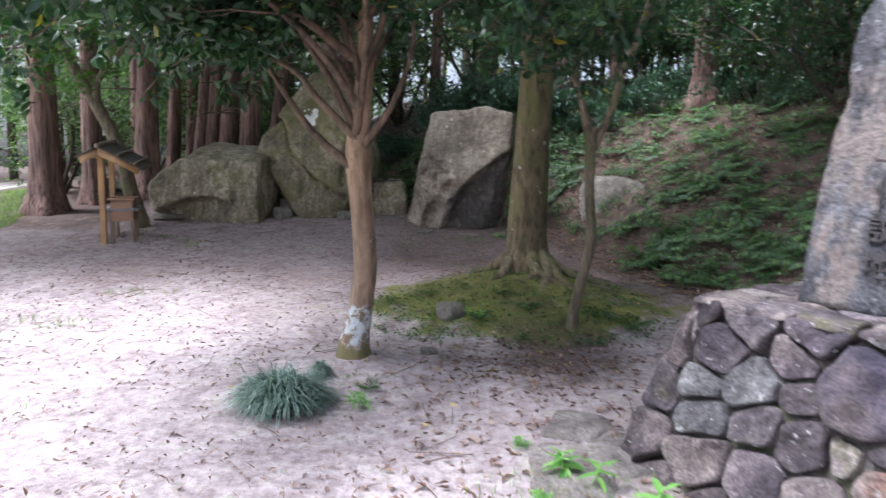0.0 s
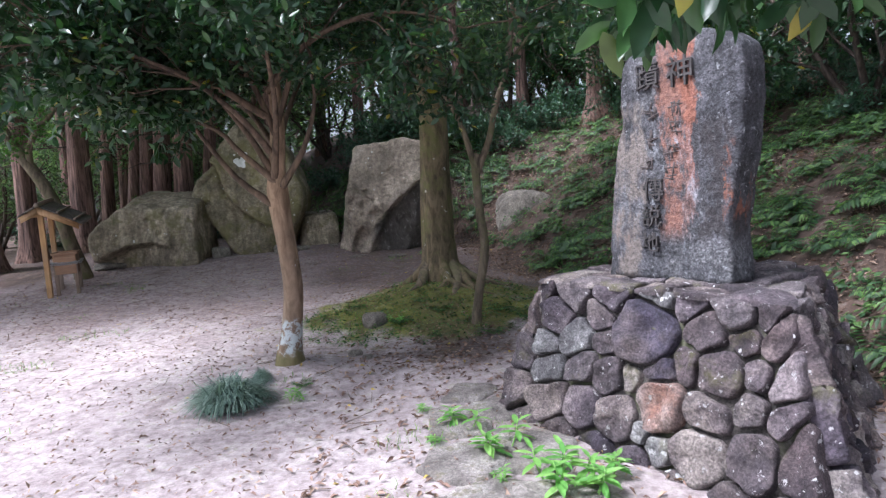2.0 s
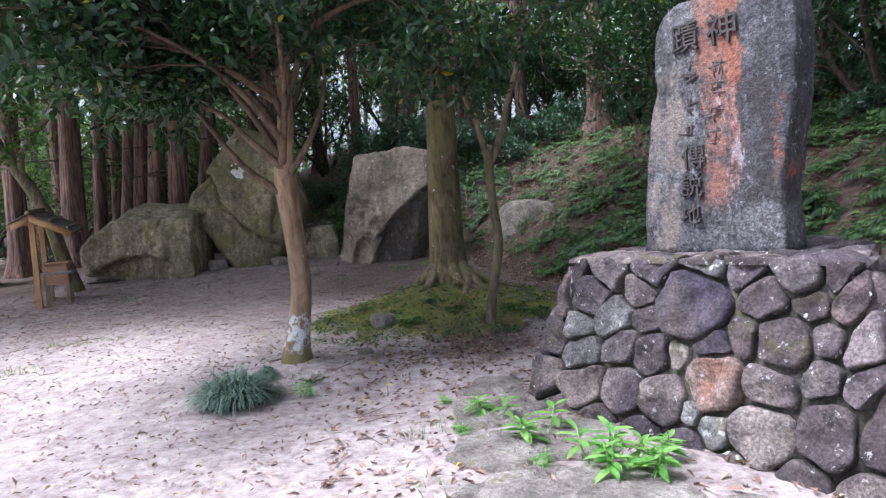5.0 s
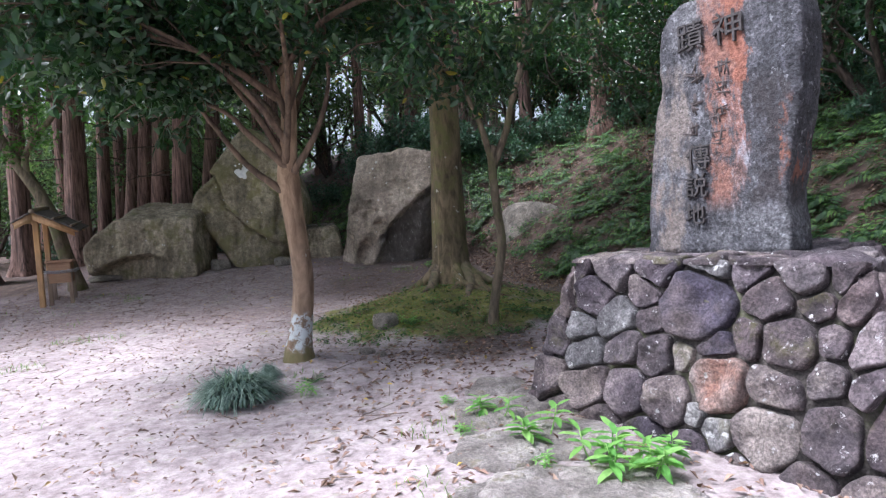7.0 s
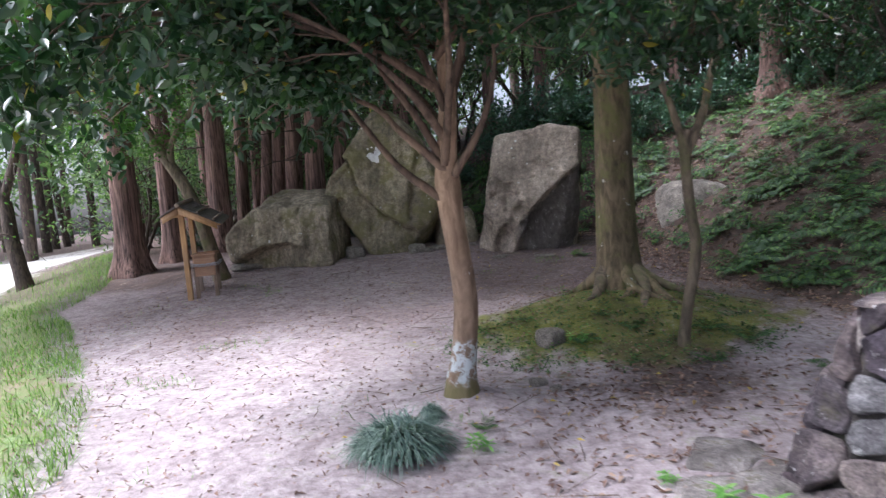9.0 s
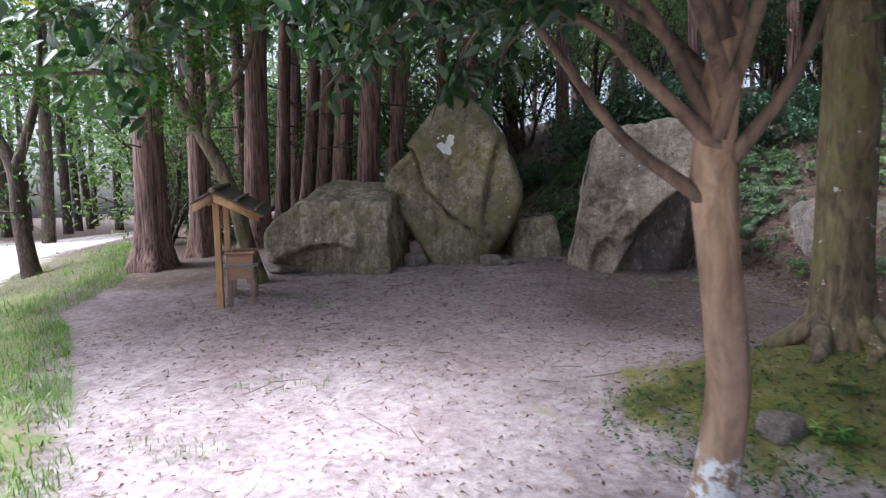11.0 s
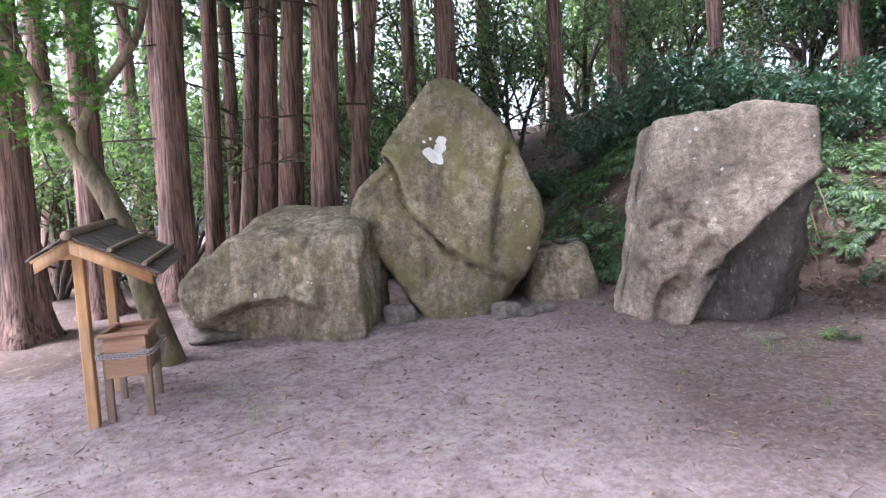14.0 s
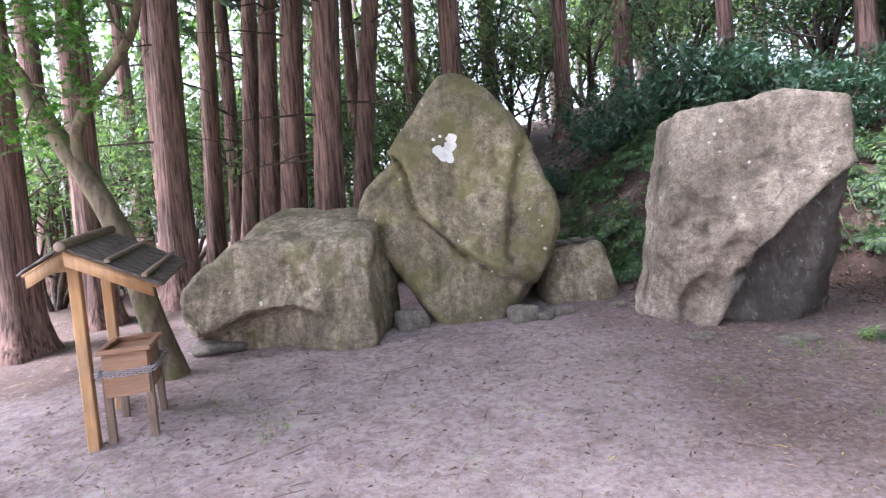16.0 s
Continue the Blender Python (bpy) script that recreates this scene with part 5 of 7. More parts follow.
for k, (x, y, d, lx, ly) in enumerate(((-7.52, 11.1, 0.5, 0.025, 0), (-7.2, 12.1, 0.38, 0.02, 0), (-6.5, 12.9, 0.46, 0.035, 0.01), (-6.5, 14.1, 0.3, 0.05, 0), (-7.4, 17.2, 0.32, 0.02, 0),
                                       (-6.75, 16.0, 0.34, 0.1, 0), (-5.86, 14.5, 0.33, 0.1, 0), (-5.3, 14.0, 0.4, 0.1, 0), (-4.45, 13.1, 0.43, 0.075, 0), (-4.2, 13.9, 0.3, 0.125, 0), (-2.66, 14.6, 0.38, 0.015, 0))):
    cedar(x, y, d, (lx, ly), 12 + (k % 3), k, crown=k, snags=6)
for k, (x, y, d) in enumerate(((-9.6, 14.6, 0.4), (-8.6, 16.5, 0.35), (-10.5, 19, 0.4), (-5.0, 18.5, 0.35), (-3.6, 17.5, 0.33), (-1.9, 19, 0.36), (-0.6, 16.8, 0.3), (0.9, 18.5, 0.4), (2.2, 16.2, 0.28), (4.9, 12.6, 0.5), (3.6, 14.6, 0.3),
                               (6.4, 11.2, 0.4), (7.2, 8.6, 0.5), (6.6, 14.5, 0.4), (8.3, 5.6, 0.5), (9.0, 11, 0.4), (5.6, 17.5, 0.36), (8.6, 16, 0.4), (7.6, 2.2, 0.45), (11, 7, 0.5))):
    cedar(x, y, d, (0.02 * math.sin(k * 2.1), 0.01), 12 + (k % 3), 30 + k, crown=k, snags=5, sides=14, label="tall dark cedar standing further back in the wood", group="cedars in the wood behind")


def woody(t, wood, bark, name="limb", sides=6):
    pl = Pile()
    for pts, rad in wood:
        pl.add(*tube(pts, rad, sides if rad[0] > 0.015 else 4))
    return part(name, pl.mesh(name, True), bark, t)


def trunk_part(t, pts, bark, n=18, sides=14, rough=0.12, name="trunk", label=""):
    P, R = smooth_path(pts, n)
    pl = Pile()
    pl.add(*tube(P, R, sides, rough, seed=pts[0][0] * 3))
    return part(name, pl.mesh(name, True), bark, t, label)


def foliage(t, tips, r, per, size, shape, mat_, spread=0.1, droop=-0.1, keep=None, name="crown", lift=1.2):
    B = np.repeat(np.array([p for p, d in tips]), per, 0)
    D = np.repeat(np.array([d for p, d in tips]), per, 0)
    n = len(B)
    D = unit(D * 0.5 + r.normal(size=(n, 3)) * 0.8 + (0, 0, droop))
    P = B + r.normal(size=(n, 3)) * spread
    if keep is not None:
        ok = keep(P)
        P, D, n = P[ok], D[ok], int(ok.sum())
    N = scatter_dirs(n, r, lift)
    V, T = leaves(P, D, N, r.uniform(size * 0.7, size * 1.2, n), shape)
    return part(name, make_mesh(name, V, None, T), mat_, t)


# the evergreen that stands in the clearing; whitish lichen lies round its foot
PAINTED_BARK = SMOOTH_BARK.copy()
PAINTED_BARK.name = "lichened_bark"
_nt = PAINTED_BARK.node_tree
_pb = _nt.nodes["Principled BSDF"]
_from = _pb.inputs["Base Color"].links[0].from_socket
_co = coords(_nt)
_sx = _nt.nodes.new("ShaderNodeSeparateXYZ")
link(_nt, _co, _sx.inputs[0])
_zz = maths(_nt, "ADD", _sx.outputs[2], maths(_nt, "MULTIPLY", maths(_nt, "SUBTRACT", tex(_nt, _co, 9, 4), 0.5), 0.3))
_mk = maths(_nt, "MULTIPLY", maths(_nt, "MULTIPLY", band(_nt, _zz, 0.2, 0.27), maths(_nt, "SUBTRACT", 1.0, band(_nt, _zz, 0.47, 0.55))), maths(_nt, "MULTIPLY", band(_nt, tex(_nt, _co, 15, 5, 0.7), 0.44, 0.56), maths(_nt, "LESS_THAN", _sx.outputs[1], 4.19)))
_mc = mixed(_nt, _mk, _from, (0.52, 0.56, 0.56))
_foot = maths(_nt, "MULTIPLY", maths(_nt, "SUBTRACT", 1.0, band(_nt, _zz, 0.18, 0.3)), 0.7)
link(_nt, mixed(_nt, _foot, _mc, (0.12, 0.12, 0.04)), _pb.inputs["Base Color"])
r1 = np.random.default_rng(21)
ev = thing("evergreen_tree", pose(0, 0, 0), "small evergreen tree with smooth tan trunk and dark glossy leaves", "tree")
X1, Y1 = -0.61, 4.18
ZB = rest(X1, Y1)
trunk_part(ev, [(X1 - 0.02, Y1, ZB - 0.12, 0.15), (X1 - 0.015, Y1, ZB + 0.06, 0.112), (-0.6, Y1, 0.36, 0.09), (-0.565, Y1, 0.58, 0.082), (-0.545, Y1, 0.78, 0.08), (-0.555, Y1, 1.02, 0.078), (-0.58, Y1, 1.3, 0.08), (-0.595, Y1, 1.56, 0.088),
                (-0.585, Y1, 1.75, 0.072), (-0.55, Y1, 2.1, 0.06), (-0.545, Y1, 2.54, 0.05), (-0.56, Y1, 3.1, 0.038), (-0.6, Y1, 4.3, 0.02)], PAINTED_BARK, 52, 18, 0.16)
EV_LIMBS = [((-0.55, 4.13, 1.62), (-0.34, 4.1, 1.92), (-0.22, 4.1, 2.28), (-0.22, 4.08, 2.6), (-0.16, 4.0, 3.3)),
         ((-0.56, 4.13, 2.05), (-0.69, 4.1, 2.44), (-0.84, 4.05, 2.71), (-0.95, 4.0, 2.97), (-1.1, 3.9, 3.5)),
         ((-0.55, 4.13, 2.12), (-0.4, 4.1, 2.5), (-0.33, 4.05, 2.94), (-0.3, 4.0, 3.3), (-0.2, 3.9, 3.8)),
         ((-0.57, 4.1, 1.85), (-0.75, 3.85, 2.15), (-1.0, 3.6, 2.4), (-1.3, 3.3, 2.55), (-1.7, 2.9, 2.7)),
         ((-0.57, 4.22, 1.9), (-0.8, 4.5, 2.25), (-1.1, 4.8, 2.5), (-1.5, 5.1, 2.75), (-2.0, 5.4, 2.95)),
         ((-0.59, 4.13, 1.66), (-0.86, 4.1, 1.93), (-1.1, 4.1, 2.16), (-1.9, 3.8, 2.45), (-2.5, 3.7, 2.5)),
         ((-0.64, 4.15, 1.48), (-0.95, 4.2, 1.75), (-1.3, 4.2, 2.25), (-1.7, 4.2, 2.6), (-2.2, 4.3, 2.8)),
         ((-0.62, 4.15, 1.75), (-0.8, 4.1, 2.1), (-1.1, 4.0, 2.5), (-1.5, 3.7, 2.8), (-1.9, 3.4, 3.0)),
         ((-0.6, 4.12, 1.7), (-0.5, 3.9, 2.2), (-0.45, 3.5, 2.55), (-0.4, 3.0, 2.7), (-0.5, 2.4, 2.75)),
         ((-0.6, 4.2, 1.8), (-0.5, 4.5, 2.3), (-0.3, 4.9, 2.8), (0.0, 5.3, 3.1), (0.3, 5.6, 3.3)),
         ((-0.62, 4.1, 2.2), (-1.0, 3.8, 2.45), (-1.5, 3.3, 2.55), (-2.0, 2.9, 2.5), (-2.6, 2.6, 2.45)),
         ((-0.6, 4.15, 2.4), (-0.2, 4.0, 2.75), (0.3, 3.9, 2.9), (0.7, 3.8, 2.85), (1.0, 3.7, 2.7)),
         ((-0.62, 4.2, 2.5), (-0.9, 4.6, 2.8), (-1.4, 4.9, 3.0), (-2.0, 5.2, 3.2), (-2.6, 5.3, 3.3)),
         ((-0.64, 4.2, 3.0), (-1.1, 4.1, 3.3), (-1.7, 3.9, 3.4), (-2.4, 3.7, 3.4), (-3.2, 3.5, 3.2)),
            ((-0.62, 4.25, 2.6), (-0.8, 4.7, 3.0), (-1.1, 5.2, 3.3), (-1.4, 5.7, 3.5), (-1.7, 6.2, 3.6)),
            ((-0.6, 4.25, 2.8), (-0.3, 4.8, 3.2), (-0.1, 5.3, 3.5), (0.0, 5.8, 3.7), (0.1, 6.3, 3.8)),
            ((-0.66, 4.2, 3.3), (-0.2, 4.3, 3.7), (0.3, 4.4, 3.9), (0.8, 4.3, 3.9), (1.3, 4.2, 3.7)),
            ((-0.67, 4.2, 3.7), (-0.7, 4.0, 4.2), (-0.6, 3.8, 4.6), (-0.5, 3.6, 4.9), (-0.4, 3.4, 5.1)),
            ((-0.67, 4.2, 3.6), (-1.0, 4.4, 4.1), (-1.4, 4.6, 4.4), (-1.8, 4.7, 4.6), (-2.3, 4.8, 4.7))]
_tips, _fine = [], []
for L in EV_LIMBS:
    P, R = smooth_path([(*p, q) for p, q in zip(L, (0.032, 0.023, 0.016, 0.011, 0.006))], 14)
    pl = Pile()
    pl.add(*tube(P, R, 8, 0.1))
    part("limb", pl.mesh("limb", True), BRANCH_BARK, ev)
    for k in range(4, 14):
        side = unit(np.cross(P[k] - P[k - 1], r1.normal(size=3)))
        grow(r1, P[k], unit((P[k] - P[k - 1]) * 8 + side + (0, 0, 0.1)), r1.uniform(0.5, 0.9), 0.009, 1, _fine, _tips, 4, 0.05, 0.3, 0.6)


def under_crown(P):
    x, y, z = P[:, 0], P[:, 1], P[:, 2]
    low = 1.97 + 0.6 * np.exp(-((x + 0.5) / 0.55) ** 2) + 0.45 * np.clip(y - 4.5, 0, 9) + 0.1 * np.sin(x * 3.1) - 0.05 * np.clip(-x - 1, 0, 2)
    return z > low


_fine = [w for w in _fine if under_crown(np.array(w[0]))[[0, -1]].all()]
tagged(woody(ev, _fine, BRANCH_BARK, "branchwork", 5), kind="stuff")
foliage(ev, _tips, r1, 11, 0.085, BROAD, CAMELLIA, 0.07, -0.25, under_crown)

# two low sprays of its outer branches hang over the way to the boulders
_tips, _fine = [], []
for L in (((-1.27, 4.1, 2.35), (-1.6, 4.2, 2.3), (-1.95, 4.3, 2.15), (-2.15, 4.35, 2.0)), ((-1.07, 4.15, 2.3), (-1.2, 4.25, 2.25), (-1.35, 4.3, 2.12), (-1.42, 4.33, 2.0)), ((-1.2, 4.2, 2.28), (-1.45, 4.27, 2.2), (-1.55, 4.32, 2.08), (-1.6, 4.35, 1.99))):
    P, R = smooth_path([(*p, q) for p, q in zip(L, (0.011, 0.008, 0.006, 0.003))], 9)
    pl = Pile()
    pl.add(*tube(P, R, 6, 0.1))
    part("limb", pl.mesh("limb", True), BRANCH_BARK, ev)
    for k in range(5, 9):
        for side in (-1, 1):
            grow(r1, P[k], (0.5 * side, 0.25, -0.35), 0.09, 0.003, 0, _fine, _tips, 0, -0.1, 0.2)
tagged(woody(ev, _fine, BRANCH_BARK, "spray_twigs", 4), kind="stuff")
tagged(foliage(ev, _tips[::3], r1, 2, 0.1, BROAD, CAMELLIA, 0.02, -0.5, lambda P: P[:, 2] > 1.93, name="hanging_spray"), kind="stuff")

# the evergreen whose branch hangs over the path
hang = thing("evergreen_tree", pose(2.3, -1.4, rest(2.3, -1.4)), "evergreen tree beside the plinth with a leafy branch over the path", "tree")
r2 = np.random.default_rng(5)
trunk_part(hang, [(0, 0, -0.2, 0.13), (0, 0, 0.6, 0.09), (0.03, 0.05, 1.5, 0.08), (0, 0.1, 2.6, 0.06), (0, 0, 4.2, 0.03)], SMOOTH_BARK, 20, 10)
_z0 = rest(2.3, -1.4)
_t2, _f2 = [], []
P, R = smooth_path([(0.0, 0.1, 2.2 - _z0, 0.035), (-0.4, 0.7, 2.08 - _z0, 0.025), (-0.76, 1.3, 1.94 - _z0, 0.014), (-1.2, 1.5, 1.88 - _z0, 0.006)], 12)
pl = Pile()
pl.add(*tube(P, R, 7, 0.1))
part("limb", pl.mesh("limb", True), SMOOTH_BARK, hang)
P2, R2 = smooth_path([(-0.76, 1.3, 1.95 - _z0, 0.012), (-1.0, 1.27, 1.89 - _z0, 0.009), (-1.25, 1.3, 1.86 - _z0, 0.007), (-1.44, 1.42, 1.83 - _z0, 0.004)], 9)
pl = Pile()
pl.add(*tube(P2, R2, 6, 0.1))
part("limb", pl.mesh("limb", True), SMOOTH_BARK, hang)
for k in range(1, 9):
    for s in (-1, 1):
        grow(r2, P2[k], (0.1 * s, 0.5 * s, -0.25), r2.uniform(0.1, 0.2), 0.003, 0, _f2, _t2, 0, -0.1, 0.2)
for k in range(2, 12):
    for s in (-1, 1):
        side = np.array([s * 0.5, 0.5 * s, -0.12])
        grow(r2, P[k], unit(side + unit(P[k] - P[k - 1]) * 0.6), r2.uniform(0.2, 0.32), 0.004, 0, _f2, _t2, 0, -0.05, 0.2)
tagged(woody(hang, _f2, SMOOTH_BARK, "branchwork", 4), kind="stuff")
foliage(hang, _t2, r2, 4, 0.09, BROAD, CAMELLIA, 0.025, -0.3, lambda P: P[:, 2] > 1.68 - _z0)
_t3, _f3 = [], []
for k in range(7):
    a = k * 0.9
    grow(r2, (0, 0.05, 2.6 + 0.2 * k), (math.cos(a), math.sin(a), 0.35), 1.5, 0.03, 2, _f3, _t3, 3, 0.05)
tagged(woody(hang, _f3, SMOOTH_BARK, "branchwork", 5), kind="stuff")
foliage(hang, _t3, r2, 6, 0.11, LEAF, CAMELLIA, 0.1, -0.2, lambda P: P[:, 2] > 2.5 - _z0, name="upper_crown")

# the big mossy tree with spreading roots
big = thing("broadleaf_tree", pose(0.82, 6.35, rest(0.82, 6.35)), "large mossy trunk with spreading surface roots", "tree")
trunk_part(big, [(0, 0, -0.15, 0.31), (0, 0, 0.05, 0.265), (0, 0, 0.25, 0.215), (0, 0, 0.6, 0.19), (0.02, 0, 1.2, 0.178), (0.05, 0, 1.8, 0.168), (0.05, 0, 2.6, 0.16), (0.03, 0, 4.0, 0.15), (0.1, 0, 7, 0.1)], MOSSY_BARK, 40, 20, 0.16)
for k, (a, L, w) in enumerate(((-150, 0.55, 0.08), (-95, 0.4, 0.075), (-60, 0.55, 0.09), (-35, 0.75, 0.075), (-12, 0.95, 0.06), (-70, 0.7, 0.05), (20, 0.9, 0.06), (75, 0.6, 0.07), (140, 0.6, 0.07), (190, 0.5, 0.08))):
    a = radians(a)
    pts = []
    for s in np.linspace(0, 1, 8):
        q = 0.16 + L * s
        b = a + 0.35 * math.sin(s * 3 + k)
        gx, gy = 0.82 + math.cos(b) * q, 6.35 + math.sin(b) * q
        pts.append((math.cos(b) * q, math.sin(b) * q, rest(gx, gy) - rest(0.82, 6.35) + 0.16 * (1 - s) ** 2 * (1 - s) + 0.01 - 0.05 * s, w * (1 - 0.75 * s)))
    P, R = smooth_path(pts, 14)
    pl = Pile()
    pl.add(*tube(P, R, 8, 0.25, k))
    part("root", pl.mesh("root", True), MOSSY_BARK if k % 2 else GREY_BARK, big)
_t, _f = [], []
r3 = np.random.default_rng(31)
for k in range(16):
    a = k * 2.4
    grow(r3, (0.05, 0, 3.3 + 0.26 * k), (math.cos(a), math.sin(a), 0.3), 2.9, 0.06, 2, _f, _t, 4, 0.05)
tagged(woody(big, _f, MOSSY_BARK, "branchwork", 5), kind="stuff")
foliage(big, _t, r3, 15, 0.15, LEAF, UNDER, 0.16, -0.2)

# the slender forked tree
thin = thing("young_tree", pose(1.1, 5.02, rest(1.1, 5.02)), "slender forked young tree with grey bark", "tree")
_z = rest(1.06, 5.02)
trunk_part(thin, [(-0.02, 0, -0.1, 0.06), (-0.02, 0, 0.05, 0.05), (0.03, 0, 0.35, 0.044), (0.11, 0, 0.75, 0.042), (0.08, 0, 1.15, 0.04), (0.07, 0, 1.55, 0.042), (0.1, 0, 1.68, 0.036)], GREY_BARK, 24, 10, 0.12)
trunk_part(thin, [(0.08, 0, 1.5, 0.036), (-0.02, 0, 1.9, 0.028), (-0.12, 0, 2.15, 0.024), (-0.25, 0, 2.4, 0.018), (-0.5, 0.05, 3.0, 0.01)], GREY_BARK, 14, 8, 0.1, "limb")
trunk_part(thin, [(0.08, 0, 1.5, 0.038), (0.22, 0, 1.8, 0.034), (0.3, 0, 2.1, 0.03), (0.44, 0, 2.5, 0.028), (0.53, 0, 3.0, 0.022), (0.6, 0, 4.0, 0.01)], GREY_BARK, 16, 8, 0.1, "limb")
trunk_part(thin, [(0.44, 0, 2.5, 0.018), (0.7, 0.05, 2.8, 0.014), (0.95, 0.1, 3.05, 0.01), (1.2, 0.1, 3.4, 0.006)], GREY_BARK, 10, 6, 0.1, "limb")
trunk_part(thin, [(-0.12, 0, 2.15, 0.01), (-0.4, -0.05, 2.25, 0.008), (-0.7, -0.1, 2.4, 0.005)], GREY_BARK, 8, 5, 0.1, "limb")
_t, _f = [], []
r4 = np.random.default_rng(41)
for c, d in (((-0.4, 0, 2.7), (-0.6, 0, 0.4)), ((0.55, 0, 3.1), (0.3, 0.1, 0.6)), ((1.0, 0.1, 3.1), (0.7, 0.1, 0.2)), ((-0.6, -0.1, 2.35), (-0.7, -0.2, 0.0)), ((0.5, 0, 2.9), (-0.2, -0.5, 0.4))):
    grow(r4, c, d, 0.8, 0.01, 2, _f, _t, 3, 0.05)
tagged(woody(thin, _f, GREY_BARK, "branchwork", 4), kind="stuff")
foliage(thin, _t, r4, 4, 0.085, LEAF, CAMELLIA, 0.06, -0.2)

# fresh yellow-green leaves on its inner limb
_n = 70
_s = r4.random(_n)
_P = np.stack([-0.28 - 0.22 * _s + r4.normal(size=_n) * 0.07, -0.02 + r4.normal(size=_n) * 0.08, 2.5 + 0.5 * _s + r4.normal(size=_n) * 0.07], -1)
V, T = leaves(_P, unit(r4.normal(size=(_n, 3)) + (0, 0, -0.4)), scatter_dirs(_n, r4, 2.0), r4.uniform(0.05, 0.09, _n), MAPLE)
tagged(part("fresh_shoot", make_mesh("fresh_shoot", V, None, T), BRIGHT, thin, "fresh yellow-green shoots"), kind="stuff")

# the leaning maple behind the stand
mz = rest(-5.22, 10.15)
mp = thing("maple_tree", pose(-5.22, 10.15, mz), "leaning maple with grey-tan bark and fresh green leaves", "tree")
trunk_part(mp, [(-0.02, 0, -0.15, 0.2), (-0.04, 0, 0.05, 0.15), (-0.1, 0, 0.3, 0.12), (-0.2, 0, 0.62, 0.115), (-0.32, 0, 1.15, 0.105), (-0.55, 0.02, 1.7, 0.1), (-0.85, 0.05, 2.2, 0.095), (-1.2, 0.05, 2.85, 0.08), (-1.45, 0, 3.45, 0.07), (-1.5, -0.1, 4.6, 0.04)], GREY_BARK, 34, 14, 0.16)
trunk_part(mp, [(-0.7, 0.03, 1.95, 0.06), (-0.68, 0, 2.3, 0.055), (-0.45, -0.05, 2.62, 0.05), (-0.15, -0.1, 2.9, 0.045), (0.1, -0.15, 3.25, 0.035), (0.3, -0.2, 4.2, 0.02)], GREY_BARK, 18, 10, 0.14, "limb")
trunk_part(mp, [(-1.3, 0, 2.95, 0.05), (-1.8, -0.3, 3.0, 0.035), (-2.6, -0.7, 2.95, 0.025), (-3.4, -1.1, 2.9, 0.012)], GREY_BARK, 14, 8, 0.14, "limb")
_t, _f = [], []
r5 = np.random.default_rng(51)
for c, d, L in (((-1.45, 0, 3.4), (-0.5, -0.6, 0.2), 1.5), ((-1.5, -0.1, 3.9), (0.6, -0.6, 0.1), 1.4), ((0.2, -0.2, 3.8), (0.5, -0.5, 0.0), 1.2), ((0.1, -0.15, 3.3), (-0.5, -0.6, 0.0), 1.2), ((-2.6, -0.7, 2.95), (-0.5, -0.6, -0.1), 1.4), ((-3.2, -1.0, 2.9), (-0.7, 0.1, -0.1), 1.2),
                ((-1.9, -0.4, 3.0), (-0.3, -0.8, 0.0), 1.3), ((-1.5, -0.1, 4.3), (-0.7, 0.2, 0.2), 1.8), ((0.3, -0.2, 4.2), (0.7, 0.2, 0.2), 1.5), ((-0.9, 0.0, 4.3), (0.1, -0.9, 0.0), 1.5), ((-0.9, 0.0, 2.5), (0.3, -0.8, 0.3), 1.1), ((-1.2, 0, 2.9), (0.5, -0.7, 0.2), 1.2), ((0.0, -0.1, 3.0), (0.1, -0.9, 0.2), 0.9), ((-1.5, -0.1, 3.5), (-0.9, -0.2, -0.1), 1.6)):
    grow(r5, c, d, L, 0.018, 2, _f, _t, 4, 0.0, 0.25)
tagged(woody(mp, _f, GREY_BARK, "branchwork", 4), kind="stuff")
_t6, _f6, _t7, _f7 = [], [], [], []
# high crown above the view, added to shade the back of the clearing
for k in range(15):
    a = -1.9 + 0.42 * (k % 9)
    grow(r5, (-1.5 + 0.1 * k, -0.1, 4.6 + 0.16 * k), (math.cos(a) + (0.5 if k % 2 else -0.5), math.sin(a) * 0.9 - (0.3 if k % 2 else 0.9), 0.2), 3.2, 0.05, 2, _f6, _t6, 4, 0.02, 0.25)
tagged(woody(mp, _f6, GREY_BARK, "upper_branchwork", 4), kind="stuff")
foliage(mp, _t6, r5, 14, 0.19, LEAF, MAPLE_LEAF, 0.2, -0.1, lambda P: P[:, 2] > 4.2, name="upper_crown", lift=2.0)
for k in range(9):
    grow(r5, (-1.6 - 0.12 * k, -0.3 - 0.12 * k, 4.7 + 0.22 * (k % 6)), (-1.0 + 0.12 * (k % 5), -1.0 + 0.25 * (k % 4), 0.12), 3.0, 0.04, 2, _f7, _t7, 4, 0.02, 0.25)
tagged(woody(mp, _f7, GREY_BARK, "outer_branchwork", 4), kind="stuff")
foliage(mp, _t7, r5, 13, 0.19, LEAF, MAPLE_LEAF, 0.22, -0.1, lambda P: P[:, 2] > 3.6, name="outer_crown", lift=2.0)
trunk_part(mp, [(-1.5, -0.1, 4.5, 0.045), (-1.0, -0.15, 5.6, 0.04), (-0.3, -0.2, 6.4, 0.03), (0.3, -0.2, 7.2, 0.015)], GREY_BARK, 14, 8, 0.12, "limb")
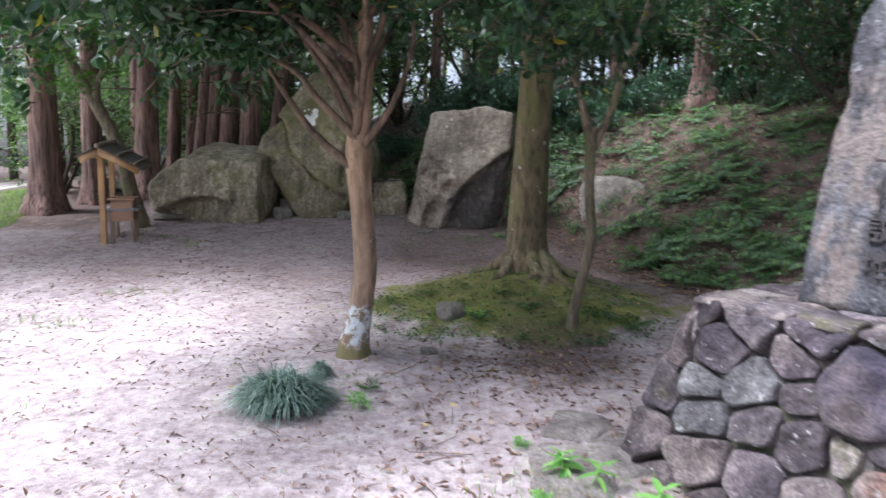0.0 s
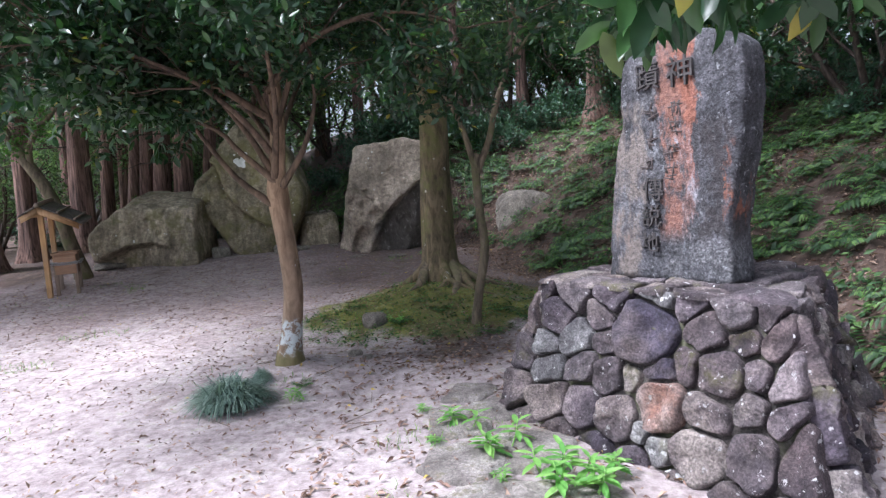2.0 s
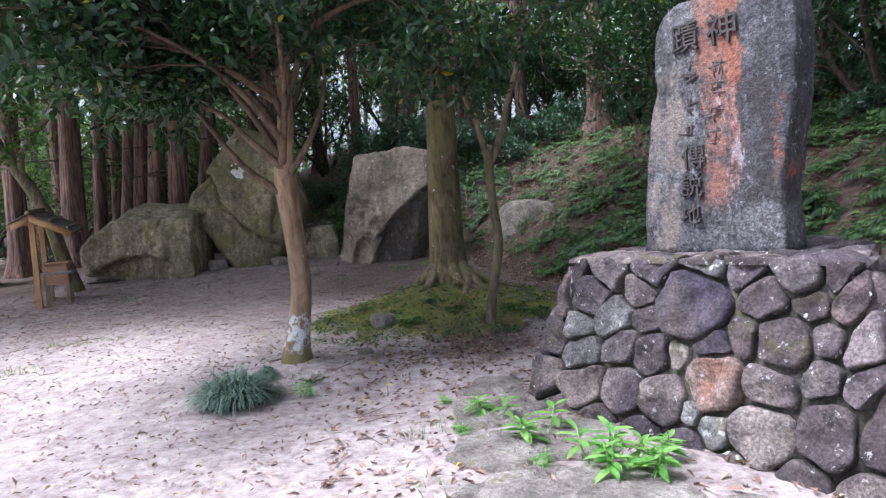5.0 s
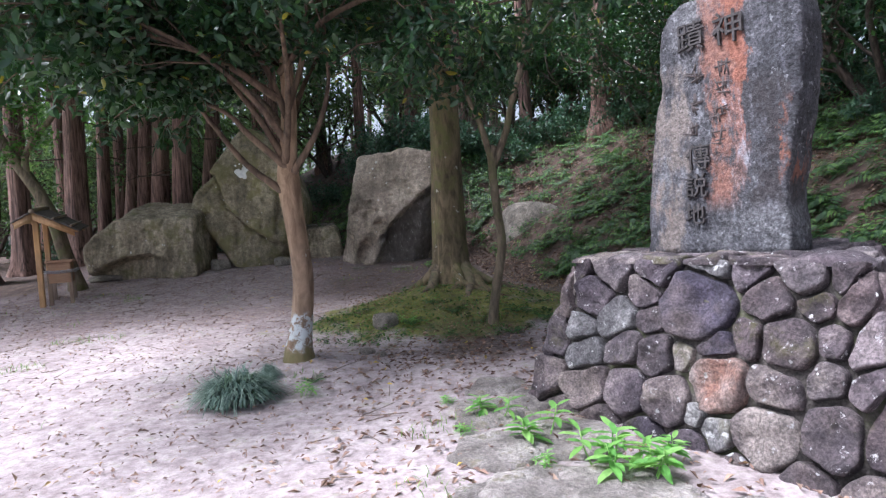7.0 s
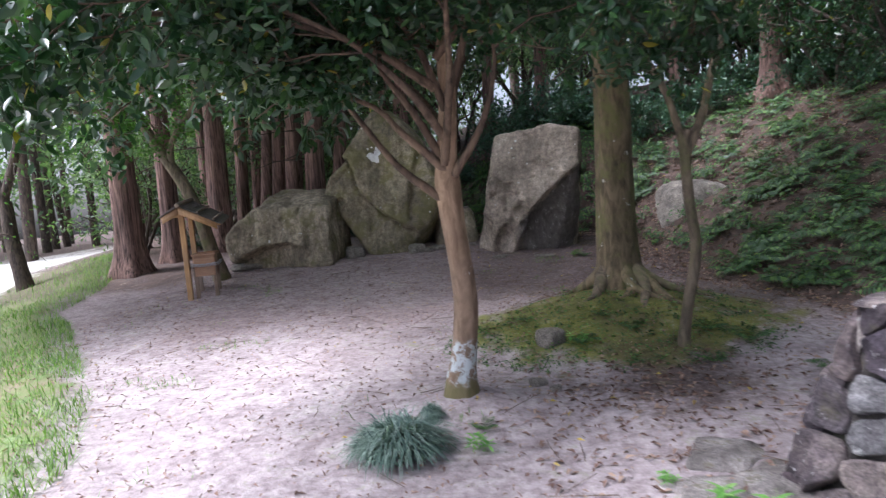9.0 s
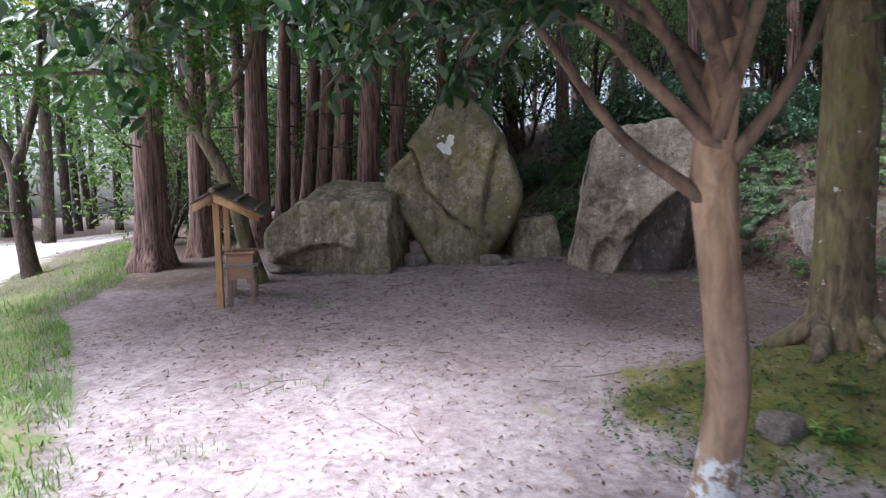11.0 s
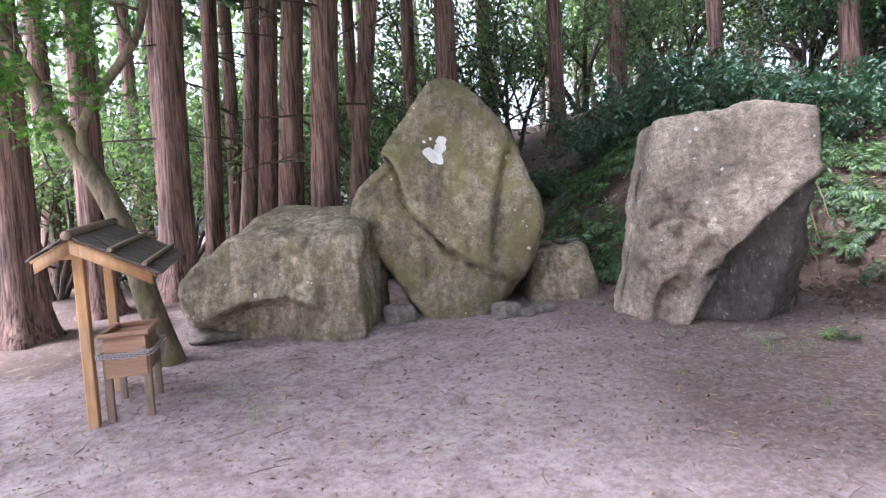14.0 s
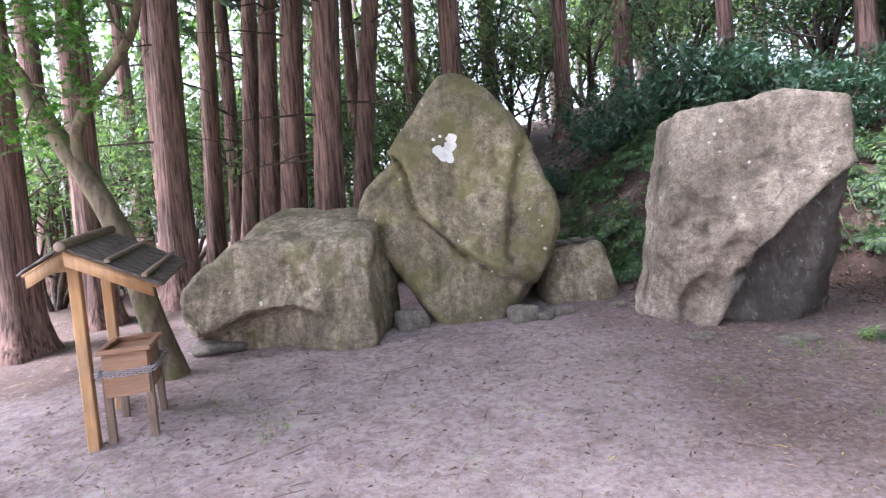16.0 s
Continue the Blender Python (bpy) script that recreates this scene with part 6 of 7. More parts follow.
foliage(mp, _t, r5, 7, 0.085, MAPLE, MAPLE_LEAF, 0.08, -0.1, lambda P: P[:, 2] > 1.85 + 0.12 * np.abs(P[:, 0] + 1.5), lift=2.5)


# leaning trees at the edge of the sunny ground
for k, (x, y, pts, lims) in enumerate((
        (-9.9, 11.3, [(0, 0, -0.2, 0.2), (-0.1, 0, 0.3, 0.15), (-0.3, 0.1, 1.0, 0.13), (-0.45, 0.2, 1.9, 0.11), (-1.0, 0.2, 3.0, 0.08), (-1.3, 0.1, 4.6, 0.04)],
         [[(-0.42, 0.2, 1.8, 0.09), (-0.1, 0.2, 2.5, 0.08), (0.1, 0.3, 3.4, 0.06), (0.2, 0.3, 4.8, 0.03)], [(-0.3, 0.1, 1.0, 0.06), (-1.0, -0.2, 1.3, 0.05), (-1.8, -0.4, 1.9, 0.03), (-2.4, -0.6, 2.2, 0.015)]]),
        (-9.4, 9.9, [(0, 0, -0.3, 0.2), (-0.15, 0, 0.1, 0.15), (-0.6, 0, 0.7, 0.12), (-1.0, 0.1, 1.5, 0.1), (-1.3, 0.1, 2.6, 0.08), (-1.9, 0, 4.2, 0.04)],
         [[(-0.9, 0.1, 1.3, 0.07), (-1.6, -0.2, 1.6, 0.05), (-2.2, -0.4, 2.2, 0.035), (-2.9, -0.5, 2.5, 0.015)]]))):
    lt = thing("leaning_tree", pose(x, y, rest(x, y)), "dark crooked leaning tree at the sunny edge", "tree", "leaning trees")
    trunk_part(lt, pts, DARK_BARK, 22, 10, 0.18)
    _t, _f = [], []
    rr = np.random.default_rng(200 + k)
    for lm in lims:
        trunk_part(lt, lm, DARK_BARK, 14, 8, 0.15, "limb")
        for q in lm[1:]:
            grow(rr, q[:3], rr.normal(size=3) + (0, 0, 0.3), 1.0, 0.015, 1, _f, _t, 4, 0.05, 0.35)
    for q in pts[3:]:
        for _ in range(2):
            grow(rr, q[:3], rr.normal(size=3) + (0, 0, 0.2), 1.3, 0.018, 1, _f, _t, 4, 0.05, 0.35)
    tagged(woody(lt, _f, DARK_BARK, "branchwork", 4), kind="stuff")
    foliage(lt, _t, rr, 2, 0.09, LEAF, MAPLE_LEAF, 0.12, -0.1)

# thin roots that hang down the bank beside the slab
for k, (x, y, L) in enumerate(((1.45, 11.75, 0.9), (1.55, 11.85, 0.7), (1.75, 11.9, 0.55), (1.3, 11.7, 0.5))):
    z = rest(x, y + 0.35)
    pl = Pile()
    pl.add(*tube([(0, 0.3, 0.02), (0, 0.1, 0), (0.03 * (k % 2), -0.05, -L * 0.35), (0.05 - 0.04 * k, -0.2, -L * 0.7), (0.02 * k, -0.4, -L)], (0.012, 0.012, 0.01, 0.007, 0.004), 5))
    tagged(part("hanging_root", pl, GREY_BARK, m=pose(x, y, z)), "thin bare root hanging down the earth bank", "root", "hanging roots")


# understory: bushy small trees between the trunks and on the bank
def bush_meshes(seed, h, w, n_leaf, size, shape):
    r = np.random.default_rng(seed)
    wood, tips = [], []
    for k in range(5):
        a = k * 1.3 + r.uniform(0, 1)
        grow(r, (0.05 * math.cos(a), 0.05 * math.sin(a), -0.1), (w * math.cos(a), w * math.sin(a), h * 0.8), h * 0.62, 0.014 * h, 2, wood, tips, 4, 0.1, 0.3, 0.5)
    per = max(1, n_leaf // len(tips))
    B = np.repeat(np.array([p for p, d in tips]), per, 0)
    D = np.repeat(np.array([d for p, d in tips]), per, 0)
    n = len(B)
    P = B + r.normal(size=(n, 3)) * 0.07 * h ** 0.7
    D = unit(D * 0.4 + r.normal(size=(n, 3)) + (0, 0, -0.15))
    P[:, 2] = np.maximum(P[:, 2], 0.08)
    V, T = leaves(P, D, scatter_dirs(n, r, 1.5), r.uniform(size * 0.7, size * 1.25, n), shape)
    pl = Pile()
    for pts, rad in wood:
        pl.add(*tube(pts, rad, 4))
    return pl.mesh("stems", True), make_mesh("leaves", V, None, T)


def bush(meshes, x, y, s, turn, label, category, group, bark, leaf, name):
    t = thing(name, pose(x, y, rest(x, y) - 0.03, 0, 0, turn) @ Matrix.Scale(s, 4), label, category, group)
    tagged(part("branchwork", meshes[0], bark, t), kind="stuff")
    part("foliage", meshes[1], leaf, t)
    return t


def recoloured(meshes):
    out = []
    for a, b in meshes:
        b = b.copy()
        b.materials.clear()
        out.append((a, b))
    return out


SMALL_TREES = [bush_meshes(70 + k, 4.2, 1.6, 5200, 0.13, LEAF) for k in range(3)]
SHADE_TREES = recoloured(SMALL_TREES)
LOW_BUSH = [bush_meshes(80 + k, 1.1, 0.9, 1700, 0.1, LEAF) for k in range(3)]
for k, (x, y, s) in enumerate(((-8.6, 13.2, 0.9), (-9.2, 18.5, 1.2), (-7.0, 19.5, 1.2), (-5.6, 17.0, 0.8), (-4.2, 20, 1.3), (-3.1, 15.6, 0.8), (-1.6, 17.4, 1.0), (0.4, 20.5, 1.2), (2.0, 18.6, 1.0), (4.2, 17, 0.9), (6, 15.6, 0.9), (7.6, 12.6, 0.8), (9, 9, 0.9), (8.0, 5.8, 0.7),
                               (7.0, 10.6, 0.8), (5.2, 14.6, 0.8), (8.6, 7.2, 0.9), (9.6, 13, 1.1), (7.4, 17.5, 1.2), (10.5, 5.5, 1.1), (11.5, 10, 1.2), (9.2, 1.2, 1.0), (6.2, 12.6, 0.9), (5.8, 10.0, 0.8), (5.5, 8.4, 0.7), (6.3, 6.4, 0.9), (7.8, 9.8, 1.2), (6.6, 2.6, 1.0), (6.0, 4.6, 0.75), (5.4, 11.4, 0.8), (7.6, 14.2, 1.0), (7.4, 6.6, 0.7), (6.9, 4.6, 0.6), (8.6, 3.8, 0.9), (10.2, 8.2, 1.1), (3.4, 15.4, 0.7), (4.6, 15.8, 0.9), (-11.5, 22, 1.4), (-8.2, 23, 1.3), (3, 23, 1.4), (10, 3, 1.0))):
    if x > 3:
        bush(SHADE_TREES[k % 3], x, y, s, k * 77, "dark evergreen understory tree on the bank", "tree", "evergreens on the bank", DARK_BARK, CAMELLIA, "understory_tree")
    else:
        bush(SMALL_TREES[k % 3], x, y, s, k * 77, "small leafy understory tree in the wood", "tree", "understory trees", DARK_BARK, UNDER, "understory_tree")
for k, (x, y, s) in enumerate(((0.2, 13.35, 1.0), (0.9, 13.2, 1.0), (1.6, 13.1, 1.0), (-0.4, 14.0, 0.9), (2.3, 13.4, 1.0), (0.5, 13.5, 1.2), (1.3, 13.8, 1.2), (3.2, 14.2, 1.0), (2.8, 12.9, 0.8), (-1.4, 14.6, 0.9), (4.0, 13.4, 0.9), (-0.2, 14.6, 1.1), (5.6, 10.4, 0.8), (6.2, 8.4, 0.9), (6.4, 6.5, 0.8), (5.2, 12.0, 0.9), (6.0, 11.4, 1.0), (6.8, 9.6, 1.1), (7.0, 7.6, 1.1), (7.3, 5.4, 1.1), (6.0, 4.4, 0.9), (6.8, 3.0, 1.0), (4.6, 13.9, 1.0), (5.6, 13.2, 1.0))):
    bush(LOW_BUSH[k % 3], x, y, s, k * 61, "low evergreen shrub with blue-green leaves on the bank", "shrub", "shrubs on the bank", DARK_BARK, SHRUB, "shrub")
for k, (x, y, s) in enumerate(((-5.9, 13.4, 0.6), (-4.9, 13.0, 0.6), (-3.7, 13.4, 0.7), (-6.9, 13.6, 0.7), (-7.9, 14.0, 0.9), (-6.0, 15.5, 0.9), (-4.6, 15.8, 1.0))):
    bush(LOW_BUSH[k % 3], x, y, s, k * 47, "low leafy bush among the cedar trunks", "shrub", "bushes among the cedars", DARK_BARK, UNDER, "bush")


# the wood beyond, all round the clearing
def far_woods():
    r = np.random.default_rng(90)
    trunks, P, S = Pile(), [], []
    for k in range(190):
        a = r.uniform(-0.35, math.pi + 0.35) if k % 5 else r.uniform(0, 2 * math.pi)
        q = r.uniform(17, 46)
        x, y = -1 + math.cos(a) * q, 8 + math.sin(a) * q
        if x < -9 and y < 16 and q < 38:
            continue
        if y < -6 and abs(x + 3) < 9:
            continue
        z = rest(x, y)
        h = r.uniform(9, 15)
        lean = r.normal(size=2) * 0.03
        trunks.add(*tube([(x + lean[0] * s, y + lean[1] * s, z - 0.3 + s) for s in (0, h * 0.5, h)], (0.2, 0.15, 0.06), 6))
        for c in range(15):
            w = r.uniform(0.12, 1.0) ** 0.8
            cx, cy, cz = r.normal(size=3) * (1.6, 1.6, 0.7)
            m = 42
            P.append(np.stack([x + cx + r.normal(size=m) * 0.75, y + cy + r.normal(size=m) * 0.75, z + 0.4 + w * h + cz * 0.5 + r.normal(size=m) * 0.4], -1))
    P = np.concatenate(P)
    n = len(P)
    D = unit(r.normal(size=(n, 3)) + (0, 0, -0.4))
    V, T = leaves(P, D, scatter_dirs(n, r, 1.0), r.uniform(0.25, 0.5, n), LEAF)
    tagged(part("trunk_mass", trunks.mesh("trunk_mass", True), DARK_BARK, woods), kind="stuff")
    part("foliage", make_mesh("foliage", V, None, T), UNDER, woods)


woods = thing("far_woods", pose(0, 0, 0), "dense mixed wood of trunks and leaves around the clearing", "woods", kind="stuff")
far_woods()


# ---- ferns, grasses and litter ----
def frond(r, L, pairs=11, curl=0.5):
    """One pinnate frond along y, arching."""
    P, D, S = [], [], []
    ys = np.linspace(0.12, 1, pairs)
    for y in ys:
        p = np.array([0, y * L * (1 - 0.12 * y * curl), L * (0.95 * y - 0.85 * curl * y * y)])
        for s in (-1, 1):
            P.append(p)
            D.append((s * 0.95, 0.5, -0.25))
            S.append(L * 0.27 * math.sin(math.pi * min(0.12 + y * 0.86, 1)) ** 0.7 + 0.01)
    return np.array(P), np.array(D), np.array(S)


def fern_mesh(seed, fronds=7, L=0.3):
    r = np.random.default_rng(seed)
    VV, TT, n = [], [], 0
    for k in range(fronds):
        a = 2 * math.pi * k / fronds + r.uniform(-0.3, 0.3)
        P, D, S = frond(r, L * r.uniform(0.7, 1.15), curl=r.uniform(0.6, 1.0))
        c, s = math.cos(a), math.sin(a)
        M = np.array([[c, -s, 0], [s, c, 0], [0, 0, 1]])
        V, T = leaves(P @ M.T, D @ M.T, np.tile((0, 0, 1.0), (len(P), 1)) + r.normal(size=(len(P), 3)) * 0.15, S, (LEAF[0] * (0.75, 1, 1), LEAF[1]))
        VV.append(V)
        TT.append(T + n)
        n += len(V)
        st, q, t = tube([(0, 0, -0.02), *(p for p in (P @ M.T)[4::6])], np.linspace(0.004, 0.0015, 1 + len(P[4::6])), 3, cap=False)
        VV.append(st)
        TT.append(np.concatenate([q[:, (0, 1, 2)], q[:, (0, 2, 3)]]) + n)
        n += len(st)
    return make_mesh("fern", np.concatenate(VV), None, np.concatenate(TT))


def slope_normals(x, y):
    x, y = np.asarray(x, float), np.asarray(y, float)
    gx, gy = (height(x + 0.15, y) - height(x - 0.15, y)) / 0.3, (height(x, y + 0.15) - height(x, y - 0.15)) / 0.3
    return unit(np.stack([-gx, -gy, np.ones_like(gx)], -1))


def on_slope(x, y, s, turn, lean=0.8):
    """A place on the ground whose upright leans out with the slope."""
    n = Vector(slope_normals(x, y)).lerp(Vector((0, 0, 1)), 1 - lean).normalized()
    return Matrix.Translation((x, y, rest(x, y) + 0.01)) @ n.to_track_quat("Z", "Y").to_matrix().to_4x4() @ Matrix.Rotation(radians(turn), 4, "Z") @ Matrix.Scale(s, 4)


FERNS = [fern_mesh(k) for k in range(4)]
for me in FERNS:
    me.materials.append(FERN)
rf = np.random.default_rng(77)
made = 0
while made < 335:
    x, y = (rf.uniform(-1.8, 2.4), rf.uniform(11.4, 13.6)) if made % 5 == 0 else (rf.uniform(-1.5, 7), rf.uniform(1.5, 14))
    d = float(into_hill(x, y))
    if d < 0.05 or d > 5 or rf.random() > (1.0 if y < 9.5 or x < 0.5 else 0.45):
        continue
    if math.hypot(x - 2.7, y - 10.3) < 0.8:
        continue
    ob = new("fern", FERNS[made % 4])
    s = rf.uniform(0.6, 1.5)
    ob.matrix_basis = on_slope(x, y, s, rf.uniform(0, 360))
    tagged(ob, "green fern growing on the leaf-littered bank", "fern", "ferns on the bank")
    made += 1
for x, y, s in ((0.3, 5.2, 0.55), (0.75, 5.35, 0.5), (1.35, 5.3, 0.6), (1.6, 5.1, 0.7), (0.55, 5.6, 0.4), (-0.15, 5.9, 0.4), (1.2, 4.7, 0.4), (-0.45, 3.7, 0.35), (0.85, 9.75, 0.45), (1.9, 4.4, 0.6)):
    ob = new("fern", FERNS[int(x * 10) % 4])
    ob.matrix_basis = pose(x, y, rest(x, y), 0, 0, x * 300) @ Matrix.Scale(s, 4)
    tagged(ob, "small fern growing in the moss", "fern", "ferns in the moss")


def bank_cover():
    """Small leafy ground cover and seedlings over the bank."""
    r = np.random.default_rng(33)
    x, y = r.uniform(-2, 8, 26000), r.uniform(1, 15, 26000)
    d = into_hill(x, y)
    ok = (d > 0.1) & (d < 5.5)
    x, y = x[ok], y[ok]
    ok = np.array([noise.noise(Vector((u * 2.9, v * 2.9, 4))) for u, v in zip(x, y)]) + r.uniform(-0.3, 0.3, len(x)) > 0.22
    x, y = np.repeat(x[ok], 6), np.repeat(y[ok], 6)
    k = len(x)
    P = np.stack([x + r.normal(size=k) * 0.06, y + r.normal(size=k) * 0.06, height(x, y) + np.repeat(r.uniform(0.02, 0.16, k // 6), 6) * r.uniform(0.5, 1.2, k)], -1)
    n = len(P)
    N0 = slope_normals(x, y)
    P = P + N0 * r.uniform(0, 0.08, n)[:, None]
    D = unit(r.normal(size=(n, 3)) + (0, 0, -0.3))
    D = D - N0 * np.sum(D * N0, 1, keepdims=True) * 0.8
    V, T = leaves(P, D, N0 * 1.6 + r.normal(size=(n, 3)) * 0.6, r.uniform(0.04, 0.11, n), LEAF)
    return make_mesh("ground_cover", V, None, T)


tagged(part("ground_cover", bank_cover(), FERN), "low leafy ground cover over the shaded bank", "plants", kind="stuff")


def lance_plant(seed, shoots=5):
    """A fresh green plant: shoots with whorls of lance-shaped leaves."""
    r = np.random.default_rng(seed)
    pl = Pile()
    P, D, S = [], [], []
    for k in range(shoots):
        a = r.uniform(0, 2 * math.pi)
        q = r.uniform(0.03, 0.17)
        b = np.array([math.cos(a) * q, math.sin(a) * q, 0])
        top = b * 1.25 + (0, 0, r.uniform(0.12, 0.2))
        pl.add(*tube([b * 0.6 - (0, 0, 0.02), (b * 0.9 + top) / 2, top], (0.005, 0.004, 0.003), 4))
        for j in range(9):
            c = j * 2.4 + r.uniform(-0.2, 0.2)
            h = j / 9
            P.append(b + (top - b) * (0.5 + 0.5 * h))
            D.append((math.cos(c), math.sin(c), -0.25 + 0.7 * h))
            S.append(r.uniform(0.1, 0.16) * (1 - 0.25 * h))
    V, T = leaves(np.array(P), np.array(D), np.tile((0, 0, 1.0), (len(P), 1)) + r.normal(size=(len(P), 3)) * 0.1, np.array(S), (BROAD[0] * (0.72, 1, 1), BROAD[1]))
    pl.add(V, None, T)
    return pl.mesh("leafy_plant")


LANCE = [lance_plant(k, 3 + k * 2) for k in range(3)]
for me in LANCE:
    me.materials.append(BRIGHT)
for x, y, s, k in ((0.69, 2.66, 0.85, 0), (0.87, 2.25, 0.95, 0), (1.1, 1.88, 0.95, 1), (1.2, 1.7, 0.95, 0), (1.34, 1.82, 0.8, 0), (0.5, 2.45, 0.3, 1), (0.85, 1.95, 0.3, 1), (0.45, 3.0, 0.3, 1), (-0.5, 3.45, 0.45, 1), (0.28, 5.22, 0.5, 0), (0.75, 9.8, 0.5, 1)):
    ob = new("leafy_plant", LANCE[k])
    ob.matrix_basis = pose(x, y, rest(x, y), 0, 0, x * 400) @ Matrix.Scale(s, 4)
    tagged(ob, "bright green plant with lance-shaped leaves at the stones' foot", "plant", "fresh green plants")


def blades(n, r, place, h, wide, shape=BLADE, lean=0.9):
    P = place(n)
    n = len(P)
    D = unit(np.stack([r.normal(size=n) * lean, r.normal(size=n) * lean, np.abs(r.normal(size=n)) * 0.5 + 0.5], -1))
    N = unit(np.stack([D[:, 0], D[:, 1], -0.3 * np.ones(n)], -1)) * -1
    return leaves(P, D, N, r.uniform(h * 0.6, h * 1.2, n), (shape[0] * (wide, 1, 1), shape[1]))


rg = np.random.default_rng(8)


def sedge_place(n):
    a, q = rg.uniform(0, 2 * math.pi, n), np.sqrt(rg.random(n))
    return np.stack([np.cos(a) * q * 0.2, np.sin(a) * q * 0.17, 0.12 * (1 - q ** 2) - 0.01], -1)


def sedge_mesh():
    n = 1200
    P = sedge_place(n)
    out = unit(P * (1, 1, 0) + rg.normal(size=(n, 3)) * (0.1, 0.1, 0.03))
    V, T, c = [], [], 0
    L = rg.uniform(0.13, 0.3, n)
    side = unit(np.cross(out, (0, 0, 1.0))) * 0.0075
    rows = []
    for s in (0, 0.35, 0.7, 1.0):
        p = P + out * (L * s * (0.3 + 0.42 * s))[:, None] + np.array([0, 0, 1.0]) * (L * (1.15 * s - 1.0 * s * s))[:, None]
        w = side * (1 - 0.8 * s)
        rows.append(np.stack([p - w, p + w], 1))
    V = np.stack(rows, 1).reshape(n, 8, 3)
    Q = np.array([(0, 1, 3, 2), (2, 3, 5, 4), (4, 5, 7, 6)])
    return make_mesh("grass_clump", V.reshape(-1, 3), ((np.arange(n) * 8)[:, None, None] + Q[None]).reshape(-1, 4))


_sm = sedge_mesh()
_sm.materials.append(SEDGE)
_s = tagged(new("grass_clump", _sm), "dense tuft of dark blue-green arching grass", "grass")
_s.matrix_basis = pose(-0.93, 3.45, rest(-0.93, 3.45), 0, 0, 15)
_s = tagged(new("grass_clump", _sm), "dense tuft of dark blue-green grass by the evergreen", "grass")
_s.matrix_basis = pose(-0.8, 3.85, rest(-0.8, 3.85), 0, 0, 100) @ Matrix.Diagonal((0.3, 0.3, 0.5, 1))


def ripple(x, y, f, z):
    return np.array([noise.noise(Vector((u * f, v * f, z))) for u, v in zip(x, y)])


def verge(n):
    y = rg.uniform(-2, 14, n * 3)
    x = np.interp(y, EDGE_Y, EDGE_X) - rg.exponential(0.9, n * 3) + 0.15
    ok = (ripple(x, y, 1.1, 2) + rg.uniform(-0.5, 0.5, n * 3) > -0.2) & (x > -10.5)
    x, y = x[ok][:n], y[ok][:n]
    return np.stack([x, y, height(x, y) - 0.01], -1)


V, T = blades(16000, rg, verge, 0.13, 1.4)
tagged(part("verge_grass", make_mesh("verge_grass", V, None, T), GRASS), "short green grass along the clearing's edge", "grass", kind="stuff")


def sparse(n):
    out = []
    while len(out) < n:
        x, y = rg.uniform(-5.5, 1.2), rg.uniform(1, 10)
        if noise.noise(Vector((x * 1.7, y * 1.7, 9))) > 0.42 or (abs(x + 4.9) < 0.6 and abs(y - 8.0) < 0.7 and rg.random() < 0.05) or (abs(x - 0.3) < 0.9 and abs(y - 5.6) < 0.6 and rg.random() < 0.4):
            if abs(x + 1.8) < 1.0 and rg.random() < 0.9:
                continue
            out.append((x, y, rest(x, y) - 0.005))
    return np.array(out)


V, T = blades(1800, rg, sparse, 0.07, 1.6)
tagged(part("sparse_grass", make_mesh("sparse_grass", V, None, T), GRASS), "sparse weeds and grass on the trodden sand", "grass", kind="stuff")


def litter_places(n, r):
    x, y = r.uniform(-6, 6, n * 6), r.uniform(-0.5, 13, n * 6)
    w = np.where(into_hill(x, y) > -0.4, 0.8, 0.24)
    w = np.maximum(w, 1.0 * np.exp(-((x - 0.5) / 0.8) ** 2 - ((y - 4.2) / 0.6) ** 2))
    w = np.where((x > 0.3) & (y > 7.5), np.maximum(w, 0.35), w)
    w = np.where((x > -1.6) & (y < 4.7), np.maximum(w, 0.34), w)
    ok = r.random(n * 6) < w
    x, y = x[ok][:n], y[ok][:n]
    return np.stack([x, y, height(x, y) + 0.016], -1)


rl = np.random.default_rng(15)
P = litter_places(38000, rl)
n = len(P)
D = unit(np.stack([rl.normal(size=n), rl.normal(size=n), rl.normal(size=n) * 0.22], -1))
V, T = leaves(P, D, unit(np.stack([rl.normal(size=n) * 0.3, rl.normal(size=n) * 0.3, np.ones(n)], -1)), np.where((into_hill(P[:, 0], P[:, 1]) > -0.4) | ((P[:, 0] > -0.3) & (P[:, 1] < 5)), rl.uniform(0.025, 0.07, n), rl.uniform(0.012, 0.05, n)), (LEAF[0] * (1, 1, 2.5), LEAF[1]))
tagged(part("leaf_litter", make_mesh("leaf_litter", V, None, T), LITTER), "brown fallen leaves strewn over the ground", "leaves", kind="stuff")
tw = Pile()
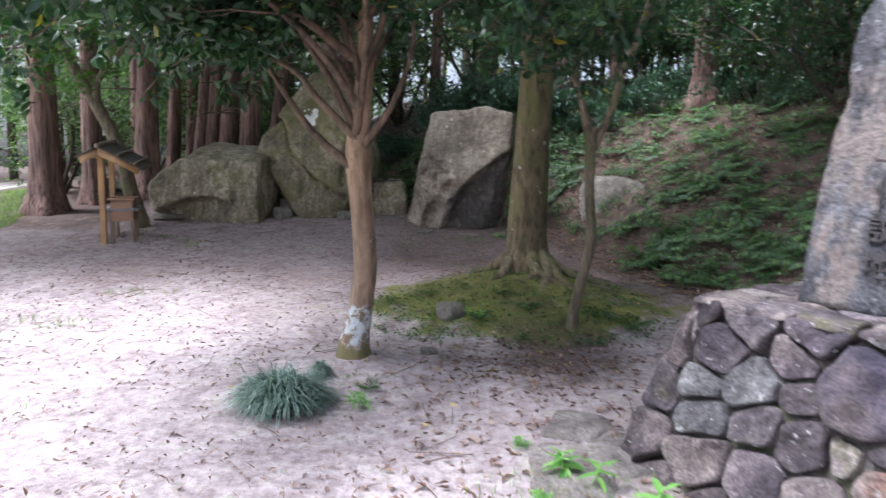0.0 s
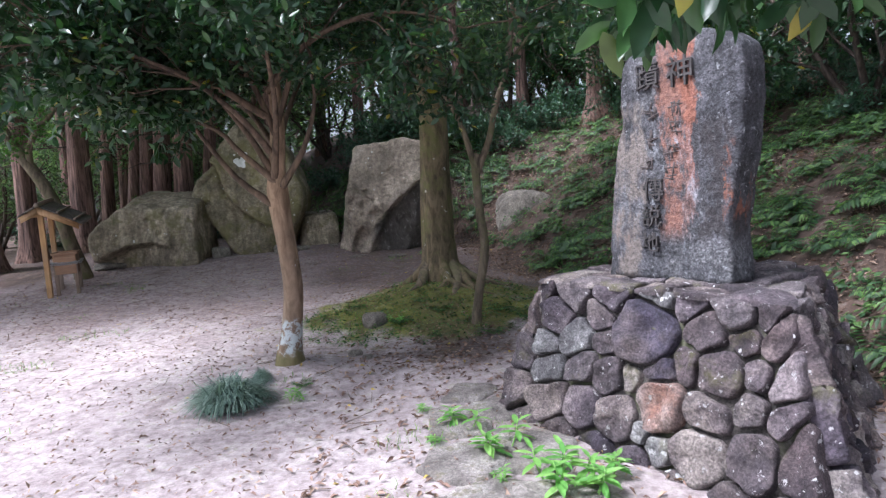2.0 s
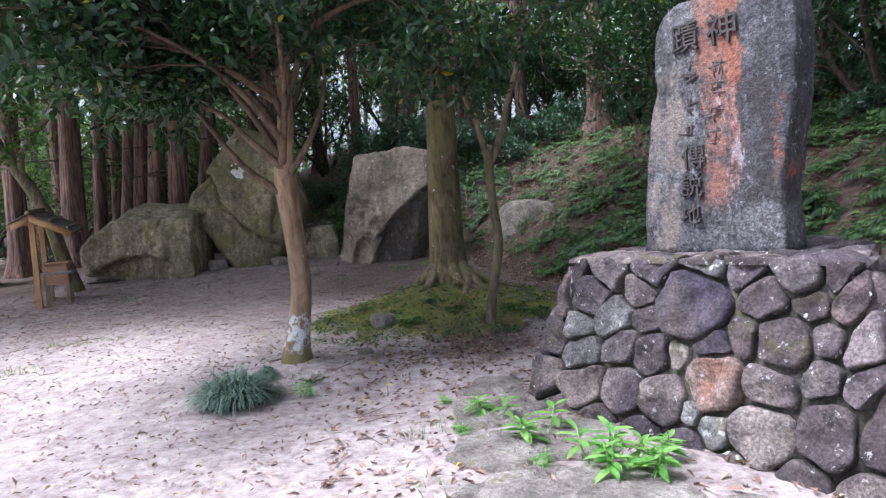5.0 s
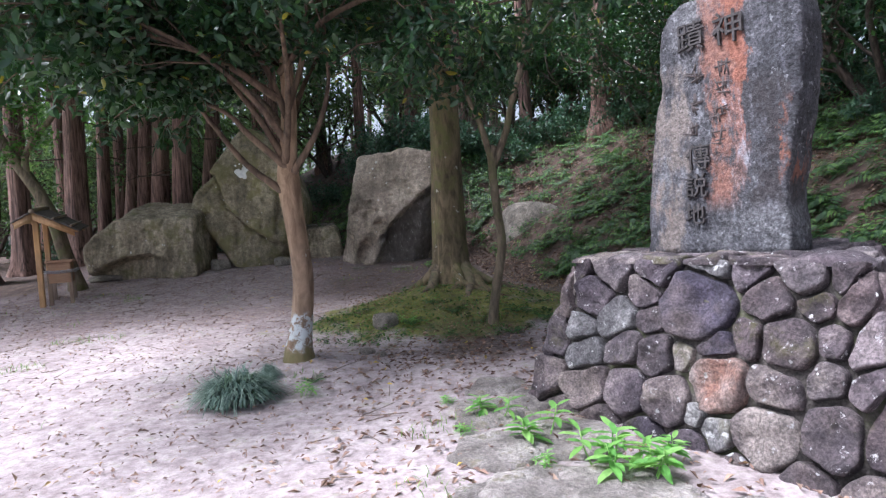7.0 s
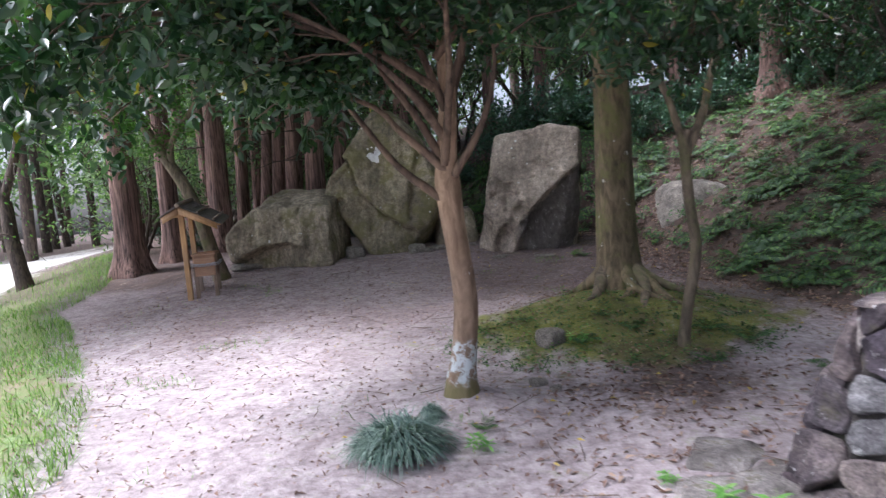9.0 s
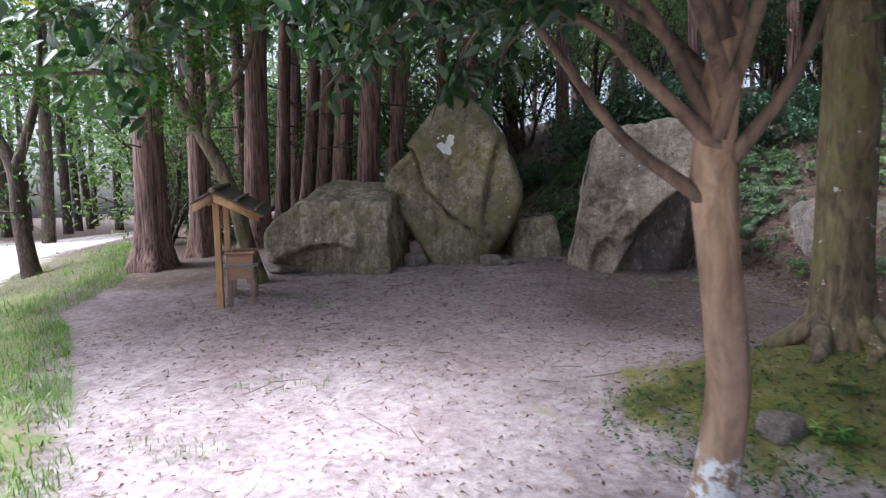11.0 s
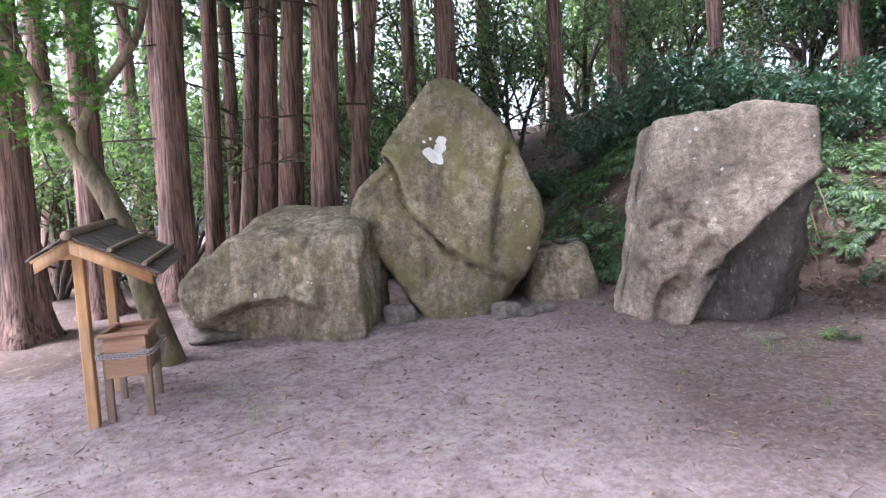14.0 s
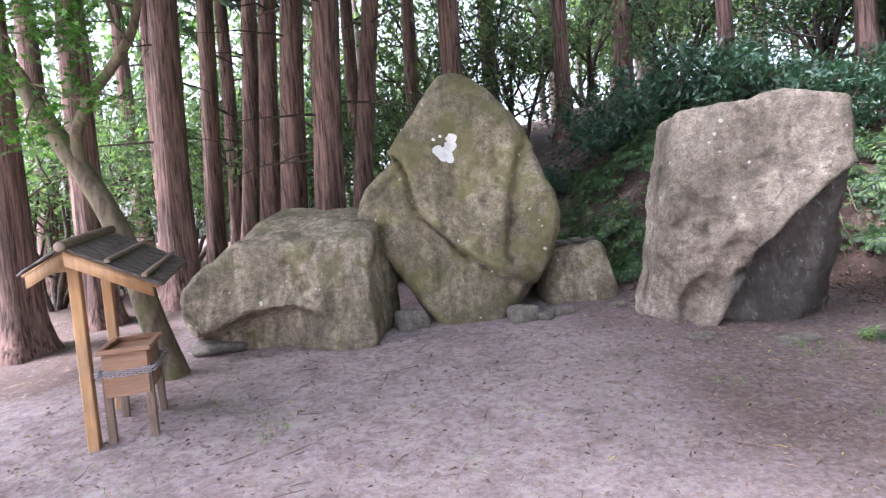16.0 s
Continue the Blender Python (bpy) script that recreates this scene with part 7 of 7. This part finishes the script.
for k in range(300):
    x, y = rl.uniform(-6, 5), rl.uniform(0.5, 12.5)
    a, L = rl.uniform(0, math.pi), rl.uniform(0.05, 0.3) * (1.6 if k % 9 == 0 else 1)
    p = [(x + math.cos(a) * L * s + rl.normal() * 0.01, y + math.sin(a) * L * s + rl.normal() * 0.01) for s in (-0.5, 0, 0.5)]
    tw.add(*tube([(u, v, rest(u, v) + 0.014) for u, v in p], (0.003, 0.003, 0.0015), 4))
tagged(part("fallen_twigs", tw, TWIG), "thin fallen twigs scattered on the ground", "twigs", kind="stuff")

# sprigs of small leaves that dot the moss
rs = np.random.default_rng(64)
_a, _q = rs.uniform(0, 2 * math.pi, 700), np.sqrt(rs.random(700))
_x, _y = np.repeat(0.6 + np.cos(_a) * _q * 1.5, 5), np.repeat(5.5 + np.sin(_a) * _q * 0.95, 5)
_n = len(_x)
_x, _y = _x + rs.normal(size=_n) * 0.02, _y + rs.normal(size=_n) * 0.02
V, T = leaves(np.stack([_x, _y, height(_x, _y) + rs.uniform(0.005, 0.05, _n)], -1), unit(rs.normal(size=(_n, 3)) * (1, 1, 0.3)), scatter_dirs(_n, rs, 2.0), rs.uniform(0.018, 0.05, _n), LEAF)
tagged(part("moss_sprigs", make_mesh("moss_sprigs", V, None, T), FERN), "tiny green sprigs growing through the moss", "plants", kind="stuff")

# dry cedar needles and shreds of bark lying on the trodden ground
_n = 26000
_x, _y = rs.uniform(-6.2, 3.2, _n), rs.uniform(1.2, 12.2, _n)
_ok = (into_hill(_x, _y) < 0.6) & (_x > np.interp(_y, EDGE_Y, EDGE_X)) & (rs.random(_n) < 0.25 + 0.75 * fade(_y, 4.0, 8.5)) & (ripple(_x, _y, 1.6, 6.0) + rs.uniform(-0.5, 0.5, _n) > -0.15)
_x, _y = _x[_ok], _y[_ok]
_n = len(_x)
V, T = leaves(np.stack([_x, _y, height(_x, _y) + 0.02], -1), unit(np.stack([rs.normal(size=_n), rs.normal(size=_n), rs.normal(size=_n) * 0.1], -1)), unit(rs.normal(size=(_n, 3)) * 0.3 + (0, 0, 1)), rs.uniform(0.025, 0.08, _n), (BLADE[0] * (2.2, 1, 0.6), BLADE[1]))
tagged(part("needle_litter", make_mesh("needle_litter", V, None, T), LITTER), "dry brown needles and bark shreds on the ground", "litter", kind="stuff")
